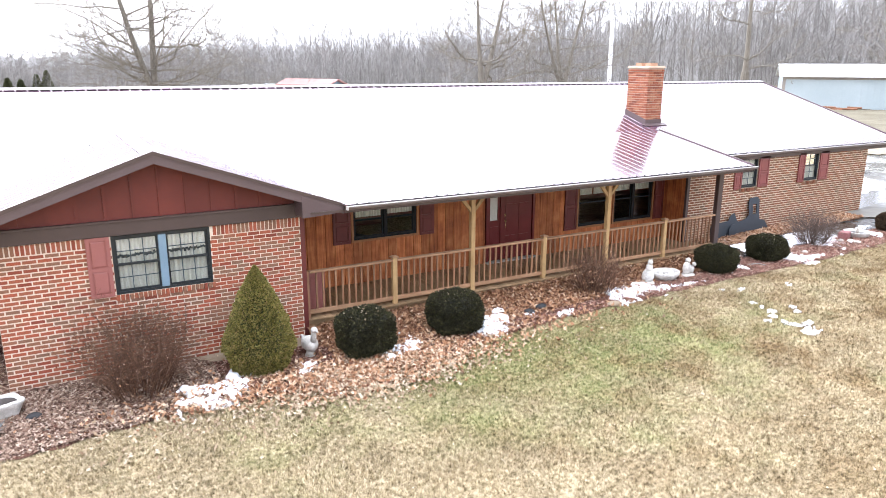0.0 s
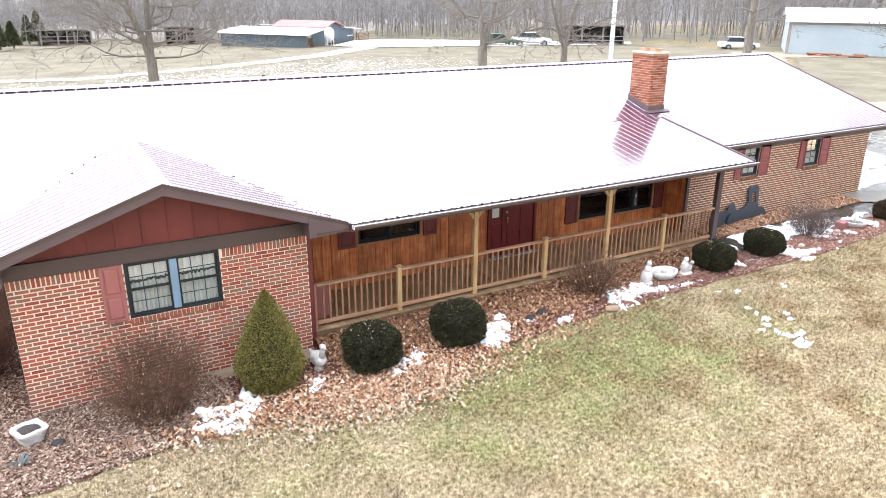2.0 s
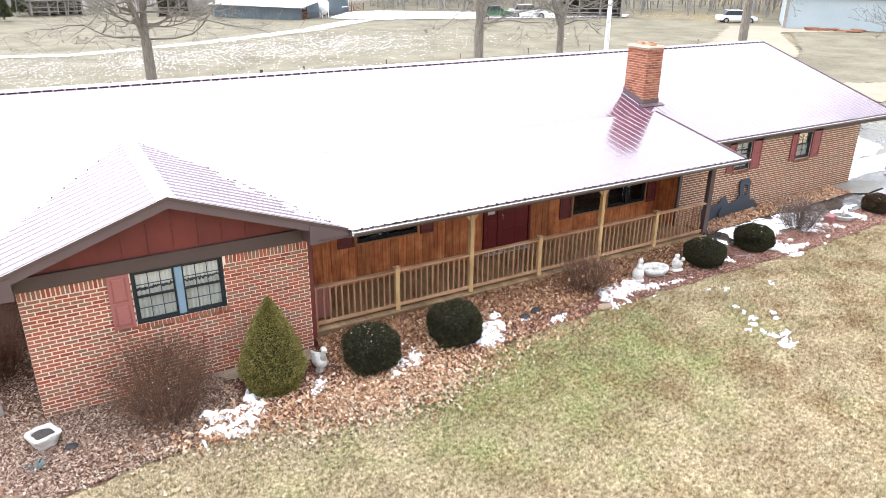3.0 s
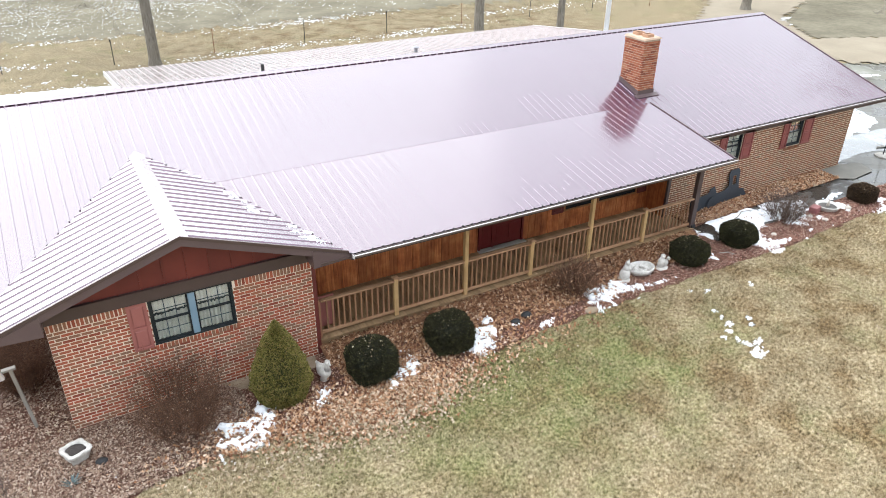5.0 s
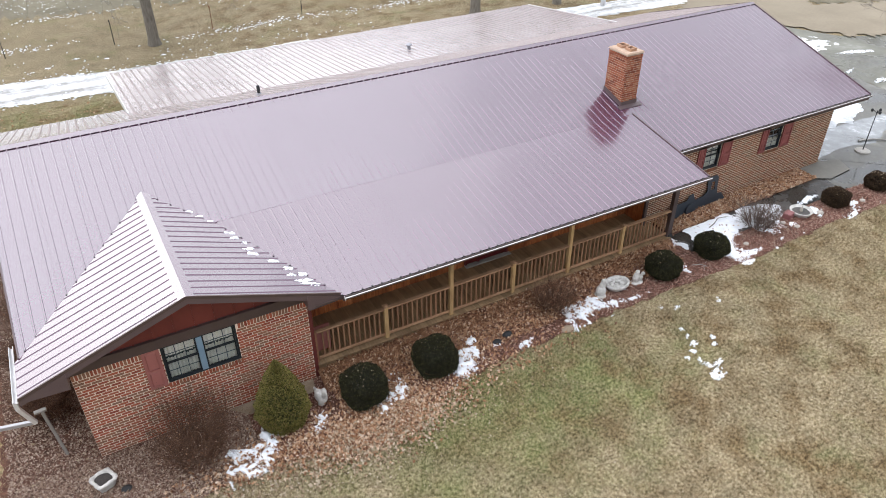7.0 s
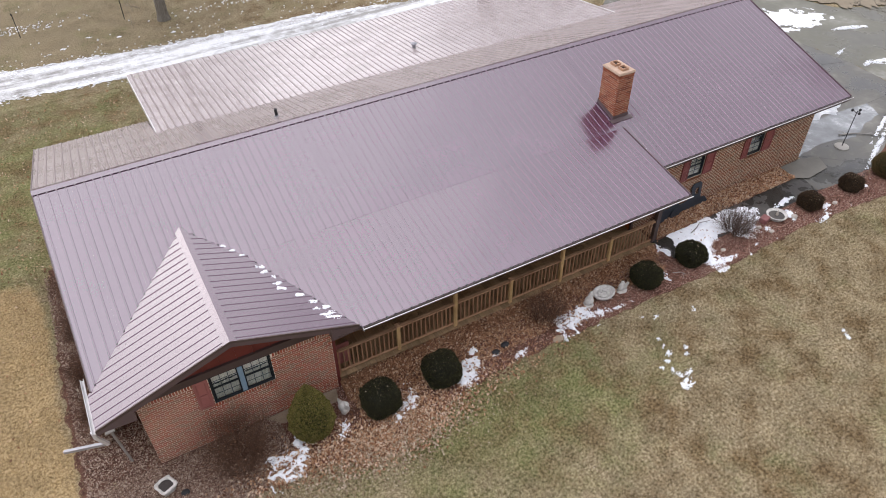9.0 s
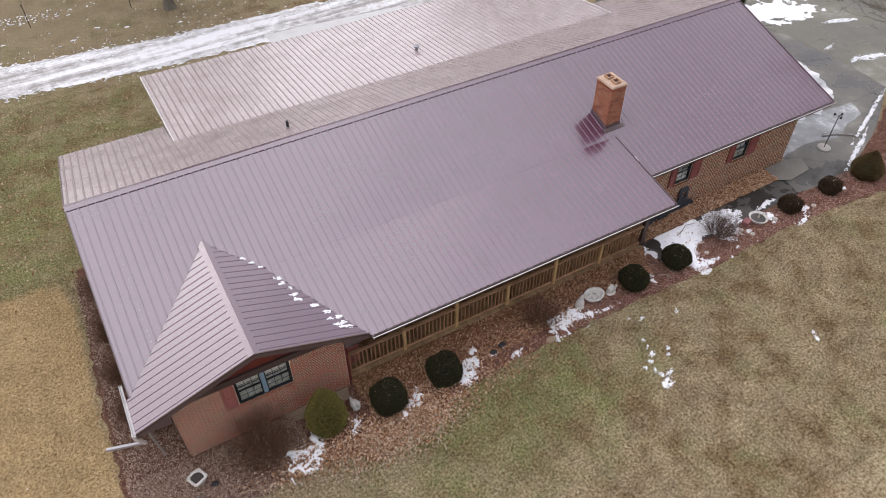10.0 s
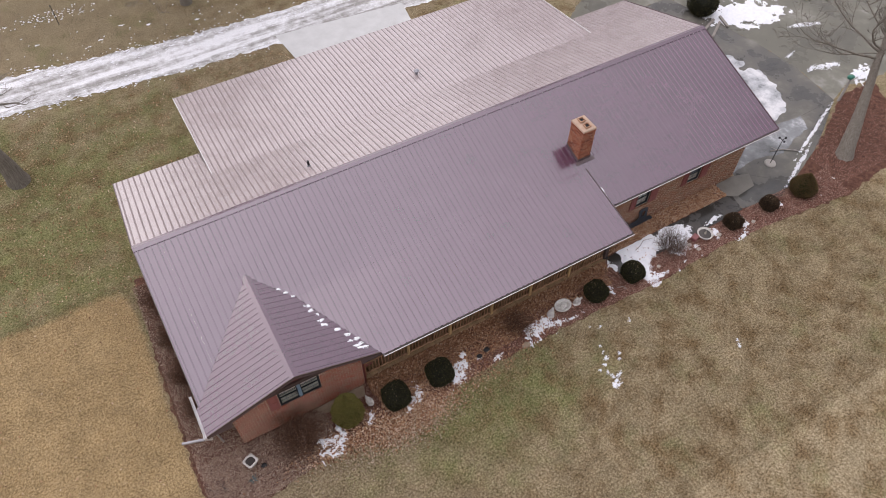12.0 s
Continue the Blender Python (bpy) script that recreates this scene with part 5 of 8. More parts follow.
def clipped_shrub(x, y, w, h, material, core_m, label, name="yew_bush", seed=0, count=30000, shape="ball", size=0.024, category="bush"):
    """A clipped evergreen: a dark core for its unlit inside, and thousands of small leaves over it in an uneven skin.
    """
    rng = np.random.default_rng(seed)
    z0 = gz(x) + 0.0
    top = holder(name, label, category, (x, y, z0), "clipped bushes in the front bed")
    u = rng.normal(0, 1, (count, 3))
    u /= np.linalg.norm(u, axis=1, keepdims=True)
    if shape == "ball":
        p = u / (np.abs(u) ** 3.1).sum(1, keepdims=True) ** (1 / 3.1)
        lump = np.array([1 + 0.10 * noise.noise(Vector(q) * 2.3 + Vector((seed, 0, 0))) + 0.06 * noise.noise(Vector(q) * 7) for q in u])[:, None]
        r = lump * rng.uniform(0.86, 1.0, (count, 1))
        pts = p * r * np.array([w / 2, w / 2, h / 2]) + np.array([0, 0, h * 0.5])
        nr = u
        bm = bmesh.new()
        blob(bm, (0, 0, h * 0.5), (w * 0.43, w * 0.43, h * 0.44), 18, 12, 0.1, seed)
        c0 = Vector((0, 0, h * 0.5))
        for q in bm.verts:
            e = (q.co - c0)
            e = Vector((e.x / w, e.y / w, e.z / h))
            if e.length > 1e-6:
                e.normalize()
                q.co = c0 + (q.co - c0) / (abs(e.x) ** 2.7 + abs(e.y) ** 2.7 + abs(e.z) ** 2.7) ** (1 / 2.7)
    else:
        t = rng.uniform(0, 1, count) ** 1.25
        prof = lambda s: np.where(s < 0.22, 0.80 + 0.91 * s, np.maximum(0.0, 1 - (np.maximum(s - 0.22, 0.0) / 0.78) ** 1.45) ** 0.92)
        a = rng.uniform(0, 2 * np.pi, count)
        r = prof(t) * w / 2 * rng.uniform(0.84, 1.0, count)
        r *= np.array([1 + 0.10 * noise.noise(Vector((math.cos(b) * 2, math.sin(b) * 2, c * 5 + seed))) + 0.10 * noise.noise(Vector((math.cos(b) * 6, math.sin(b) * 6, c * 14 + seed))) for b, c in zip(a, t)])
        pts = np.stack([r * np.cos(a), r * np.sin(a), 0.03 + t * (h - 0.05)], 1)
        nr = np.stack([np.cos(a), np.sin(a), np.full(count, 0.9)], 1)
        bm = bmesh.new()
        lathe(bm, [(max(0.012, float(prof(np.array(s))) * w * 0.42), 0.03 + s * (h - 0.12)) for s in (0, 0.1, 0.2, 0.35, 0.5, 0.65, 0.8, 0.92, 1.0)], 18)
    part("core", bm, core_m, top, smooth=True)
    v, f = leaf_cloud(rng, pts, nr, size)
    raw("foliage", v.tolist(), f.tolist(), material, top, "stuff")
    if shape == "ball":
        a, r = rng.uniform(0, 2 * np.pi, 34), np.sqrt(rng.uniform(0, 1, 34)) * w * 0.4
        caught = np.stack([r * np.cos(a), r * np.sin(a), h * (0.5 + 0.5 * (1 - (2 * r / w) ** 2.7) ** (1 / 2.7)) + 0.012], 1)
        v, f = leaf_cloud(rng, caught, rng.normal(0, 1, (34, 3)), 0.034)
        raw("caught_leaves", v.tolist(), f.tolist(), M["pale_leaf"], top, "stuff", "pale dead leaves caught in the top")
    bm = bmesh.new()
    rod(bm, (0, 0, -0.05), (0, 0, h * 0.4), 0.05, 0.03, 7)
    part("stem", bm, M["bark"], top)
    return top


for k, (x, y, w, h) in enumerate(((0.06, -0.62, 0.97, 0.80), (1.88, -0.60, 0.96, 0.78), (9.0, -0.58, 0.88, 0.62), (10.86, -0.54, 0.88, 0.60), (16.2, -0.6, 0.74, 0.52), (18.25, -0.64, 0.72, 0.5))):
    bronze = x > 15
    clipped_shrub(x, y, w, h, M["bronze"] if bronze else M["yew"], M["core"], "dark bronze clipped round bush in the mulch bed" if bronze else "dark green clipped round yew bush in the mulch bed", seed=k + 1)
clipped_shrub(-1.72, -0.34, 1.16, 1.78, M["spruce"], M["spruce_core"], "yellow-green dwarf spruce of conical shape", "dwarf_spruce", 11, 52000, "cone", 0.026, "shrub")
clipped_shrub(20.15, -0.72, 1.15, 1.15, M["russet"], M["spruce_core"], "russet-green rounded conifer beside the driveway", "dwarf_conifer", 12, 24000, "cone", 0.03, "shrub")


def sprig(bm, rng, p, d, length, r, level, spread=0.5, kids=3):
    """A stem with side shoots."""
    steps = 3
    for s in range(steps):
        q = p + d * (length / steps)
        rod(bm, p, q, r * (1 - 0.25 * s), r * (1 - 0.25 * (s + 1)), 3, False)
        p = q
        d = (d + Vector((rng.gauss(0, 0.14), rng.gauss(0, 0.14), rng.gauss(0.02, 0.1)))).normalized()
        if level > 0:
            for _ in range(kids):
                e = (d + Vector((rng.gauss(0, spread), rng.gauss(0, spread), rng.gauss(0.1, spread)))).normalized()
                sprig(bm, rng, p, e, length * rng.uniform(0.35, 0.6), r * 0.55, level - 1, spread, kids)


def bare_shrub(x, y, w, h, stems, material, label, seed, leaves=0, name="bare_shrub", thin=0.0065):
    """A leafless shrub: many thin stems from one foot, with a few dead leaves."""
    rng = random.Random(seed)
    top = holder(name, label, "shrub", (x, y, gz(x)))
    bm = bmesh.new()
    ends = []
    for k in range(stems):
        a = rng.uniform(0, 2 * math.pi)
        lean = rng.uniform(0.05, 1.0) ** 0.7
        d = Vector((math.cos(a) * lean * w * 0.32, math.sin(a) * lean * w * 0.32, h * rng.uniform(0.6, 0.9))).normalized()
        p = Vector((math.cos(a) * 0.42 * w / 2 * lean, math.sin(a) * 0.42 * w / 2 * lean, 0))
        sprig(bm, rng, p, d, math.hypot(h * (1 - 0.25 * lean * lean), lean * w * 0.28) * rng.uniform(0.6, 0.8), thin, 2, 0.58, 2)
    part("crown", bm, material, top, kind="stuff")
    if leaves:
        r = np.random.default_rng(seed)
        pts = r.normal(0, 1, (leaves, 3)) * np.array([w * 0.26, w * 0.26, h * 0.22]) + np.array([0, 0, h * 0.5])
        pts[:, 2] = np.abs(pts[:, 2]) + 0.05
        v, f = leaf_cloud(r, pts, r.normal(0, 1, (leaves, 3)), 0.034)
        raw("dead_leaves", v.tolist(), f.tolist(), M["leaf"], top, "stuff")
    return top


bare_shrub(-3.58, -0.38, 1.9, 1.32, 150, M["twig"], "bare reddish-brown shrub with a few dead leaves", 3, 330)
bare_shrub(5.5, -0.35, 1.25, 0.98, 75, M["twig"], "bare reddish-brown shrub with curled dead leaves", 4, 300)
bare_shrub(13.1, -0.28, 1.5, 0.85, 110, M["grey_twig"], "bare spreading grey shrub above the snow", 5, 20)
for k, (x, y) in enumerate(((-6.05, 2.3), (-6.15, 3.9), (-6.05, 5.6), (-6.1, 7.4))):
    bare_shrub(x, y, 1.45, 1.25, 190, M["twig"], "bare brown shrub along the side wall", 20 + k, 60)
bare_shrub(-6.55, -0.75, 0.9, 0.7, 5, M["grey_twig"], "pale bare branching stem at the bed corner", 31, 0, "bare_branch")


# ---------------------------------------------------------------- garden ornaments
def ornament(name, label, x, y, build, material, category="garden statue", rz=0.0, size=0.76):
    bm = bmesh.new()
    build(bm)
    ob = thing(name, bm, material, label, category, smooth=True)
    ob.matrix_world = pose(x, y, gz(x), 0, 0, rz) @ Matrix.Diagonal((size, size, size, 1))
    return ob


def goose(bm):
    blob(bm, (0, 0, 0.26), (0.14, 0.21, 0.15), 16, 10)
    rod(bm, (0, -0.13, 0.32), (0, -0.17, 0.56), 0.06, 0.045, 10)
    blob(bm, (0, -0.18, 0.58), (0.06, 0.075, 0.06), 12, 8)
    rod(bm, (0, -0.24, 0.58), (0, -0.31, 0.565), 0.028, 0.008, 8)
    rod(bm, (0, 0.18, 0.29), (0, 0.3, 0.34), 0.07, 0.02, 8)
    lathe(bm, [(0.09, -0.02), (0.10, 0.03), (0.06, 0.13)], 12)


def seated(bm):
    lathe(bm, [(0.19, -0.02), (0.20, 0.06), (0.17, 0.1)], 14)
    blob(bm, (0, 0, 0.26), (0.17, 0.16, 0.20), 14, 9, 0.15, 2)
    blob(bm, (0.02, -0.02, 0.47), (0.11, 0.10, 0.15), 12, 8)
    blob(bm, (0.03, -0.03, 0.64), (0.075, 0.08, 0.08), 12, 8)
    for s in (-1, 1):
        rod(bm, (0.03 + s * 0.04, -0.03, 0.69), (0.03 + s * 0.055, -0.03, 0.76), 0.025, 0.006, 6)


def low_pair(bm):
    lathe(bm, [(0.17, -0.02), (0.17, 0.05), (0.14, 0.08)], 12, sx=1.3)
    blob(bm, (-0.06, 0, 0.24), (0.12, 0.10, 0.2), 12, 8, 0.2, 3)
    blob(bm, (0.13, 0.02, 0.17), (0.12, 0.09, 0.13), 12, 8, 0.2, 5)
    blob(bm, (-0.05, -0.02, 0.46), (0.075, 0.075, 0.075), 12, 8)
    blob(bm, (0.2, -0.02, 0.32), (0.06, 0.06, 0.06), 10, 7)


def basket(bm):
    lathe(bm, [(0.12, -0.01), (0.26, 0.03), (0.33, 0.12), (0.34, 0.19), (0.28, 0.19), (0.24, 0.11), (0.05, 0.08)], 22, sx=1.1, sy=0.85)
    for k in range(9):
        a = k * 2.4
        blob(bm, (0.16 * math.cos(a), 0.12 * math.sin(a), 0.12), (0.07, 0.06, 0.05), 8, 6)


ornament("goose_statue", "white concrete goose standing in the leaf litter", -0.84, -0.28, goose, M["stone_white"], rz=12, size=0.92)
ornament("seated_statue", "white weathered seated garden statue among snow and leaves", 6.93, -0.46, seated, M["stone_white"], size=0.8)
ornament("stone_basket", "grey-white cast stone basket lying in the bed", 7.56, -0.38, basket, M["stone_white"], "planter", size=0.98)
ornament("twin_statue", "small pale cast stone garden statue", 8.16, -0.5, low_pair, M["stone_white"], size=0.84)


def planter():
    top = holder("planter", "rough white stone planter filled with dark soil", "planter", (-5.36, -0.26, 0))
    top.rotation_euler = (0, 0, radians(22))
    top.scale = (0.84, 0.84, 0.64)
    bm = bmesh.new()
    rings = []
    for r, z in ((0.17, -0.02), (0.18, 0.08), (0.24, 0.30), (0.26, 0.37), (0.25, 0.40), (0.185, 0.40), (0.17, 0.33)):
        rings.append([])
        for k in range(24):
            a = 2 * math.pi * k / 24 + 0.13
            q = r / max(abs(math.cos(a)), abs(math.sin(a))) ** 0.75
            w = 1 + 0.15 * noise.noise(Vector((math.cos(a) * 4, math.sin(a) * 4, z * 9))) + 0.07 * noise.noise(Vector((math.cos(a) * 13, math.sin(a) * 13, z * 30)))
            rings[-1].append(bm.verts.new((q * w * math.cos(a), q * w * math.sin(a), z)))
    for p, q in zip(rings, rings[1:]):
        for k in range(24):
            bm.faces.new((p[k], p[(k + 1) % 24], q[(k + 1) % 24], q[k]))
    bm.faces.new(rings[0][::-1])
    part("tub", bm, M["stone_white"], top, smooth=True)
    bm = bmesh.new()
    blob(bm, (0, 0, 0.33), (0.22, 0.22, 0.06), 18, 10, 0.5)
    part("soil", bm, M["soil"], top)


planter()


def yucca(x, y):
    bm = bmesh.new()
    rng = random.Random(8)
    for k in range(22):
        a = rng.uniform(0, 6.28)
        d = Vector((math.cos(a), math.sin(a), rng.uniform(0.5, 1.3))).normalized() * rng.uniform(0.16, 0.26)
        w = Vector((-math.sin(a), math.cos(a), 0)) * 0.014
        v = [bm.verts.new(q) for q in (-w, w, d * 0.6 + w * 0.8, d, d * 0.6 - w * 0.8)]
        bm.faces.new(v)
    ob = thing("yucca", bm, M["yucca"], "small blue-grey spiky plant in the mulch", "plant")
    ob.location = (x, y, gz(x) + 0.02)


M["yucca"] = surface("yucca_leaf", (0.05, 0.075, 0.08), (0.10, 0.14, 0.14), 8, 40, 0.6)
yucca(-5.5, -0.86)


def basin():
    top = holder("bird_bath", "low white stone bird bath ringed by snow", "bird bath", (14.82, -0.45, gz(14.9)))
    top.scale = (0.78, 0.78, 0.78)
    bm = bmesh.new()
    lathe(bm, [(0.30, -0.02), (0.36, 0.05), (0.42, 0.16), (0.44, 0.20), (0.38, 0.20), (0.30, 0.10), (0.03, 0.08)], 26)
    part("bowl", bm, M["stone_white"], top, smooth=True)
    bm = bmesh.new()
    lathe(bm, [(0.335, 0.125), (0.335, 0.135), (0.0005, 0.136)], 26)
    part("water", bm, M["path"], top, "dark water and leaves in the bowl")
    bm = bmesh.new()
    lathe(bm, [(0.05, 0.08), (0.06, 0.2), (0.03, 0.3), (0.012, 0.42)], 12)
    part("finial", bm, M["stone_grey"], top, smooth=True)


basin()
bx = thing("garden_box", bbox(-0.2, 0.2, -0.15, 0.15, -0.02, 0.26, 0.02), M["rose_box"], "small rose-red box standing in the bed", "box")
bx.matrix_world = pose(14.3, -0.4, gz(14.3), 0, 0, 15) @ Matrix.Diagonal((0.8, 0.8, 0.8, 1))
rng = random.Random(5)
for k, (x, y, r) in enumerate(((13.9, -0.55, 0.1), (15.35, -0.75, 0.12), (14.1, -0.9, 0.09), (16.75, -0.6, 0.16), (17.1, -0.95, 0.1), (12.1, -0.75, 0.09))):
    bm = bmesh.new()
    blob(bm, (0, 0, r * 0.35), (r, r * 0.8, r * 0.55), 12, 8, 0.4, k * 3.1)
    st = thing("garden_stone", bm, M["stone_grey"], "pale rounded stone lying in the mulch", "stone", "stones in the bed", smooth=True)
    st.location = (x, y, gz(x))


def cutouts():
    """Dark flat garden silhouettes leaning on the wing: a low cart and animals, and a tall upright one."""
    def flat(pts, x, hole=None):
        bm = bmesh.new()
        prism(bm, [(a, 0, b) for a, b in pts], (0, 0.02, 0))
        return bm
    low = [(0, 0), (0.08, 0), (0.1, 0.22), (0.2, 0.22), (0.22, 0.02), (0.3, 0.02), (0.36, 0.24), (0.46, 0.05), (0.56, 0.05), (0.62, 0.2), (0.7, 0.02), (0.8, 0.02), (0.86, 0.26), (1.05, 0.3), (1.08, 0.02), (1.18, 0.02), (1.2, 0.42), (1.05, 0.5), (0.95, 0.72), (0.8, 0.66), (0.7, 0.52), (0.4, 0.5), (0.1, 0.55), (0.0, 0.4)]
    ob = thing("garden_cutout", flat(low, 0), M["silhouette"], "dark flat plywood cart silhouette against the brick wing", "garden ornament", "plywood silhouettes")
    ob.matrix_world = pose(11.05, 1.30, gz(11.3) - 0.02, -6)
    bm = bmesh.new()
    for pts in ([(0, 0), (1.2, 0), (1.32, 0.16), (1.15, 0.38), (0.95, 0.40), (0.92, 0.58), (0.50, 0.58), (0.34, 0.46), (0.05, 0.42)],
                [(0.50, 0.58), (0.64, 0.58), (0.64, 0.86), (0.47, 0.86)], [(0.80, 0.58), (0.92, 0.58), (0.92, 0.86), (0.80, 0.86)],
                [(0.47, 0.86), (0.92, 0.86), (0.92, 0.98), (0.84, 1.06), (0.52, 1.04), (0.46, 0.92)]):
        prism(bm, [(a, 0, b) for a, b in pts], (0, 0.02, 0))
    ob = thing("garden_cutout", bm, M["silhouette"], "tall dark flat plywood silhouette with an opening, against the brick wing", "garden ornament", "plywood silhouettes")
    ob.matrix_world = pose(12.15, 1.34, gz(12.4) - 0.02, -5)
    for x, r in ((11.25, 0.2), (11.9, 0.2)):
        bm = bmesh.new()
        rod(bm, (0, 0, 0), (0, 0.02, 0), r, r, 20)
        w = thing("cart_wheel", bm, M["silhouette"], "dark round plywood cart wheel against the brick wing", "garden ornament", "plywood silhouettes")
        w.matrix_world = pose(x, 1.27, gz(11.4) + 0.2, -6)


cutouts()


def feeder():
    top = holder("feeder_pole", "thin dark iron bird feeder pole on the wet driveway", "bird feeder", (20.2, 1.2, gz(20.2)))
    bm = bmesh.new()
    rod(bm, (0, 0, 0), (0.04, 0, 1.55), 0.018, 0.014, 8)
    part("pole", bm, M["black"], top)
    bm = bmesh.new()
    lathe(bm, [(0.26, 0.0), (0.26, 0.05), (0.2, 0.08)], 18)
    part("base", bm, M["concrete"], top)
    bm = bmesh.new()
    for a in range(3):
        c, s = math.cos(a * 2.1), math.sin(a * 2.1)
        rod(bm, (0.04, 0, 1.45), (0.04 + 0.16 * c, 0.16 * s, 1.56), 0.012, 0.01, 6)
        blob(bm, (0.04 + 0.16 * c, 0.16 * s, 1.53), (0.05, 0.05, 0.06), 8, 6)
    part("hangers", bm, M["black"], top)


feeder()
clipped_shrub(25.3, 11.6, 1.5, 1.2, M["yew"], M["core"], "dark evergreen bush at the back edge of the driveway", "evergreen_bush", 14, 16000, "ball", 0.035)
rng = random.Random(19)
for k, (x, y, ln, rz) in enumerate(((24.6, 10.3, 1.8, 24), (24.9, 9.9, 1.5, 33), (25.7, 10.2, 0.9, 80))):
    bm = bbox(-ln / 2, ln / 2, -0.07, 0.07, 0, 0.09, 0.01)
    pk = thing("plank", bm, M["weathered"], "old grey plank lying beside the driveway", "plank", "planks by the driveway")
    pk.matrix_world = pose(x, y, gz(x) + 0.012 + 0.05 * (k == 2), 0, -6 * (k == 2), rz)
lean_post = holder("leaning_post", "short leaning grey post with a green cap by the driveway", "post", (26.15, 2.62, gz(26)))
bm = bmesh.new()
rod(bm, (0, 0, -0.1), (0.62, 0.28, 1.0), 0.07, 0.06, 8)
part("shaft", bm, M["grey_post"], lean_post)
bm = bmesh.new()
blob(bm, (0.64, 0.29, 1.05), (0.17, 0.15, 0.13), 16, 10, 0.7, 4)
part("cap", bm, M["tarp"], lean_post, "crumpled green plastic cap")

for k, (x, y, r) in enumerate(((3.56, -0.62, 0.13), (3.95, -0.5, 0.12), (-5.0, -0.55, 0.11))):
    bm = bmesh.new()
    blob(bm, (0, 0, r * 0.35), (r, r * 0.75, r * 0.6), 12, 8, 0.6, k * 2.3)
    st = thing("garden_stone", bm, M["black"], "small dark stone lying in the mulch", "stone", "dark stones in the bed", smooth=True)
    st.location = (x, y, gz(x))
bm = bmesh.new()
blob(bm, (0, 0, 0.0), (0.2, 0.13, 0.05), 14, 8, 0.4, 9)
st = thing("flat_stone", bm, M["stone_tan"], "flat tan stone at the edge of the bed", "stone", smooth=True)
st.location = (5.38, -1.08, gz(5.4) + 0.03)
sheet("soil_strip", [(-2.7, 0.5), (-0.75, 0.5), (-0.85, 0.12), (-1.6, 0.02), (-2.35, 0.16)], 0.06, M["stone_tan"], "bare tan soil at the foot of the brick wall", "soil", 0.15, 0.03, 0.05)


def fallen_branch(label, points, r, material):
    """A thin crooked branch lying on the ground, with a few side twigs."""
    rng = random.Random(len(label))
    bm = bmesh.new()
    line = [Vector((x, y, gz(x) + z)) for x, y, z in points]
    for k, (p, q) in enumerate(zip(line, line[1:])):
        rod(bm, p, q, r * (1 - 0.2 * k), r * (0.8 - 0.2 * k), 6)
        m = p.lerp(q, 0.6)
        rod(bm, m, m + Vector((rng.gauss(0, 0.12), rng.gauss(0, 0.12), 0.02)), r * 0.5, r * 0.2, 5)
    thing("fallen_branch", bm, material, label, "branch", "fallen branches")


fallen_branch("thin dark branch lying on the old snow", ((11.75, 0.34, 0.11), (12.05, 0.42, 0.12), (12.35, 0.58, 0.11), (12.75, 0.5, 0.10)), 0.016, M["bark"])
fallen_branch("pale curved branch lying in the mulch", ((9.98, -0.72, 0.04), (10.2, -0.82, 0.06), (10.3, -0.98, 0.04)), 0.016, M["grey_post"])
fallen_branch("pale branch frozen into the driveway", ((20.75, 1.75, 0.05), (21.3, 1.55, 0.06), (21.9, 1.1, 0.05), (22.2, 0.95, 0.04)), 0.035, M["grey_post"])

# downspout at the near corner, and the old post beside it
ds = holder("downspout", "white aluminium downspout with a run-off pipe at the gable corner", "downspout")
bm = bmesh.new()
rod(bm, (-6.24, 0.2, 2.40), (-6.24, 0.22, 2.2), 0.05, 0.05, 4)
rod(bm, (-6.24, 0.22, 2.2), (-6.12, 0.46, 1.55), 0.05, 0.05, 4)
part("drop_pipe", bm, M["white_metal"], ds)
bm = bmesh.new()
rod(bm, (-6.10, 0.48, 1.55), (-7.05, 0.85, 1.40), 0.05, 0.05, 4)
part("run_off_pipe", bm, M["grey_metal"], ds, "grey weathered run-off pipe")
gp = holder("support_post", "old grey wooden post beside the gable corner", "post", (-5.93, 0.95, 0))
part("shaft", bbox(-0.028, 0.028, -0.028, 0.028, -0.05, 1.42, 0.006), M["grey_post"], gp)
part("crosspiece", bbox(-0.13, 0.09, -0.045, 0.045, 1.42, 1.465, 0.006), M["grey_post"], gp)
gp.rotation_euler = (radians(3), radians(-4), 0)

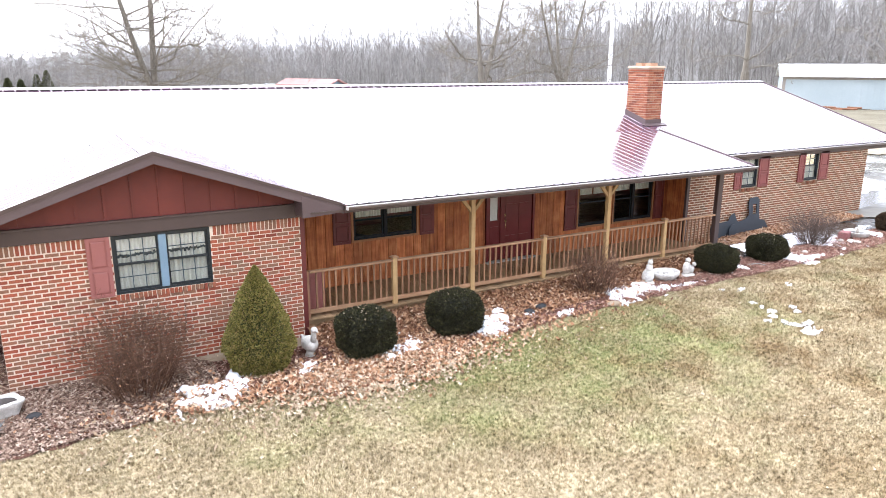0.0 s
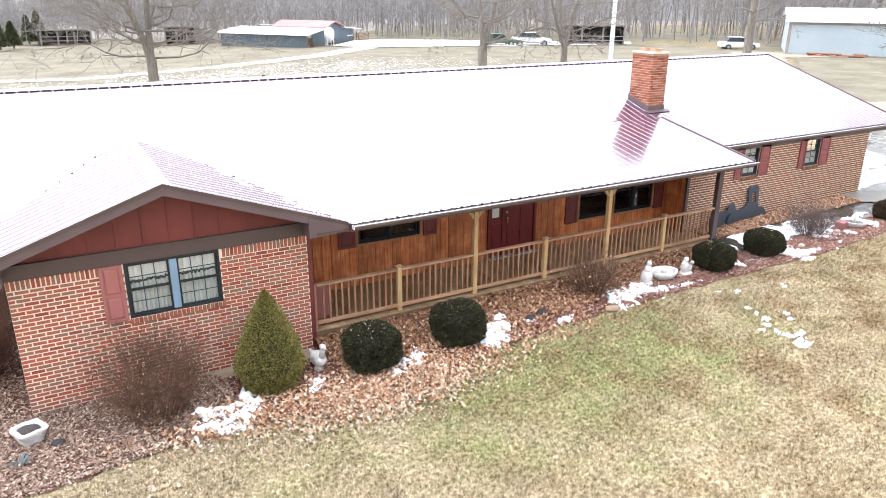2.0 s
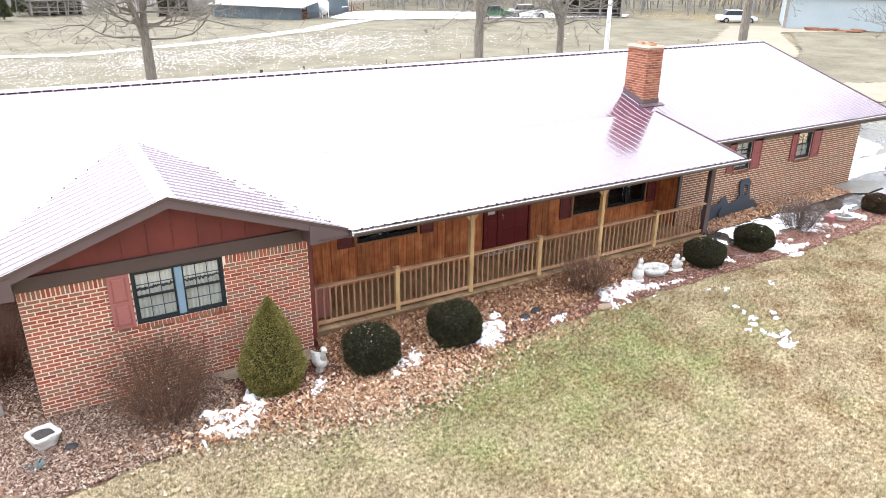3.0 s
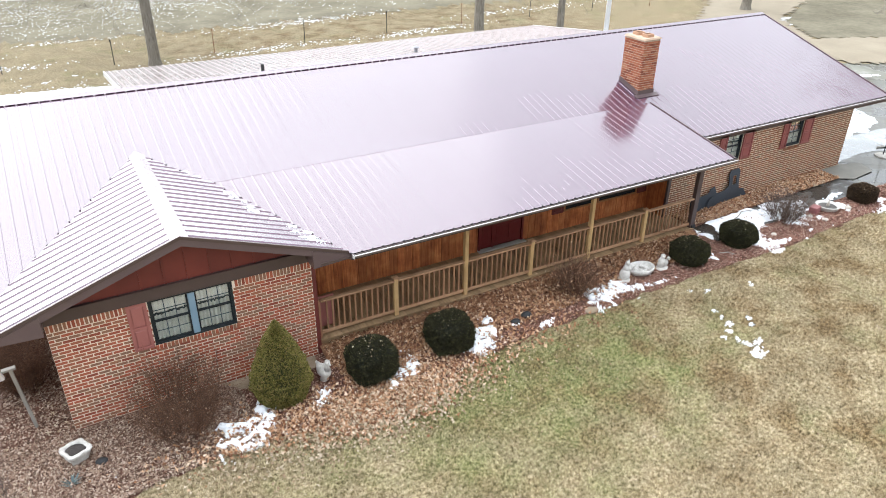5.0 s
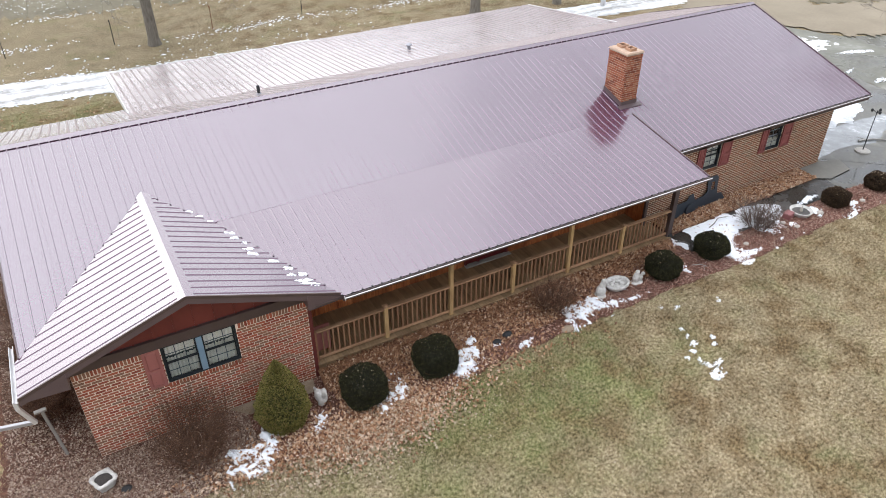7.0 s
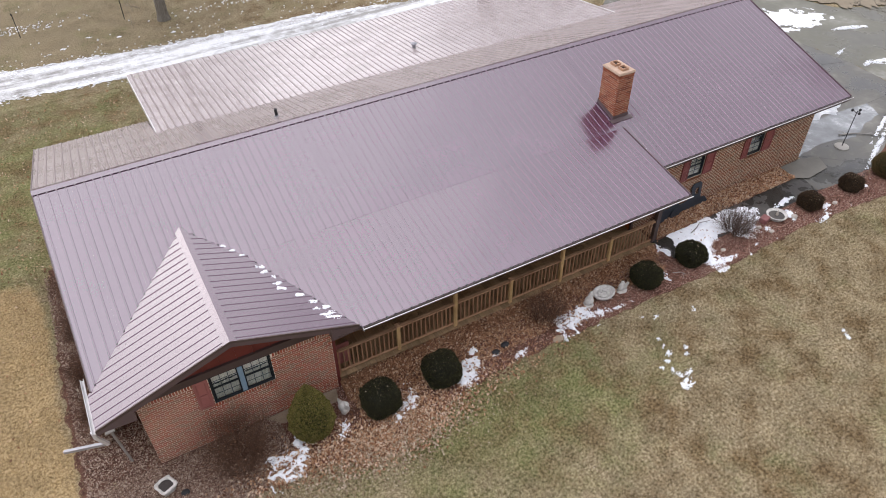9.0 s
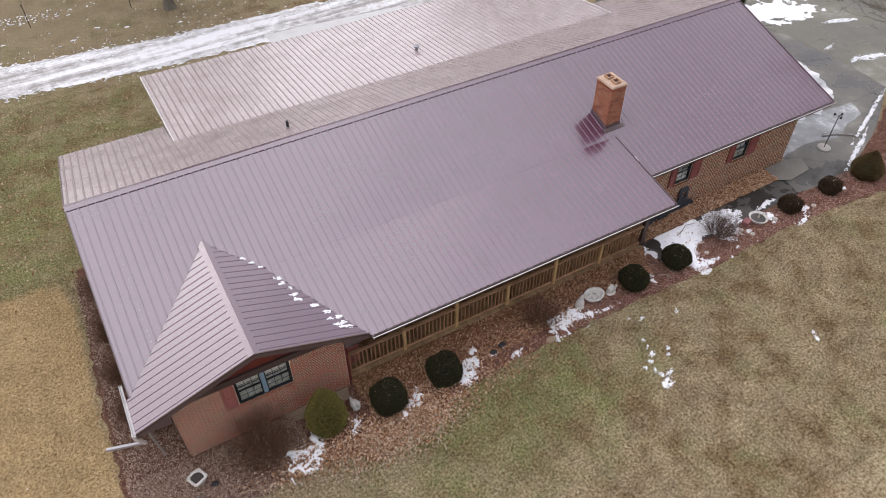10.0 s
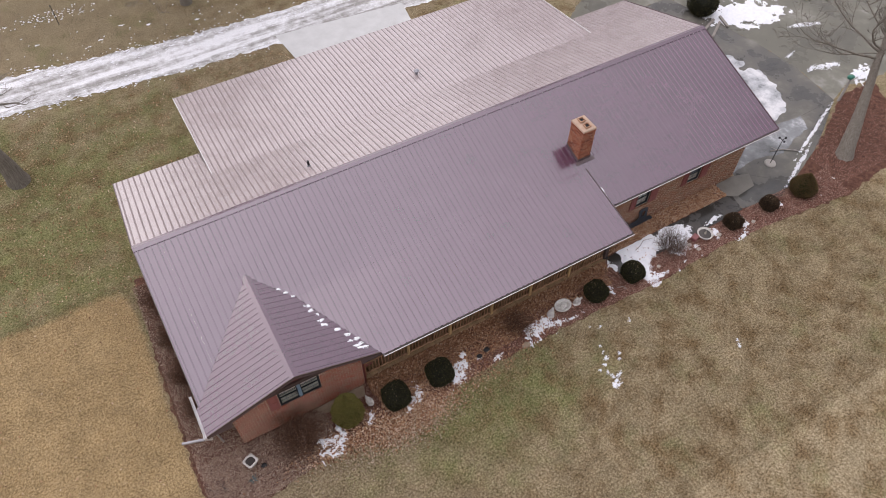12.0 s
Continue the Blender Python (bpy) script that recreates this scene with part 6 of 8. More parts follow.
# ---------------------------------------------------------------- snow
def snow_patch(cx, cy, rx, ry, rot=0.0, seed=0, thick=0.05, label="melting patch of old snow", zf=None, name="snow_patch", group="", ragged=1.0, hole=None):
    """A ragged, half-melted patch: a fine height field that dips under the ground where it has melted through."""
    step = max(0.012, min(rx, ry) / 14) if rx < 0.3 else max(0.02, rx / 80)
    ca, sa = math.cos(rot), math.sin(rot)
    nx, ny = int(1.6 * rx / step) + 1, int(1.6 * ry / step) + 1
    base = zf or (lambda x, y: gz(x, y) + 0.016)
    fr = 1.0 / max(0.05, min(0.5, ry * 1.1))
    verts, index, faces = [], {}, []
    for j in range(-ny, ny + 1):
        for i in range(-nx, nx + 1):
            u, v = i * step, j * step
            x, y = cx + u * ca - v * sa, cy + u * sa + v * ca
            q = Vector((x * fr, y * fr, seed * 3.1))
            f = 0.62 - (u / rx) ** 2 - (v / ry) ** 2 + 0.75 * noise.noise(q * 0.9) + ragged * (0.55 * noise.noise(q * 2.6) + 0.4 * noise.noise(q * 6.5))
            if hole:
                f -= 1.6 * math.exp(-(((x - hole[0]) / hole[2]) ** 2 + ((y - hole[1]) / hole[2]) ** 2))
            if f < -0.25:
                continue
            index[(i, j)] = len(verts)
            verts.append((x, y, base(x, y) + thick * max(-0.3, min(f, 0.8)) * 1.3 + 0.15 * thick * noise.noise(q * 9)))
    for (i, j), a in index.items():
        b, c, d = index.get((i + 1, j)), index.get((i + 1, j + 1)), index.get((i, j + 1))
        if b is not None and c is not None and d is not None:
            faces.append((a, b, c, d))
    if not faces:
        return None
    me = bpy.data.meshes.new(name)
    me.from_pydata(verts, [], faces)
    me.materials.append(M["snow"])
    for p in me.polygons:
        p.use_smooth = True
    return tagged(new(name, me), label, "snow", group, "" if zf else "stuff")


SNOW = [(-2.58, -0.98, 0.70, 0.42, 0.5), (-2.3, -1.05, 0.2, 0.14, 0), (-1.05, -0.75, 0.26, 0.14, 1), (-1.15, -0.95, 0.16, 0.09, 0.4), (0.64, -0.9, 0.62, 0.28, 0.9), (0.95, -0.62, 0.16, 0.1, 0.4), (2.74, -0.66, 0.72, 0.32, 0.9), (2.5, -0.98, 0.3, 0.16, 0.7), (3.55, -0.68, 0.12, 0.09, 0), (4.18, -1.0, 0.22, 0.10, 0.3), (6.05, -0.72, 0.66, 0.36, 0.35), (6.5, -0.62, 0.5, 0.24, 0.1), (6.95, -0.86, 0.5, 0.16, -0.1), (7.6, -1.0, 0.3, 0.07, 0.0), (5.56, -1.12, 0.16, 0.08, 0.3), (9.66, -0.6, 0.16, 0.32, 0.2),
        (11.45, -0.85, 0.3, 0.44, 0), (11.9, -1.14, 0.42, 0.12, 0.1), (13.2, -1.1, 0.1, 0.06, 0.1), (14.1, -0.72, 0.14, 0.1, 0.2), (14.3, 0.1, 0.4, 0.16, 0.1), (15.25, -0.55, 0.26, 0.18, 0), (15.2, -0.85, 0.1, 0.07, 0), (16.72, -0.72, 0.16, 0.4, 0.1), (16.2, -1.28, 0.44, 0.12, 0.35), (15.7, 0.0, 0.5, 0.12, 0.1), (18.8, -0.7, 0.12, 0.2, 0),
        (27.3, 10.3, 2.4, 1.2, -0.35), (27.8, 4.8, 0.7, 0.2, -0.3), (26.9, 5.05, 0.4, 0.12, 0.3), (26.8, 6.4, 0.4, 0.10, 0.2), (28.9, 3.5, 0.8, 0.4, 0.4), (29.4, 7.9, 0.9, 0.16, -0.3), (23.6, 1.75, 2.4, 0.10, 0.40), (21.2, 0.45, 1.5, 0.10, 0.42)]
for k, (x, y, a, b, r) in enumerate(SNOW):
    snow_patch(x, y, a * 1.15, b * 1.2, r, k + 1, 0.09 if b > 0.2 and x < 8 else 0.06, ragged=0.6 if b > 0.5 else 2.0)
snow_patch(12.4, 0.2, 2.6, 0.95, 0.06, 91, 0.075, "smooth sheet of old snow round the bare shrub", ragged=0.3, hole=(12.75, -0.68, 0.5))
snow_patch(11.5, -0.5, 1.0, 0.95, 0.0, 92, 0.07, "tongue of old snow beside a yew bush", ragged=0.3)
snow_patch(13.6, -0.15, 0.95, 0.65, 0.5, 93, 0.07, "old snow under the bare shrub", ragged=0.6)
lane_edge = np.random.default_rng(411)
for a, b, wide, many in (((-22, 23.3), (3.5, 21.2), 0.22, 500), ((-22, 26.5), (14, 22.3), 0.35, 900), ((-20, 27.2), (12, 24.6), 0.9, 160)):
    vs, fs = [], []
    for _ in range(many):
        t = lane_edge.random()
        x, y = a[0] + (b[0] - a[0]) * t, a[1] + (b[1] - a[1]) * t + lane_edge.normal(0, wide)
        s = lane_edge.uniform(0.015, 0.05) * (1 if lane_edge.random() < 0.92 else 2.4)
        c = len(vs)
        vs.append((x, y, gz(x) + 0.05))
        for q in range(9):
            g = 2 * math.pi * q / 9
            r = s * lane_edge.uniform(0.35, 1.3)
            vs.append((x + 1.5 * r * math.cos(g), y + 0.7 * r * math.sin(g), gz(x) + 0.012))
        fs += [(c, c + 1 + q, c + 1 + (q + 1) % 9) for q in range(9)]
    raw("snow_patches", vs, fs, M["snow"], None, "stuff", "broken remains of snow along the lane", "snow")
rng = random.Random(77)
for k, (cx, cy, lx, ly, n) in enumerate(((6, 27.6, 4.5, 0.6, 110), (16, 27.0, 4.5, 0.7, 130), (-6, 29.8, 3.0, 0.6, 70), (11, 33.5, 6.0, 1.0, 180), (-3, 35, 3, 0.4, 40), (26, 29.5, 6, 0.8, 80), (-14, 38, 5, 0.6, 50), (2, 44, 6, 0.7, 60), (20, 42, 7, 0.8, 80), (-2, 44, 14, 9, 1200), (16, 46, 16, 9, 1200))):
    r = np.random.default_rng(300 + k)
    vs, fs = [], []
    for _ in range(int(1.6 * n)):
        x, y, s = r.normal(cx, lx * 0.5), r.normal(cy, ly * 0.5), r.uniform(0.015, 0.055) * (1.6 if cy > 45 else 1.0)
        c = len(vs)
        vs.append((x, y, gz(x) + 0.05))
        m = 9
        for q in range(m):
            a = 2 * math.pi * q / m
            t = s * r.uniform(0.5, 1.3)
            vs.append((x + t * 1.4 * math.cos(a), y + t * 0.8 * math.sin(a), gz(x) + 0.008))
        fs += [(c, c + 1 + q, c + 1 + (q + 1) % m) for q in range(m)]
    raw("snow_patches", vs, fs, M["snow"], None, "stuff", "broken remains of snow in the pasture", "snow")
trail = [(7.79, -2.53), (7.73, -2.79), (7.71, -3.05), (7.46, -3.25), (7.16, -3.35), (7.36, -3.58), (7.42, -3.76), (7.66, -3.84), (7.44, -3.98), (7.27, -4.2), (8.1, -3.32), (8.22, -3.15), (7.95, -1.65), (8.3, -1.85), (9.47, -2.16), (12.45, -4.92), (12.36, -5.12)]
for k, (x, y) in enumerate(trail):
    big = 1.25 if k in (2, 6, 7, 8) else 0.85
    snow_patch(x, y, big * rng.uniform(0.09, 0.17), big * rng.uniform(0.05, 0.10), rng.uniform(0.2, 1.2) if k % 3 else rng.uniform(1.5, 2.6), 60 + k, 0.035, ragged=2.6)
snow_patch(7.42, -4.04, 0.24, 0.16, 0.3, 88, 0.03, ragged=2.0, hole=(7.44, -4.02, 0.09))
for k in range(44):
    x = rng.uniform(-6, 22)
    snow_patch(x, rng.uniform(-1.5, -0.2) if x < 10 else rng.uniform(-1.4, -0.3), rng.uniform(0.03, 0.12), rng.uniform(0.02, 0.06), rng.uniform(0, 3), 100 + k, 0.02)


def roof_snow():
    """Clots of snow left between the ribs along the shaded valley."""
    rng = random.Random(9)
    spots = [(-2.15, 3.68), (-2.0, 3.46), (-1.85, 3.24), (-1.55, 2.72), (-1.52, 2.49), (-1.37, 2.25), (-1.35, 1.99), (-1.36, 1.78), (-1.0, 1.44), (-0.78, 1.14), (-0.63, 0.89), (-0.57, 0.65), (-0.5, 0.48)]
    for k, (x, y) in enumerate(spots):
        big = 0.10 + 0.14 * (y < 1.0) + rng.uniform(0, 0.08)
        snow_patch(x, y, big, 0.085, rng.uniform(-0.2, 0.2), 200 + k, 0.03, "clot of old snow between the roof ribs", lambda a, b: gr_z(a, b) + 0.003, "roof_snow", "snow on the gable roof", 0.8)
    for k, (x, y) in enumerate(((10.86, 1.9), (10.86, 2.15), (10.86, 1.65))):
        bm = bmesh.new()
        blob(bm, (x, y, main_z(x, y) + 0.012), (0.04, 0.12, 0.025), 10, 6, 0.4, k)
        for v in bm.verts:
            v.co.z += S * (v.co.y - y)
        thing("roof_snow", bm, M["snow"], "clot of old snow between the roof ribs", "snow", "snow on the porch roof edge", smooth=True)


roof_snow()


# ---------------------------------------------------------------- leaf litter, mulch chips, grass
def gzv(x):
    return 0.0235 * (np.clip(x, -0.65, 24.0) + 0.65)


def litter(name, material, x, y, size, lift, label, category, seed, curl=0.5, aspect=0.7, deck_z=None, lobed=True):
    """Loose flat pieces lying at random turns; each a folded diamond."""
    rng = np.random.default_rng(seed)
    n = len(x)
    z = gzv(x) + lift + rng.uniform(0, 0.03, n) if deck_z is None else np.zeros(n) + deck_z
    a = rng.uniform(0, 2 * np.pi, n)
    tilt = rng.normal(0, curl, (n, 2))
    s = size * rng.uniform(0.6, 1.45, n)
    d = np.stack([np.cos(a), np.sin(a), tilt[:, 0]], 1) * s[:, None]
    w = np.stack([-np.sin(a), np.cos(a), tilt[:, 1]], 1) * (s * aspect)[:, None]
    c = np.stack([x, y, z + 0.3 * s], 1)
    c[:, 2] += 0.0
    if lobed:
        rim = []
        for q in range(8):
            t = 2 * np.pi * q / 8
            k = (1.0 if q % 2 == 0 else 0.5) * rng.uniform(0.75, 1.2, (n, 1))
            p = c + (d * math.cos(t) + w * math.sin(t)) * k
            p[:, 2] += s * rng.uniform(-0.25, 0.35, n)
            rim.append(p)
        v = np.stack([c] + rim, 1).reshape(-1, 3)
        k = 9 * np.arange(n)[:, None]
        f = np.concatenate([k + np.array([0, 1 + q, 1 + (q + 1) % 8]) for q in range(8)])
        return raw(name, v.tolist(), f.tolist(), material, None, "stuff", label, category)
    fold = np.zeros((n, 3))
    fold[:, 2] = s * rng.uniform(-0.4, 0.4, n)
    v = np.stack([c - d, c - w * 0.9 + fold, c + d, c + w * 0.9 + fold], 1).reshape(-1, 3)
    k = 4 * np.arange(n)[:, None]
    f = np.concatenate([k + np.array([0, 1, 2]), k + np.array([0, 2, 3])])
    return raw(name, v.tolist(), f.tolist(), material, None, "stuff", label, category)


nr = np.random.default_rng(21)
BED = lambda x: np.interp(x, [p[0] for p in FRONT], [p[1] for p in FRONT])


def bed_points(n, x0, x1, back, front_bias=1.0):
    x = nr.uniform(x0, x1, n)
    f = BED(x)
    b = np.where(x < -0.65, 0.5, np.where(x < 10.4, 0.6, -0.25))
    y = f + (b - f) * nr.uniform(0, 1, n) ** front_bias
    return x, y


# leaves drifted up against the porch
xs = [-0.6 + 0.12 * k for k in range(92)]
ys = [-0.1 + 0.1 * k for k in range(8)]
vs = [(x, y, gz(x) + 0.01 + 0.19 * min(1.0, max(0.0, (y + 0.1) / 0.65)) ** 1.5 * max(0.2, 1 - x * 0.07) * (1 + 0.35 * noise.noise(Vector((x * 2, y * 2, 3))))) for y in ys for x in xs]
fs = [(j * 92 + i, j * 92 + i + 1, (j + 1) * 92 + i + 1, (j + 1) * 92 + i) for j in range(7) for i in range(91)]
raw("leaf_drift", vs, fs, M["leaf_bed"], None, "stuff", "leaves drifted up against the porch", "leaves")
n = 7000
x, y = nr.uniform(-0.55, 10.2, n), nr.uniform(-0.05, 0.6, n)
dz = 0.19 * np.clip((y + 0.1) / 0.65, 0, 1) ** 1.5 * np.maximum(0.2, 1 - x * 0.07)
DRIFT = (x, y, gzv(x) + dz + 0.02)


# chips all over the bed, leaves thick before the porch
x, y = bed_points(66000, -7.0, 22.0, 0)
x = np.append(x, nr.uniform(22.0, 28.0, 9000))
y = np.append(y, -1.3 + nr.uniform(0, 1, 9000) * (np.interp(x[-9000:], [22, 26.2, 28], [0.5, 2.7, 2.9]) + 1.3))
near = x < -2.4
litter("mulch_chips", M["chip"], x[~near], y[~near], 0.021, 0.015, "loose reddish mulch chips in the bed", "mulch", 1, 0.4, 0.6, lobed=False)
litter("mulch_chips", M["old_chip"], x[near], y[near], 0.025, 0.015, "weathered pinkish mulch chips before the gable", "mulch", 21, 0.4, 0.6, lobed=False)
x, y = nr.uniform(-6.9, -2.4, 12000), nr.uniform(-1.6, 0.45, 12000)
litter("mulch_chips", M["old_chip"], x, np.maximum(y, BED(x) + 0.05), 0.025, 0.02, "weathered pinkish mulch chips before the gable", "mulch", 22, 0.4, 0.6, lobed=False)
x = nr.uniform(-7.05, -5.35, 22000)
y = nr.uniform(-1.5, 9.0, 22000)
litter("mulch_chips", M["old_chip"], x, y, 0.026, 0.015, "weathered pinkish mulch chips beside the house", "mulch", 2, 0.4, 0.6, lobed=False)
x = np.concatenate([nr.normal(0.0, 0.9, 4600), nr.uniform(-0.5, 5.5, 8400), nr.normal(1.0, 2.2, 3000), nr.normal(-2.5, 0.7, 900), nr.uniform(5, 10, 3000)])
y = np.concatenate([nr.normal(-1.5, 0.33, 4600), nr.uniform(-0.7, 0.58, 8400), nr.normal(-1.0, 0.4, 3000), nr.normal(-1.25, 0.22, 900), nr.uniform(-0.5, 0.55, 3000)])
ok = (y < 0.58) & ((x > -0.6) | (y < 0.45))
litter("leaf_litter", M["wet_leaf"], DRIFT[0], DRIFT[1], 0.037, 0.03, "brown oak leaves drifted against the porch", "leaves", 13, deck_z=DRIFT[2])
far_in = ok & ((y > -0.55) | (x > 3.2))
fore = ok & ~far_in
litter("leaf_litter", M["wet_leaf"], x[far_in], y[far_in], 0.037, 0.03, "drift of damp reddish-brown oak leaves before the porch", "leaves", 3)
litter("leaf_litter", M["leaf"], x[fore], y[fore], 0.038, 0.03, "drift of dry tan oak leaves at the edge of the lawn", "leaves", 23)
x, y = nr.uniform(10.55, 17.1, 9500), 0.72 + 0.76 * nr.uniform(0, 1, 9500)
litter("leaf_litter", M["leaf"], x, y, 0.038, 0.05, "thick brown leaves along the wing wall", "leaves", 4)
x = np.concatenate([nr.normal(-0.1, 0.75, 1500), nr.normal(-0.6, 1.5, 1000), nr.uniform(-7, -5.4, 150), nr.uniform(-4.5, 2, 400)])
y = np.concatenate([nr.normal(-1.62, 0.36, 1500), nr.normal(-1.85, 0.45, 1000), nr.uniform(-1, 8, 150), nr.normal(-1.8, 0.35, 400)])
ok = (y < 0.4) | (x < -5.4)
litter("pale_leaves", M["pale_leaf"], x[ok], y[ok], 0.036, 0.03, "pale bleached leaves spilling onto the lawn", "leaves", 5)
x, y = nr.uniform(-9, 24, 900), nr.uniform(-7.5, -1.2, 900)
litter("lawn_leaves", M["pale_leaf"], x, y, 0.022, 0.03, "pale leaves scattered over the lawn", "leaves", 6)
x = np.concatenate([nr.normal(cx, rx * 0.5, m) for cx, cy, rx, ry, m in ((-2.62, -0.95, 0.5, 0.35, 70), (0.62, -0.9, 0.3, 0.3, 30), (2.74, -0.7, 0.4, 0.5, 45), (6.2, -0.7, 0.7, 0.3, 60), (12.0, 0.1, 1.6, 0.8, 40))])
y = np.concatenate([nr.normal(cy, ry * 0.5, m) for cx, cy, rx, ry, m in ((-2.62, -0.95, 0.5, 0.35, 70), (0.62, -0.9, 0.3, 0.3, 30), (2.74, -0.7, 0.4, 0.5, 45), (6.2, -0.7, 0.7, 0.3, 60), (12.0, 0.1, 1.6, 0.8, 40))])
litter("leaf_litter", M["leaf"], x, y, 0.036, 0.1, "brown leaves stuck on the old snow", "leaves", 17)
x, y = nr.uniform(-5, 4.5, 700), nr.normal(-2.3, 0.55, 700)
ok = y < BED(x) - 0.1
litter("lawn_leaves", M["pale_leaf"], x[ok], y[ok], 0.02, 0.03, "small pale leaves blown onto the greener grass", "leaves", 16)
x, y = nr.uniform(-13, 4, 4200), nr.uniform(9, 21, 4200)
ok = ~((x > -2.6) & (y < 16.4)) & ~((x > -6.1) & (y < 12.3))
litter("lawn_leaves", M["leaf"], x[ok], y[ok], 0.038, 0.02, "brown leaves scattered behind the house", "leaves", 7)
x, y = nr.uniform(-14, -7.2, 260), nr.uniform(-3, 9, 260)
litter("lawn_leaves", M["leaf"], x, y, 0.04, 0.03, "a few brown leaves on the dry side lawn", "leaves", 8)


def grass(name, material, n, x0, x1, y0, y1, h, label, seed, keep):
    """Short winter grass blades, lying over in tufts."""
    rng = np.random.default_rng(seed)
    x, y = rng.uniform(x0, x1, n), rng.uniform(y0, y1, n)
    k = keep(x, y, rng)
    x, y = x[k], y[k]
    n = len(x)
    k = 6
    a = rng.uniform(0, 2 * np.pi, (n, k))
    ln = h * rng.uniform(0.5, 1.6, (n, k))
    flat = rng.uniform(0.3, 1.5, (n, k))
    bx = x[:, None] + rng.normal(0, 0.05, (n, k))
    by = y[:, None] + rng.normal(0, 0.05, (n, k))
    base = np.stack([bx, by, gzv(bx)], 2)
    w = 0.006 * rng.uniform(0.6, 1.6, (n, k))
    out = np.stack([np.cos(a) * ln * flat, np.sin(a) * ln * flat, ln], 2)
    side = np.stack([-np.sin(a) * w, np.cos(a) * w, 0 * a], 2)
    v = np.stack([base - side, base + side, base + out], 2).reshape(-1, 3)
    f = np.arange(3 * n * k).reshape(-1, 3)
    return raw(name, v.tolist(), f.tolist(), material, None, "stuff", label, "grass")


lawn_ok = lambda x, y, r: (y < BED(x) - 0.05 + r.normal(0, 0.08, len(x)))
grass("winter_grass", M["blade"], 110000, -7, 23, -8.5, -1.0, 0.032, "matted tan and green winter grass on the front lawn", 1, lawn_ok)
grass("dry_grass", M["blade"], 34000, -15, -7, -5, 9.5, 0.032, "dry tan grass beside the house", 3, lambda x, y, r: x < -7.1)
grass("back_grass", M["blade"], 30000, -13, 4, 9, 21, 0.032, "greener grass behind the house", 4, lambda x, y, r: ~((x > -2.6) & (y < 16.4)) & ~((x > -6.1) & (y < 12.3)))


# ---------------------------------------------------------------- trees
def limb(bm, rng, p, d, length, r, level, sides=5, droop=0.0, kids=(1, 2), bend=0.22):
    """A crooked, tapering limb with forks, turning up towards its tip."""
    steps = (3, 4, 5, 8)[min(level, 3)]
    turn = Vector((rng.gauss(0, bend), rng.gauss(0, bend), 0))
    for s in range(steps):
        q = p + d * (length / steps) * rng.uniform(0.75, 1.25)
        r0, r1 = (max(0.006, r * (1 - 0.82 * k / steps)) for k in (s, s + 1))
        rod(bm, p, q, r0, r1, sides, False)
        p = q
        d = (d + turn * 0.35 + Vector((rng.gauss(0, bend), rng.gauss(0, bend), rng.gauss(0.05 - droop, bend)))).normalized()
        if level > 0 and s > 0:
            for _ in range(rng.randint(*kids)):
                e = (d * 0.8 + Vector((rng.gauss(0, 0.6), rng.gauss(0, 0.6), rng.gauss(0.1, 0.45)))).normalized()
                limb(bm, rng, p, e, length * (1 - 0.5 * s / steps) * rng.uniform(0.3, 0.6), r1 * 0.6, level - 1, max(3, sides - 1), droop, kids, bend)


def bare_tree(x, y, h, r, seed, label, material=None, fork=0.45, lean=(0, 0), low=0.25, limbs=9, level=2, spread=1.0, z=None, aims=()):
    """A leafless tree: a flared, tapered trunk and forking limbs down to twigs."""
    rng = random.Random(seed)
    top = holder("bare_tree", label, "tree", (x, y, gz(x) if z is None else z))
    mt = material or M["bark"]
    bm = bmesh.new()
    pts = [Vector((0, 0, -0.1))]
    for k in range(1, 9):
        t = k / 8
        pts.append(Vector((lean[0] * t * h * 0.3 + rng.gauss(0, 0.04) * h * 0.06, lean[1] * t * h * 0.3 + rng.gauss(0, 0.04) * h * 0.06, h * 0.8 * t)))
    rad = lambda t: r * (1.45 - 4 * t if t < 0.06 else 1.2 - 1.05 * t)
    rings = []
    for k in range(17):
        j = min(7, k // 2)
        c = pts[j].lerp(pts[j + 1], k / 2 - j)
        rk = rad(k / 16)
        rings.append([bm.verts.new(c + Vector((math.cos(a) * rk, math.sin(a) * rk, 0)) * (1 + 0.22 * noise.noise(Vector((math.cos(a) * 1.6, math.sin(a) * 1.6, k * 0.35 + seed))))) for a in [2 * math.pi * q / 14 for q in range(14)]])
    for p, q in zip(rings, rings[1:]):
        for k in range(14):
            bm.faces.new((p[k], p[(k + 1) % 14], q[(k + 1) % 14], q[k]))
    part("trunk", bm, mt, top, smooth=True)
    bm = bmesh.new()
    for k in range(limbs):
        t = low + (0.95 - low) * (k + rng.random()) / limbs
        j = min(7, int(t * 8))
        p = pts[j].lerp(pts[j + 1], t * 8 - j)
        a = rng.uniform(0, 2 * math.pi)
        d = Vector((math.cos(a) * spread, math.sin(a) * spread, rng.uniform(0.25, 0.9))).normalized()
        limb(bm, rng, p, d, h * rng.uniform(0.28, 0.42) * (1.1 - 0.5 * t), rad(t) * 0.42, level, 5, 0.0)
    for t, a, rise, ln in aims:
        j = min(7, int(t * 8))
        d = Vector((math.cos(a), math.sin(a), rise)).normalized()
        limb(bm, rng, pts[j].lerp(pts[j + 1], t * 8 - j), d, ln, rad(t) * 0.4, level, 6, 0.0, bend=0.16)
    part("crown", bm, mt, top, kind="stuff")
    return top


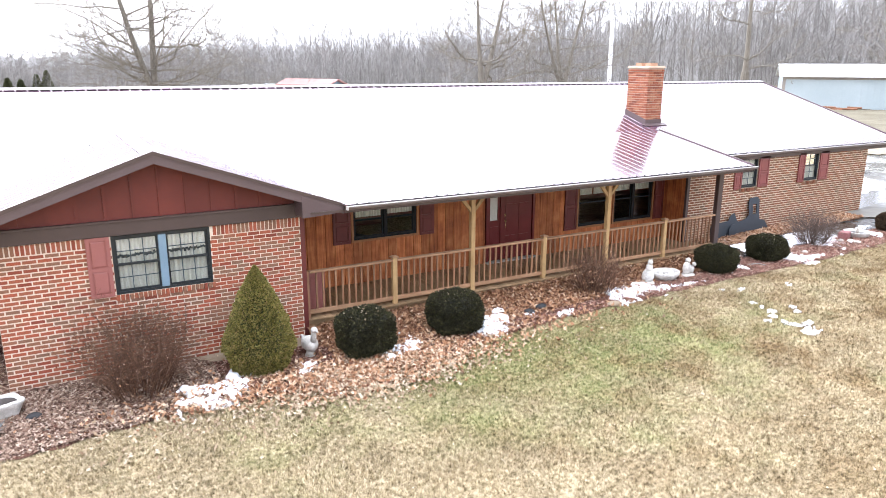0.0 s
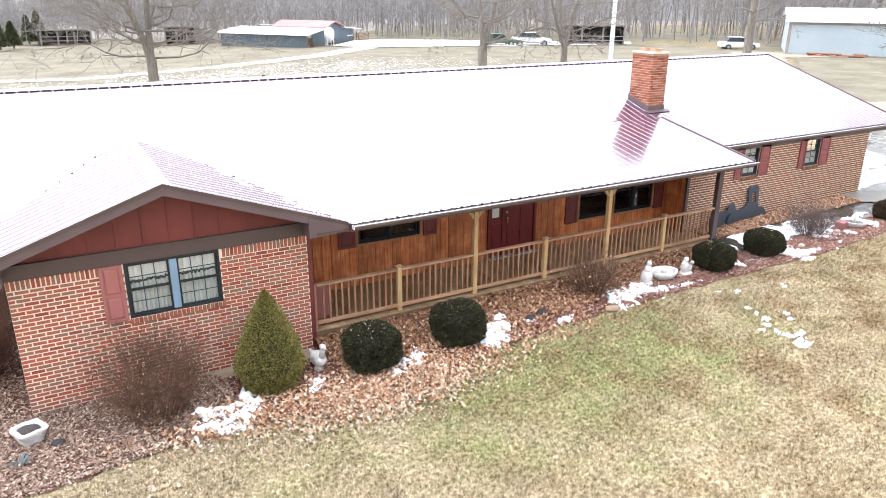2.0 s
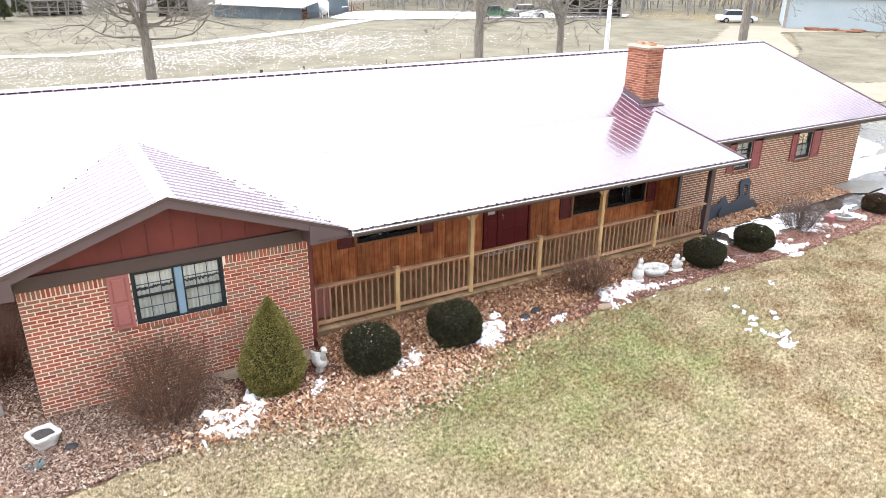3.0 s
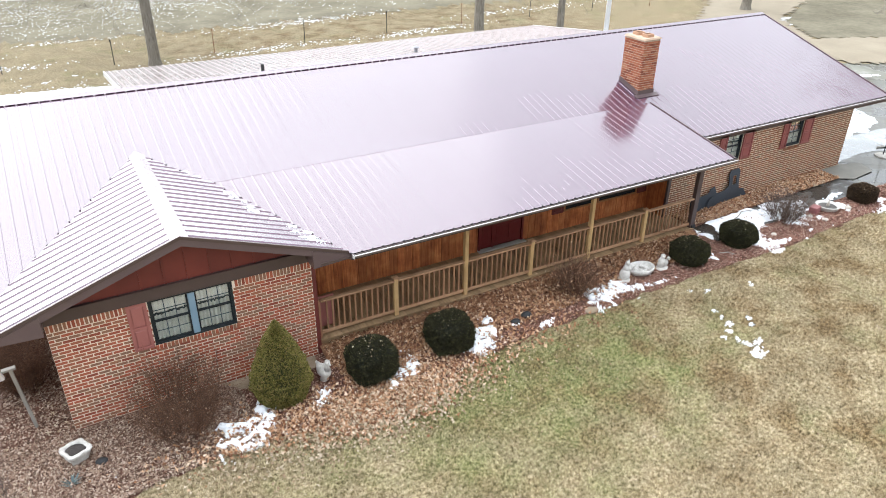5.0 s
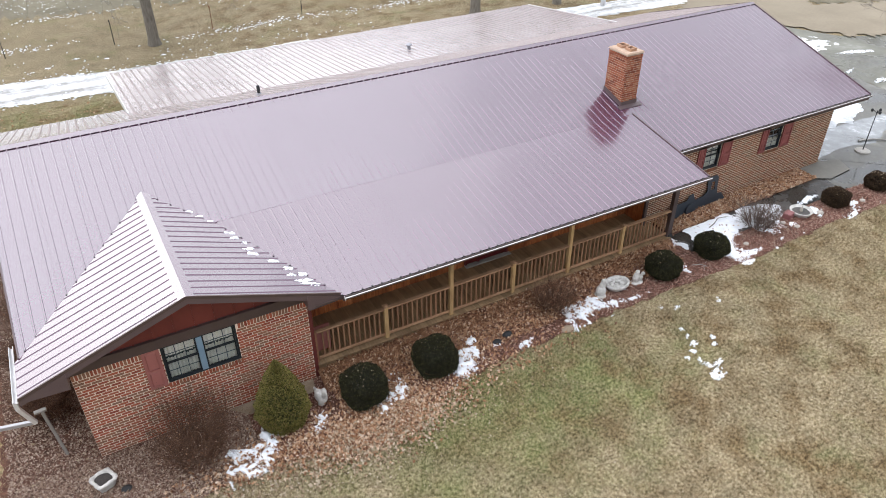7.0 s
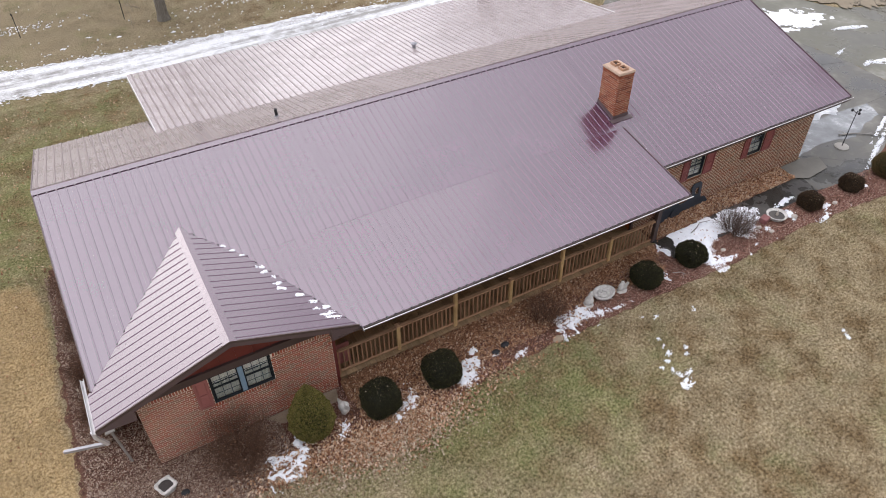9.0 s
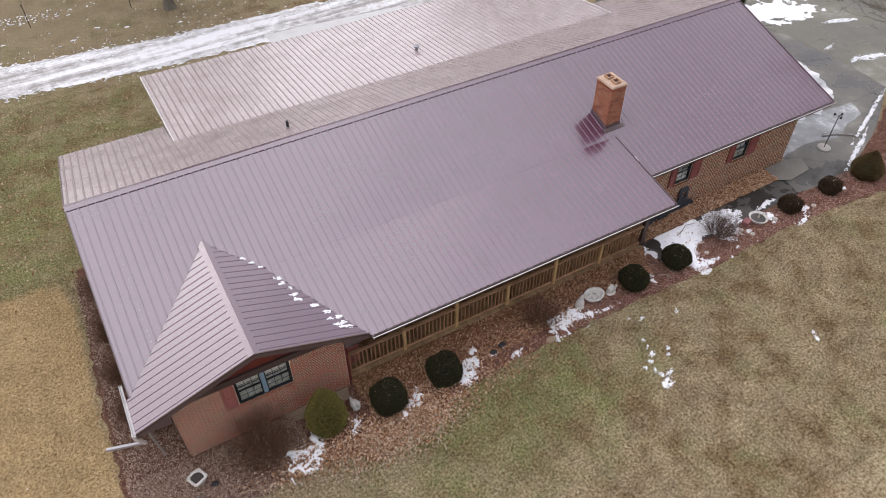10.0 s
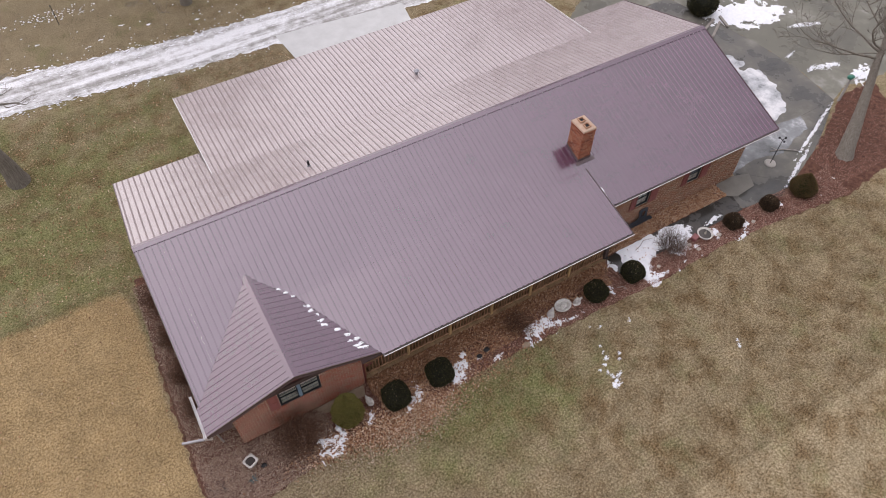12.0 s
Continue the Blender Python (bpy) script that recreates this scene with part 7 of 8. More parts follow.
def twin_tree(x, y, seed, label, leaders, limbs, r, fork, material, reach=1.0):
    """A tree that forks low into a few leaders, each with long level limbs and twigs."""
    rng = random.Random(seed)
    top = holder("bare_tree", label, "tree", (x, y, gz(x)))
    bm = bmesh.new()
    f = Vector((0, 0, fork))
    rod(bm, (0, 0, -0.1), (0, 0, 0.35), r * 1.5, r * 1.08, 12, False)
    rod(bm, (0, 0, 0.35), f, r * 1.08, r * 0.92, 12, False)
    tops = []
    for a, lean, ln in leaders:
        p, d = f, Vector((math.cos(a) * lean, math.sin(a) * lean, 1)).normalized()
        rr = r * 0.7
        for s in range(7):
            q = p + d * (ln / 7)
            rod(bm, p, q, rr, rr * 0.84, 9, False)
            tops.append((p.copy(), q.copy(), rr))
            rr *= 0.84
            p = q
            d = (d + Vector((rng.gauss(0, 0.04), rng.gauss(0, 0.04), 0.12))).normalized()
    part("trunk", bm, material, top, smooth=True)
    bm = bmesh.new()
    for k in range(limbs):
        p, q, rr = tops[int(7 * rng.random() ** 1.7) + 7 * (k % len(leaders))]
        a = rng.uniform(0, 2 * math.pi)
        d = Vector((math.cos(a), math.sin(a), rng.uniform(-0.1, 0.45))).normalized()
        limb(bm, rng, p.lerp(q, rng.random()), d, rng.uniform(3.2, 5.8) * reach, min(rr * 0.34, 0.055), 3, 5, 0.02)
    part("crown", bm, material, top, kind="stuff")
    return top


twin_tree(0.8, 27.3, 41, "large bare twin-stemmed tree beside the lane", ((3.2, 0.30, 10), (-0.3, 0.04, 11)), 48, 0.26, 3.3, M["old_bark"], 1.15)
twin_tree(17.2, 22.6, 42, "old bare broken-topped tree behind the house", ((3.0, 0.10, 5.0), (0.2, 0.45, 5.5)), 16, 0.27, 3.4, M["old_bark"])
twin_tree(22.3, 21.9, 43, "bare many-stemmed tree behind the house", ((3.1, 0.5, 6), (1.5, 0.3, 6.5), (0.0, 0.25, 6.5)), 24, 0.20, 3.0, M["old_bark"])
twin_tree(39.0, 22.6, 44, "tall pale bare tree near the white building", ((0.5, 0.05, 9),), 12, 0.30, 4.0, M["old_bark"])
bare_tree(23.45, -0.2, 6.6, 0.3, 45, "leaning bare tree in the bed by the driveway", M["old_bark"], lean=(1.5, 1.4), limbs=7, low=0.7, level=3, spread=1.6, aims=((0.66, 2.55, 0.25, 4.6), (0.7, 2.1, 0.45, 4.8), (0.72, 2.9, 0.7, 4.2), (0.8, 1.5, 0.5, 4.5)))
bare_tree(-10.0, 17.4, 9, 0.36, 46, "bare tree on the lawn behind the house", M["old_bark"], lean=(-0.25, 0.1), limbs=7, low=0.5, level=2)


def forest():
    """Leafless woods beyond the pasture: trunks and forking branches, thinned out on the low side."""
    rng = random.Random(99)
    verts, faces = [], []

    def stick(p, q, r0, r1):
        k = len(verts)
        d = (q - p).normalized()
        u = d.orthogonal().normalized()
        w = d.cross(u)
        for c, r in ((p, r0), (q, r1)):
            for j in range(3):
                verts.append(c + r * (math.cos(j * 2.0944) * u + math.sin(j * 2.0944) * w))
        for j in range(3):
            m = (j + 1) % 3
            faces.append((k + j, k + m, k + 3 + m, k + 3 + j))

    eye = Vector((-4.4, -11.2, 0))
    for k in range(1900):
        b = radians(rng.uniform(-12, 72) if k < 1250 else rng.uniform(-12, 34))
        dist = rng.uniform(112, 175) if rng.random() < 0.8 else rng.uniform(100, 120)
        bd = math.degrees(b)
        h = float(np.interp(bd, [-12, 0, 8, 18, 28, 36, 46, 60, 72], [4.6, 5.2, 7.5, 8.6, 9.6, 12.0, 16, 20, 21])) * rng.uniform(0.5, 1.25) * (0.75 + 0.25 * dist / 125)
        p = eye + Vector((math.sin(b) * dist, math.cos(b) * dist, 0))
        p.z = 0.4 + (0.05 * max(0.0, math.hypot(p.x, p.y) - 150) * (1 if p.x > 40 else 0.3))
        r = rng.uniform(0.04, 0.11) * (0.6 + h / 25)
        q = p + Vector((rng.gauss(0, 0.05) * h, rng.gauss(0, 0.05) * h, h * 0.55))
        top = q + Vector((rng.gauss(0, 0.05) * h, rng.gauss(0, 0.05) * h, h * 0.45))
        stick(p, q, r, r * 0.7)
        stick(q, top, r * 0.7, 0.02)
        for _ in range(rng.randint(16, 26)):
            t = rng.uniform(0.12, 1.0)
            s = p.lerp(q, t * 1.8) if t < 0.55 else q.lerp(top, (t - 0.55) / 0.45)
            a = rng.uniform(0, 6.28)
            ln = h * rng.uniform(0.10, 0.26) * (1.15 - 0.6 * t)
            e = s + Vector((math.cos(a) * ln, math.sin(a) * ln, ln * rng.uniform(0.4, 1.5)))
            stick(s, e, r * 0.28, 0.02)
            for _ in range(3):
                f = s.lerp(e, rng.uniform(0.3, 0.95))
                stick(f, f + Vector((rng.gauss(0, 0.45), rng.gauss(0, 0.45), rng.uniform(0.2, 0.9))) * ln * 0.55, r * 0.13 + 0.012, 0.012)
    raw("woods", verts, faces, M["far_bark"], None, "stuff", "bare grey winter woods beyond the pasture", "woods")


forest()


def far_woods():
    """The mass of bare trees behind the woods, with a ragged top; distance haze is put into its greys."""
    rng = random.Random(7)
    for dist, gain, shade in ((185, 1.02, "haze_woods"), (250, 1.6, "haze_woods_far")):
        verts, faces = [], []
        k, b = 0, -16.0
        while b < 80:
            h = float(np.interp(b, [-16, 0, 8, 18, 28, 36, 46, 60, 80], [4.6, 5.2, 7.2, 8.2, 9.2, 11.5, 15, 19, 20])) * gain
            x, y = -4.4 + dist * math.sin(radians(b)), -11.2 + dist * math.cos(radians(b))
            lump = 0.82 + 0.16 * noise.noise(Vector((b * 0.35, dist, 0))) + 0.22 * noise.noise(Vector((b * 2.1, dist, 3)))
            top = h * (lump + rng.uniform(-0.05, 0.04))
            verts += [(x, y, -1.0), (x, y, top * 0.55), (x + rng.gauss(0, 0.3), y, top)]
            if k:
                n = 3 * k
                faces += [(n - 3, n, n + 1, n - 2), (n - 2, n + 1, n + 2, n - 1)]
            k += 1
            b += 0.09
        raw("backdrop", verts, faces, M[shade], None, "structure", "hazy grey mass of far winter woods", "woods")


far_woods()


# ---------------------------------------------------------------- far buildings and things
def metal_shed():
    """Long pale steel building with a shallow white roof."""
    top = holder("steel_building", "long pale steel building with a white roof", "building")
    a, b = Vector((67.4, 39.8, 0.5)), Vector((82, 21.0, 0.5))
    u = (b - a).normalized()
    n = Vector((u.y, -u.x, 0))
    if n.y > 0:
        n = -n
    back = -n * 12
    hgt, rise = Vector((0, 0, 3.4)), Vector((0, 0, 1.3))
    bm = bmesh.new()
    prism(bm, [a, b, b + hgt, a + hgt], back * 0.02)
    prism(bm, [a, a + back, a + back + hgt, a + back * 0.5 + hgt + rise, a + hgt], u * 0.2)
    part("wall", bm, M["pale_wall"], top)
    bm = bmesh.new()
    o = -back.normalized() * 0.4
    for s, e in ((o, back * 0.5 + rise), (back - o, back * 0.5 + rise)):
        prism(bm, [a + hgt + s - u * 0.4, b + hgt + s, b + hgt + e, a + hgt + e - u * 0.4], (0, 0, 0.12))
    part("roof", bm, M["pale_roof"], top)
    bm = bmesh.new()
    L = (b - a).length
    k = 0.5
    while k < L:
        p = a + u * k
        prism(bm, [p, p + u * 0.06, p + u * 0.06 + hgt, p + hgt], n * 0.03)
        k += 0.6
    part("wall_ribs", bm, M["pale_wall"], top)
    bm = bmesh.new()
    prism(bm, [a - u * 0.02, a + u * 0.3, a + u * 0.3 + hgt, a - u * 0.02 + hgt], n * 0.06)
    prism(bm, [a + hgt - Vector((0, 0, 0.25)), b + hgt - Vector((0, 0, 0.25)), b + hgt, a + hgt], n * 0.05)
    part("trim", bm, M["weathered"], top)


metal_shed()


def barn():
    """Blue-grey horse barn: a red centre roof between two white lean-to roofs."""
    top = holder("barn", "blue-grey horse barn with a faded red and white roof", "barn")
    a = Vector((23.6, 69.8, 0.45))
    g = Vector((0.70, 0.714, 0))
    l = Vector((-0.585, 0.811, 0))
    W, L = 15.9, 12.5
    P = lambda s, t, z: a + g * s + l * t + Vector((0, 0, z * 0.63))
    bm = bmesh.new()
    prism(bm, [P(0, 0, 0), P(0, L, 0), P(0, L, 2.3), P(0, 0, 2.3)], g * 0.15)
    for s0, s1, z0, z1 in ((1.6, 5.0, 2.55, 3.0), (5.0, 6.4, 3.3, 3.75), (7.8, 10.5, 4.1, 3.3), (10.5, 14.2, 3.0, 2.5)):
        prism(bm, [P(s0, 0, 0), P(s1, 0, 0), P(s1, 0, z1), P(s0, 0, z0)], l * 0.15)
    prism(bm, [P(6.4, 0, 2.6), P(7.8, 0, 2.6), P(7.8, 0, 4.1), P(6.4, 0, 3.75)], l * 0.15)
    part("wall", bm, M["barn_blue"], top)
    bm = bmesh.new()
    for k in range(26):
        t = 0.25 + k * 0.5
        prism(bm, [P(-0.03, t, 0), P(-0.03, t + 0.08, 0), P(-0.03, t + 0.08, 2.3), P(-0.03, t, 2.3)], g * 0.03)
    part("siding_rib", bm, M["barn_blue"], top)
    bm = bmesh.new()
    prism(bm, [P(-0.6, -0.4, 2.3), P(5.0, -0.4, 3.15), P(5.0, L + 0.4, 3.15), P(-0.6, L + 0.4, 2.3)], (0, 0, 0.12))
    prism(bm, [P(10.4, -0.4, 3.15), P(W + 0.5, -0.4, 2.4), P(W + 0.5, L + 0.4, 2.4), P(10.4, L + 0.4, 3.15)], (0, 0, 0.12))
    part("lean_to_roof", bm, M["pale_roof"], top)
    bm = bmesh.new()
    prism(bm, [P(4.8, -0.4, 3.3), P(7.7, -0.4, 4.35), P(7.7, L * 0.62, 4.35), P(4.8, L * 0.62, 3.3)], (0, 0, 0.12))
    prism(bm, [P(7.7, -0.4, 4.35), P(10.6, -0.4, 3.3), P(10.6, L * 0.62, 3.3), P(7.7, L * 0.62, 4.35)], (0, 0, 0.12))
    part("centre_roof", bm, M["barn_red"], top)
    # Dark sheets set back in the openings stand for shade in the stalls.
    bm = bmesh.new()
    for s0, s1, z in ((0.1, 1.6, 2.3), (6.4, 7.8, 2.6), (14.2, 15.4, 2.3)):
        prism(bm, [P(s0, 1.5, 0), P(s1, 1.5, 0), P(s1, 1.5, z), P(s0, 1.5, z)], l * 0.1)
    part("stall_dark", bm, M["shade"], top)
    for s0, s1 in ((0.1, 1.6), (6.4, 7.8), (14.2, 15.4), (16.0, 20.0)):
        bm = bmesh.new()
        for k in range(5):
            z = 0.25 + k * 0.3
            rod(bm, P(s0, -0.05, z), P(s1, -0.05, z), 0.035, 0.035, 4)
        rod(bm, P(s0, -0.05, 0), P(s0, -0.05, 1.6), 0.05, 0.05, 4)
        rod(bm, P(s1, -0.05, 0), P(s1, -0.05, 1.6), 0.05, 0.05, 4)
        part("pipe_gate", bm, M["rust"], top)
    bm = bmesh.new()
    for s in (5.2, 14.3):
        prism(bm, [P(s, -0.1, 0), P(s + 0.12, -0.1, 0), P(s + 0.12, -0.1, 2.6), P(s, -0.1, 2.6)], l * 0.1)
    prism(bm, [P(12.0, -0.1, 1.3), P(13.9, -0.1, 1.3), P(13.9, -0.1, 1.5), P(12.0, -0.1, 1.5)], l * 0.06)
    part("white_trim", bm, M["pale_roof"], top)
    silo = holder("feed_bin", "pale galvanised feed bin beside the barn", "feed bin", P(3.9, -1.2, 0))
    bm = bmesh.new()
    lathe(bm, [(0.2, 0.5), (0.6, 1.1), (0.6, 1.9), (0.2, 2.3)], 16)
    part("hopper", bm, M["pale_roof"], silo, smooth=True)
    for k in range(4):
        bm = bmesh.new()
        c, s = math.cos(0.8 + k * 1.57) * 0.55, math.sin(0.8 + k * 1.57) * 0.55
        rod(bm, (c, s, 0), (c, s, 1.6), 0.05, 0.05, 5)
        part("leg", bm, M["pale_roof"], silo)


barn()


def open_shed(x, y, w, d, h, rz, label, roof_m):
    """A small open-fronted field shed."""
    top = holder("field_shed", label, "shed", (x, y, gz(x)), "field sheds")
    top.rotation_euler = (0, 0, radians(rz))
    bm = bmesh.new()
    box(bm, -w / 2, w / 2, d, d + 0.12, 0, h)
    box(bm, -w / 2, -w / 2 + 0.12, 0, d, 0, h)
    box(bm, w / 2 - 0.12, w / 2, 0, d, 0, h)
    # Walls take the dark tone, so the open front looks shaded inside.
    part("wall", bm, M["shade"], top)
    for k in range(4):
        px = -w / 2 + 0.1 + (w - 0.2) * k / 3
        part("post", bbox(px - 0.09, px + 0.09, -0.09, 0.09, 0, h), M["weathered"], top)
    for z in (0.5, 1.0):
        part("rail", bbox(-w / 2, w / 2, -0.12, -0.06, z, z + 0.1), M["weathered"], top)
    bm = bmesh.new()
    prism(bm, [(-w / 2 - 0.3, -0.5, h + 0.25), (w / 2 + 0.3, -0.5, h + 0.25), (w / 2 + 0.3, d + 0.3, h), (-w / 2 - 0.3, d + 0.3, h)], (0, 0, 0.1))
    part("roof", bm, roof_m, top)
    return top


open_shed(12.6, 85, 4.0, 3.5, 1.9, -14, "small weathered open shed in the pasture", M["weathered"])
open_shed(0.2, 94.8, 6.0, 4.0, 1.6, 4, "long dark open shed at the far side of the pasture", M["weathered"])
open_shed(58.0, 60.5, 8.0, 4.0, 2.1, -36, "low open shed with a flat roof behind the house", M["weathered"])
bm = bmesh.new()
box(bm, -2.2, 2.2, 0, 0.2, 0, 1.7)
sc = thing("pale_wall", bm, M["weathered"], "pale board wall beside the open shed", "wall")
sc.matrix_world = pose(16.4, 84.6, 0.4, 0, 0, -14)


def cedar(x, y, h, w, seed):
    top = holder("cedar", "dark green cedar tree at the edge of the pasture", "tree", (x, y, 0.2), "cedars by the pasture")
    rng = np.random.default_rng(seed)
    n = 2600
    t = rng.uniform(0, 1, n)
    a = rng.uniform(0, 2 * np.pi, n)
    r = (1 - t) ** 0.7 * w / 2 * rng.uniform(0.5, 1.05, n)
    pts = np.stack([r * np.cos(a), r * np.sin(a), 0.3 + t * (h - 0.3)], 1)
    v, f = leaf_cloud(rng, pts, np.stack([np.cos(a), np.sin(a), np.full(n, 0.8)], 1), 0.2)
    raw("crown", v.tolist(), f.tolist(), M["cedar_tree"], top, "stuff")
    bm = bmesh.new()
    rod(bm, (0, 0, 0), (0, 0, h * 0.9), 0.12, 0.02, 6)
    part("trunk", bm, M["bark"], top)


for k, (x, y, h, w) in enumerate(((-7.0, 86, 3.1, 1.8), (-5.7, 88, 2.9, 1.8), (-4.0, 96, 3.4, 1.7), (-2.8, 96, 3.9, 2.0))):
    cedar(x, y, h, w, 50 + k)
bm = bmesh.new()
rod(bm, (0, 0, -0.2), (0, 0, 6.9), 0.15, 0.11, 10)
up = thing("utility_pole", bm, M["pale_roof"], "pale straight utility pole behind the house", "pole", smooth=True)
up.location = (24.2, 20.1, 0.5)


def car(x, y, rz, label, paint, s=1.0):
    top = holder("car", label, "car", (x, y, 0.5), "parked vehicles")
    top.rotation_euler = (0, 0, radians(rz))
    bm = bmesh.new()
    prism(bm, [(-2.2, -0.85, 0.35), (2.2, -0.85, 0.35), (2.25, -0.85, 0.75), (1.2, -0.85, 0.92), (-2.1, -0.85, 0.95), (-2.25, -0.85, 0.7)], (0, 1.7, 0))
    bmesh.ops.bevel(bm, geom=bm.edges[:], offset=0.06, segments=2, affect="EDGES")
    part("body", bm, paint, top)
    bm = bmesh.new()
    prism(bm, [(-1.6, -0.75, 0.93), (1.0, -0.75, 0.93), (0.4, -0.7, 1.42), (-1.2, -0.7, 1.42)], (0, 1.45, 0))
    part("cabin", bm, M["dark_frame"], top, "dark glazed cabin")
    part("roof", bbox(-1.2, 0.4, -0.7, 0.75, 1.425, 1.47, 0.02), paint, top)
    for wx in (-1.35, 1.4):
        for wy in (-0.88, 0.7):
            bm = bmesh.new()
            rod(bm, (wx, wy, 0.33), (wx, wy + 0.2, 0.33), 0.33, 0.33, 16)
            w = part("wheel", bm, M["tyre"], top)
            bm = bmesh.new()
            rod(bm, (wx, wy - 0.01, 0.33), (wx, wy + 0.21, 0.33), 0.18, 0.18, 12)
            part("rim", bm, M["grey_metal"], w)
    top.scale = (s, s, s)
    return top


car(69.0, 47.2, -35, "white parked car beyond the house", M["car_white"])
car(50.4, 63.1, -30, "white parked pickup by the shed", M["car_white"], 1.1)
car(46.5, 64.6, -20, "dark green farm vehicle near the shed", M["green_paint"])
lp = holder("log_pile", "low pile of rusty scrap and logs before the white building", "pile")
rng = random.Random(3)
for k in range(16):
    x = rng.uniform(-2.2, 2.2)
    bm = bmesh.new()
    rod(bm, (x - rng.uniform(0.4, 0.9), rng.uniform(-0.4, 0.4), 0.12 + 0.12 * (k % 3)), (x + rng.uniform(0.4, 0.9), rng.uniform(-0.4, 0.4), 0.1 + 0.12 * (k % 3)), 0.11, 0.09, 7)
    part("log", bm, M["rust"], lp)
lp.matrix_world = pose(68.5, 34.5, 0.5, 0, 0, -55)
# fence along the lane
for k in range(14):
    x = -26 + k * 5.0
    bm = bmesh.new()
    rod(bm, (0, 0, -0.1), (0.02, 0, 1.25), 0.022, 0.02, 5)
    box(bm, -0.03, 0.03, -0.01, 0.01, 1.15, 1.25)
    fp = thing("fence_post", bm, M["black"] if k % 3 else M["rust"], "thin dark steel fence post at the pasture edge", "fence post", "pasture fence posts")
    fp.location = (x, 28.4 - 0.05 * x, gz(x))


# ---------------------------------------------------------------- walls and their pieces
# Added dark slab and sheet keep the hollow inside unlit behind the windows.
part("inside_slab", bbox(-5.1, 17.9, 2.6, 11.9, 0, 0.1), M["inside"], house)
part("dark_backing", bbox(10.4, 17.9, 2.3, 2.4, 0.2, 2.55), M["inside"], house, "added dark sheet behind the wing windows")
# side and back walls
brick_wall(house, (-0.655, 0.58, gz(0) - 0.05), (0, 1, 0), (1, 0, 0), 1.71, 2.45, [], M["brick"], M["mortar"], name="wall", label="red-brown brick side wall of the gable wing", rowlock_sills=False)
brick_wall(house, (-5.325, 11.9, -0.05), (0, -1, 0), (-1, 0, 0), 11.32, 2.45, [], M["brick"], M["mortar"], name="wall", label="red-brown brick end wall", rowlock_sills=False)
brick_wall(house, (18.145, 1.53, 0.3), (0, 1, 0), (1, 0, 0), 10.36, 2.25, [], M["wing_brick"], M["dark_mortar"], name="wall", label="brown brick end wall of the wing", rowlock_sills=False)
part("wall", bbox(-5.33, 18.15, 11.85, 12.0, 0, 2.6), M["grime_brick"], house, "brick back wall")
part("wall", bbox(-2.2, -2.05, 12.0, 15.9, 0, 2.7), M["weathered"], house, "pale boarded wall of the rear addition")
part("wall", bbox(-2.2, 15.9, 15.8, 15.9, 0, 2.6), M["weathered"], house, "pale boarded wall of the rear addition")
part("wall", bbox(15.8, 15.95, 12.0, 15.8, 0, 2.7), M["weathered"], house, "pale boarded wall of the rear addition")
for x, x2 in ((XL + 0.75, XL + 0.85), (18.05, 18.13)):
    bm = bmesh.new()
    prism(bm, [(x, 1.6, 2.4), (x, RY, RZ - 0.06), (x, 11.9, 2.4)], (x2 - x, 0, 0))
    part("gable_end", bm, M["red_board"], house)
brick_wall(house, (10.20, 1.49, 0.20), (1, 0, 0), (0, -1, 0), 7.95, 2.34, [(12.25 - 10.20, 12.95 - 10.20, 1.62 - 0.20, 2.3), (15.0 - 10.20, 15.7 - 10.20, 1.62 - 0.20, 2.3)], M["wing_brick"], M["dark_mortar"], None, 0.1, name="wall", label="brown brick front wall of the wing")
brick_wall(house, (-5.33, 0.54, -0.04), (1, 0, 0), (0, -1, 0), 4.68, 2.335, [(FW[0] + 5.33, FW[1] + 5.33, FW[2] + 0.04, 2.33)], M["brick"], M["mortar"], lambda a, z: a > 2.9 and z > 0.2, 0.14, name="wall", label="red-brown brick front wall with pale mortar joints")
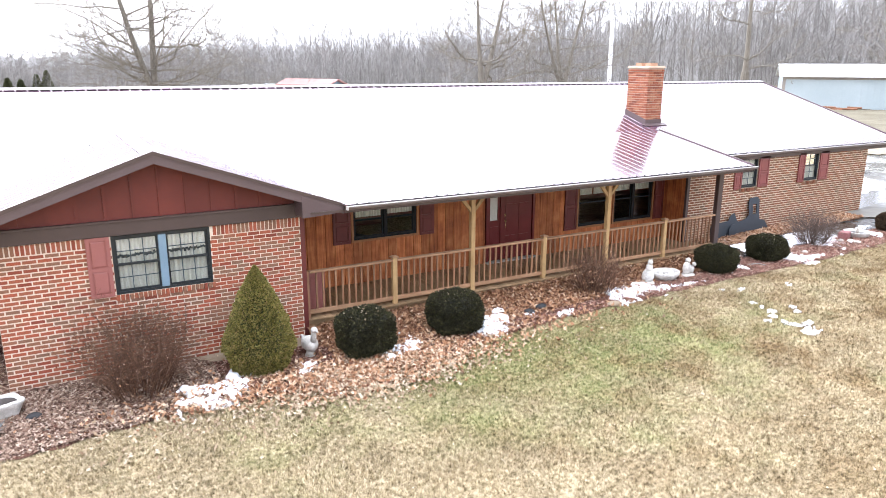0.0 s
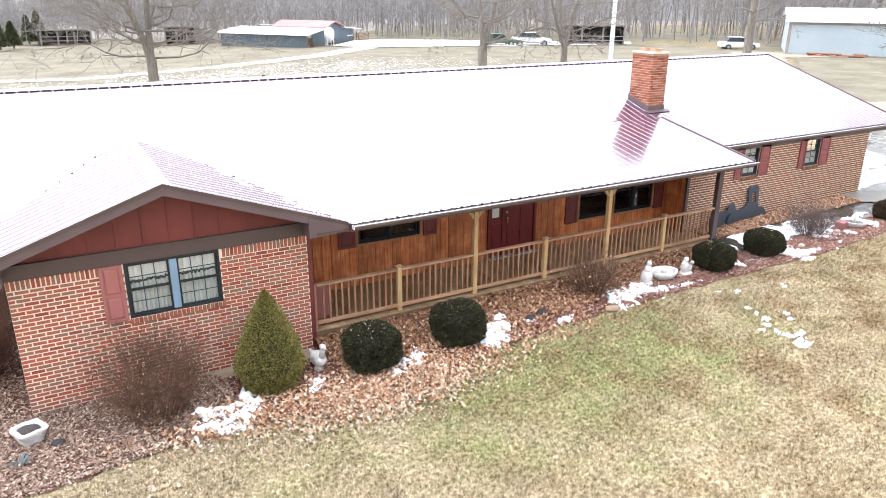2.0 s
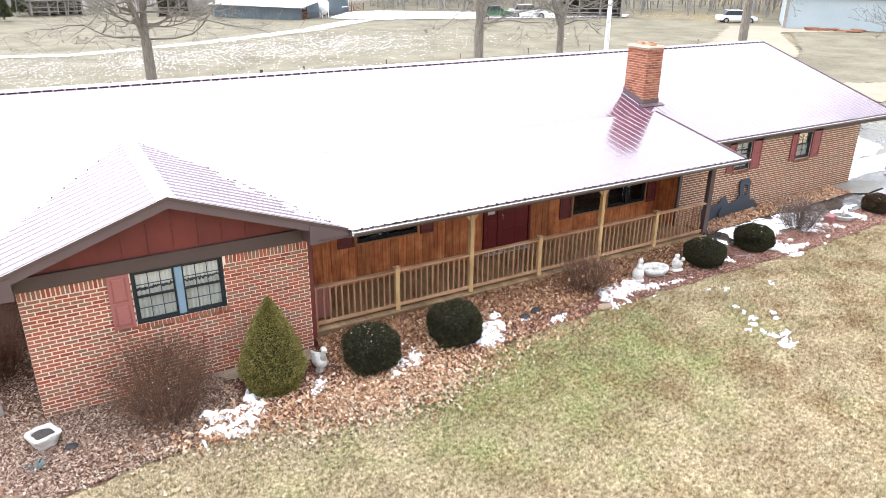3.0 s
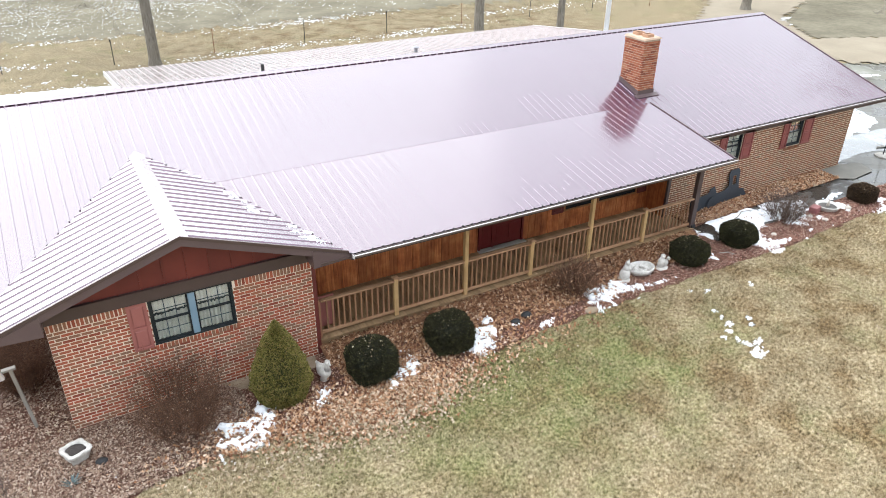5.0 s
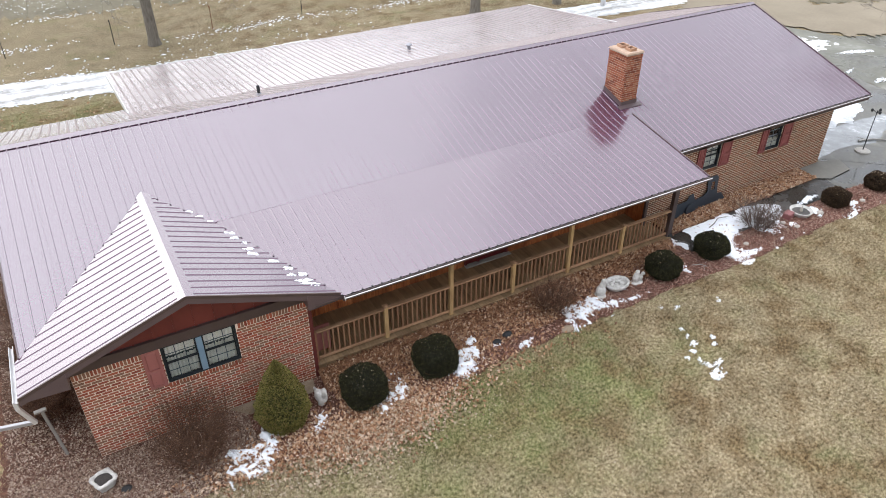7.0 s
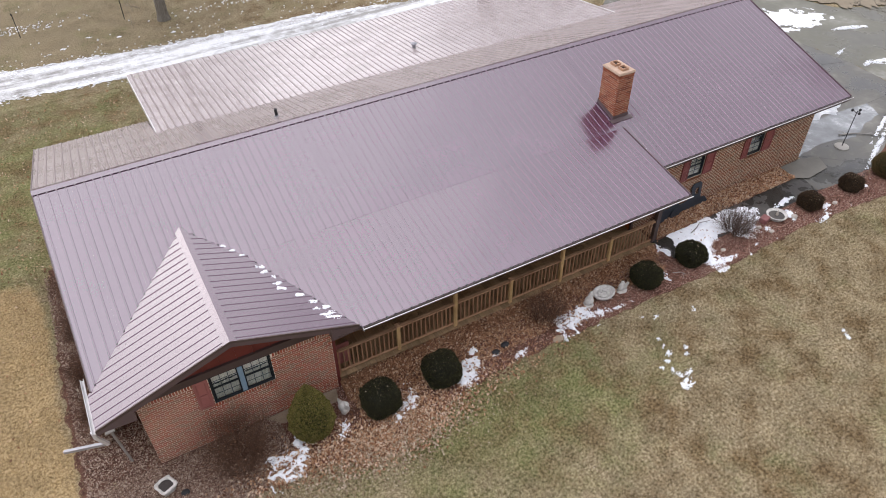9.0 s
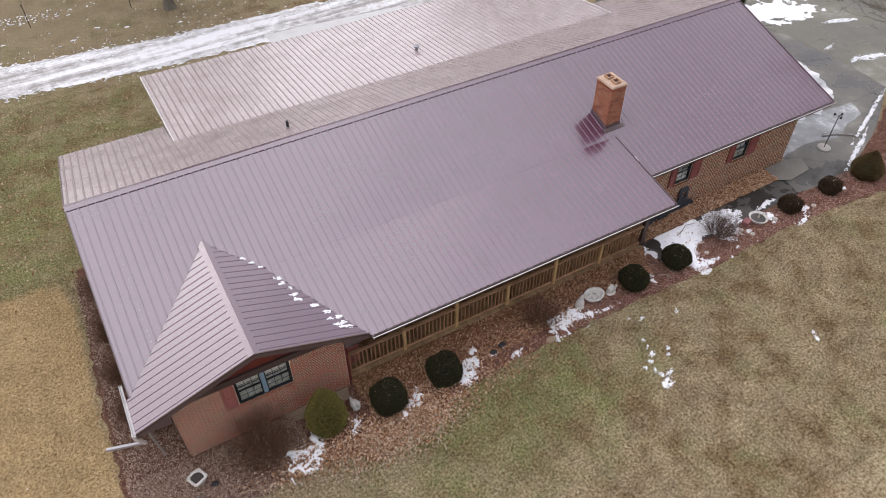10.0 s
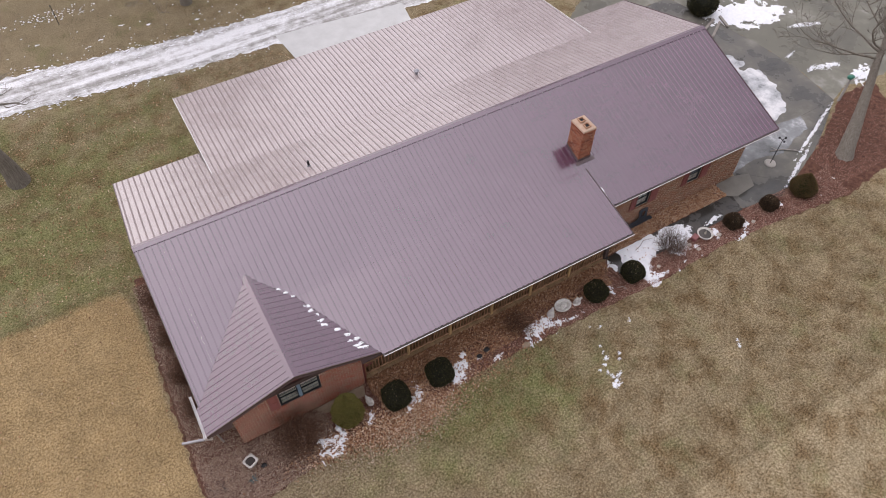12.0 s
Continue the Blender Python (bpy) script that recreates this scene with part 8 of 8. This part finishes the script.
# chimney bricks
for o, u, n, ln in (((CX0, CY0, 3.2), (1, 0, 0), (0, -1, 0), CX1 - CX0), ((CX0, CY1, 3.2), (0, -1, 0), (-1, 0, 0), CY1 - CY0), ((CX1, CY0, 3.2), (0, 1, 0), (1, 0, 0), CY1 - CY0), ((CX1, CY1, 3.2), (-1, 0, 0), (0, 1, 0), CX1 - CX0)):
    o, u, n = Vector(o), Vector(u), Vector(n)
    rot = Matrix((u, Vector((0, 0, 1)), n)).transposed().to_4x4()
    rng = random.Random(int(o.x * 10 + o.y * 100 + n.x))
    cache = {}
    for r in range(25):
        z = r * COURSE
        if o.z + z + COURSE > CT:
            break
        c = -(r % 2) * BL / 2
        while c < ln - 0.02:
            a, b = max(0, c), min(ln, c + BL - 0.0095)
            c += BL
            low = main_z(0, (o + u * (a + b) / 2).y)
            if o.z + z < low - 0.1 or b - a < 0.02:
                continue
            key = round(b - a, 3)
            if key not in cache:
                cache[key] = brick_mesh("brick", b - a, BH, 0.03, M["chimney_brick"])
            ob = new("brick", cache[key])
            ob.parent = chimney
            ob.matrix_basis = Matrix.Translation(o + u * a + Vector((0, 0, z)) + n * (rng.uniform(-0.002, 0.004) + (0.014 if o.z + z > CT - 0.22 and r % 2 else 0))) @ rot

# cedar siding of the porch wall, board by board, round its openings
OPEN = [(1.015, 2.605, 1.245, 2.165), (7.125, 8.245, 0.885, 2.165), (8.315, 9.765, 0.885, 2.165), (4.38, 5.82, 0.0, 2.42)]
siding = part("wall", bbox(-0.6, 0.95, PW + 0.06, PW + 0.12, 0.2, 2.45), M["siding"], house, "stained cedar porch wall of upright boards")
for a, b in ((2.65, 4.3), (5.9, 7.1), (9.8, 10.2)):
    part("sheathing", bbox(a, b, PW + 0.06, PW + 0.12, 0.2, 2.45), M["siding"], siding)
x = -0.58
rng = random.Random(12)
while x < 10.15:
    w = 0.205
    x0, x1 = x, min(x + w - 0.006, 10.15)
    segs = []
    bounds = sorted({x0, x1, *[e for o in OPEN for e in o[:2] if x0 < e < x1]})
    for a, b in zip(bounds, bounds[1:]):
        zs = [(DZ - 0.1, 2.44)]
        for o in OPEN:
            if o[0] <= a + 1e-6 and o[1] >= b - 1e-6:
                zs = [(DZ - 0.1, o[2]), (o[3], 2.44)]
        segs += [(a, b, *z) for z in zs if z[1] - z[0] > 0.03 and b - a > 0.01]
    dy = rng.uniform(0, 0.004)
    for a, b, c, d in segs:
        part("siding_board", bbox(a, b, PW + 0.012 - dy, PW + 0.05, c, d, 0.005), M["siding"], siding)
    x += w
y = 1.53
while y < PW:
    part("siding_board", bbox(10.16, 10.2, y, min(y + 0.199, PW + 0.03), DZ - 0.1, 2.44), M["siding"], siding)
    y += 0.205
part("corner_board", bbox(10.13, 10.22, 1.455, 1.525, DZ - 0.1, 2.46), M["brown_trim"], house)
# deck boards
DB = finish("deck_board", bbox(0, 0.134, 0.57, PW + 0.02, DZ - 0.03, DZ, 0.004), M["deck"])
x = -0.62
deck = part("joist", bbox(-0.6, 10.4, 1.3, 1.36, DZ - 0.17, DZ - 0.032), M["weathered"], porch)
while x < 10.33:
    ob = new("deck_board", DB)
    ob.parent = porch
    ob.location = (x, 0, random.uniform(-0.002, 0.002))
    x += 0.14
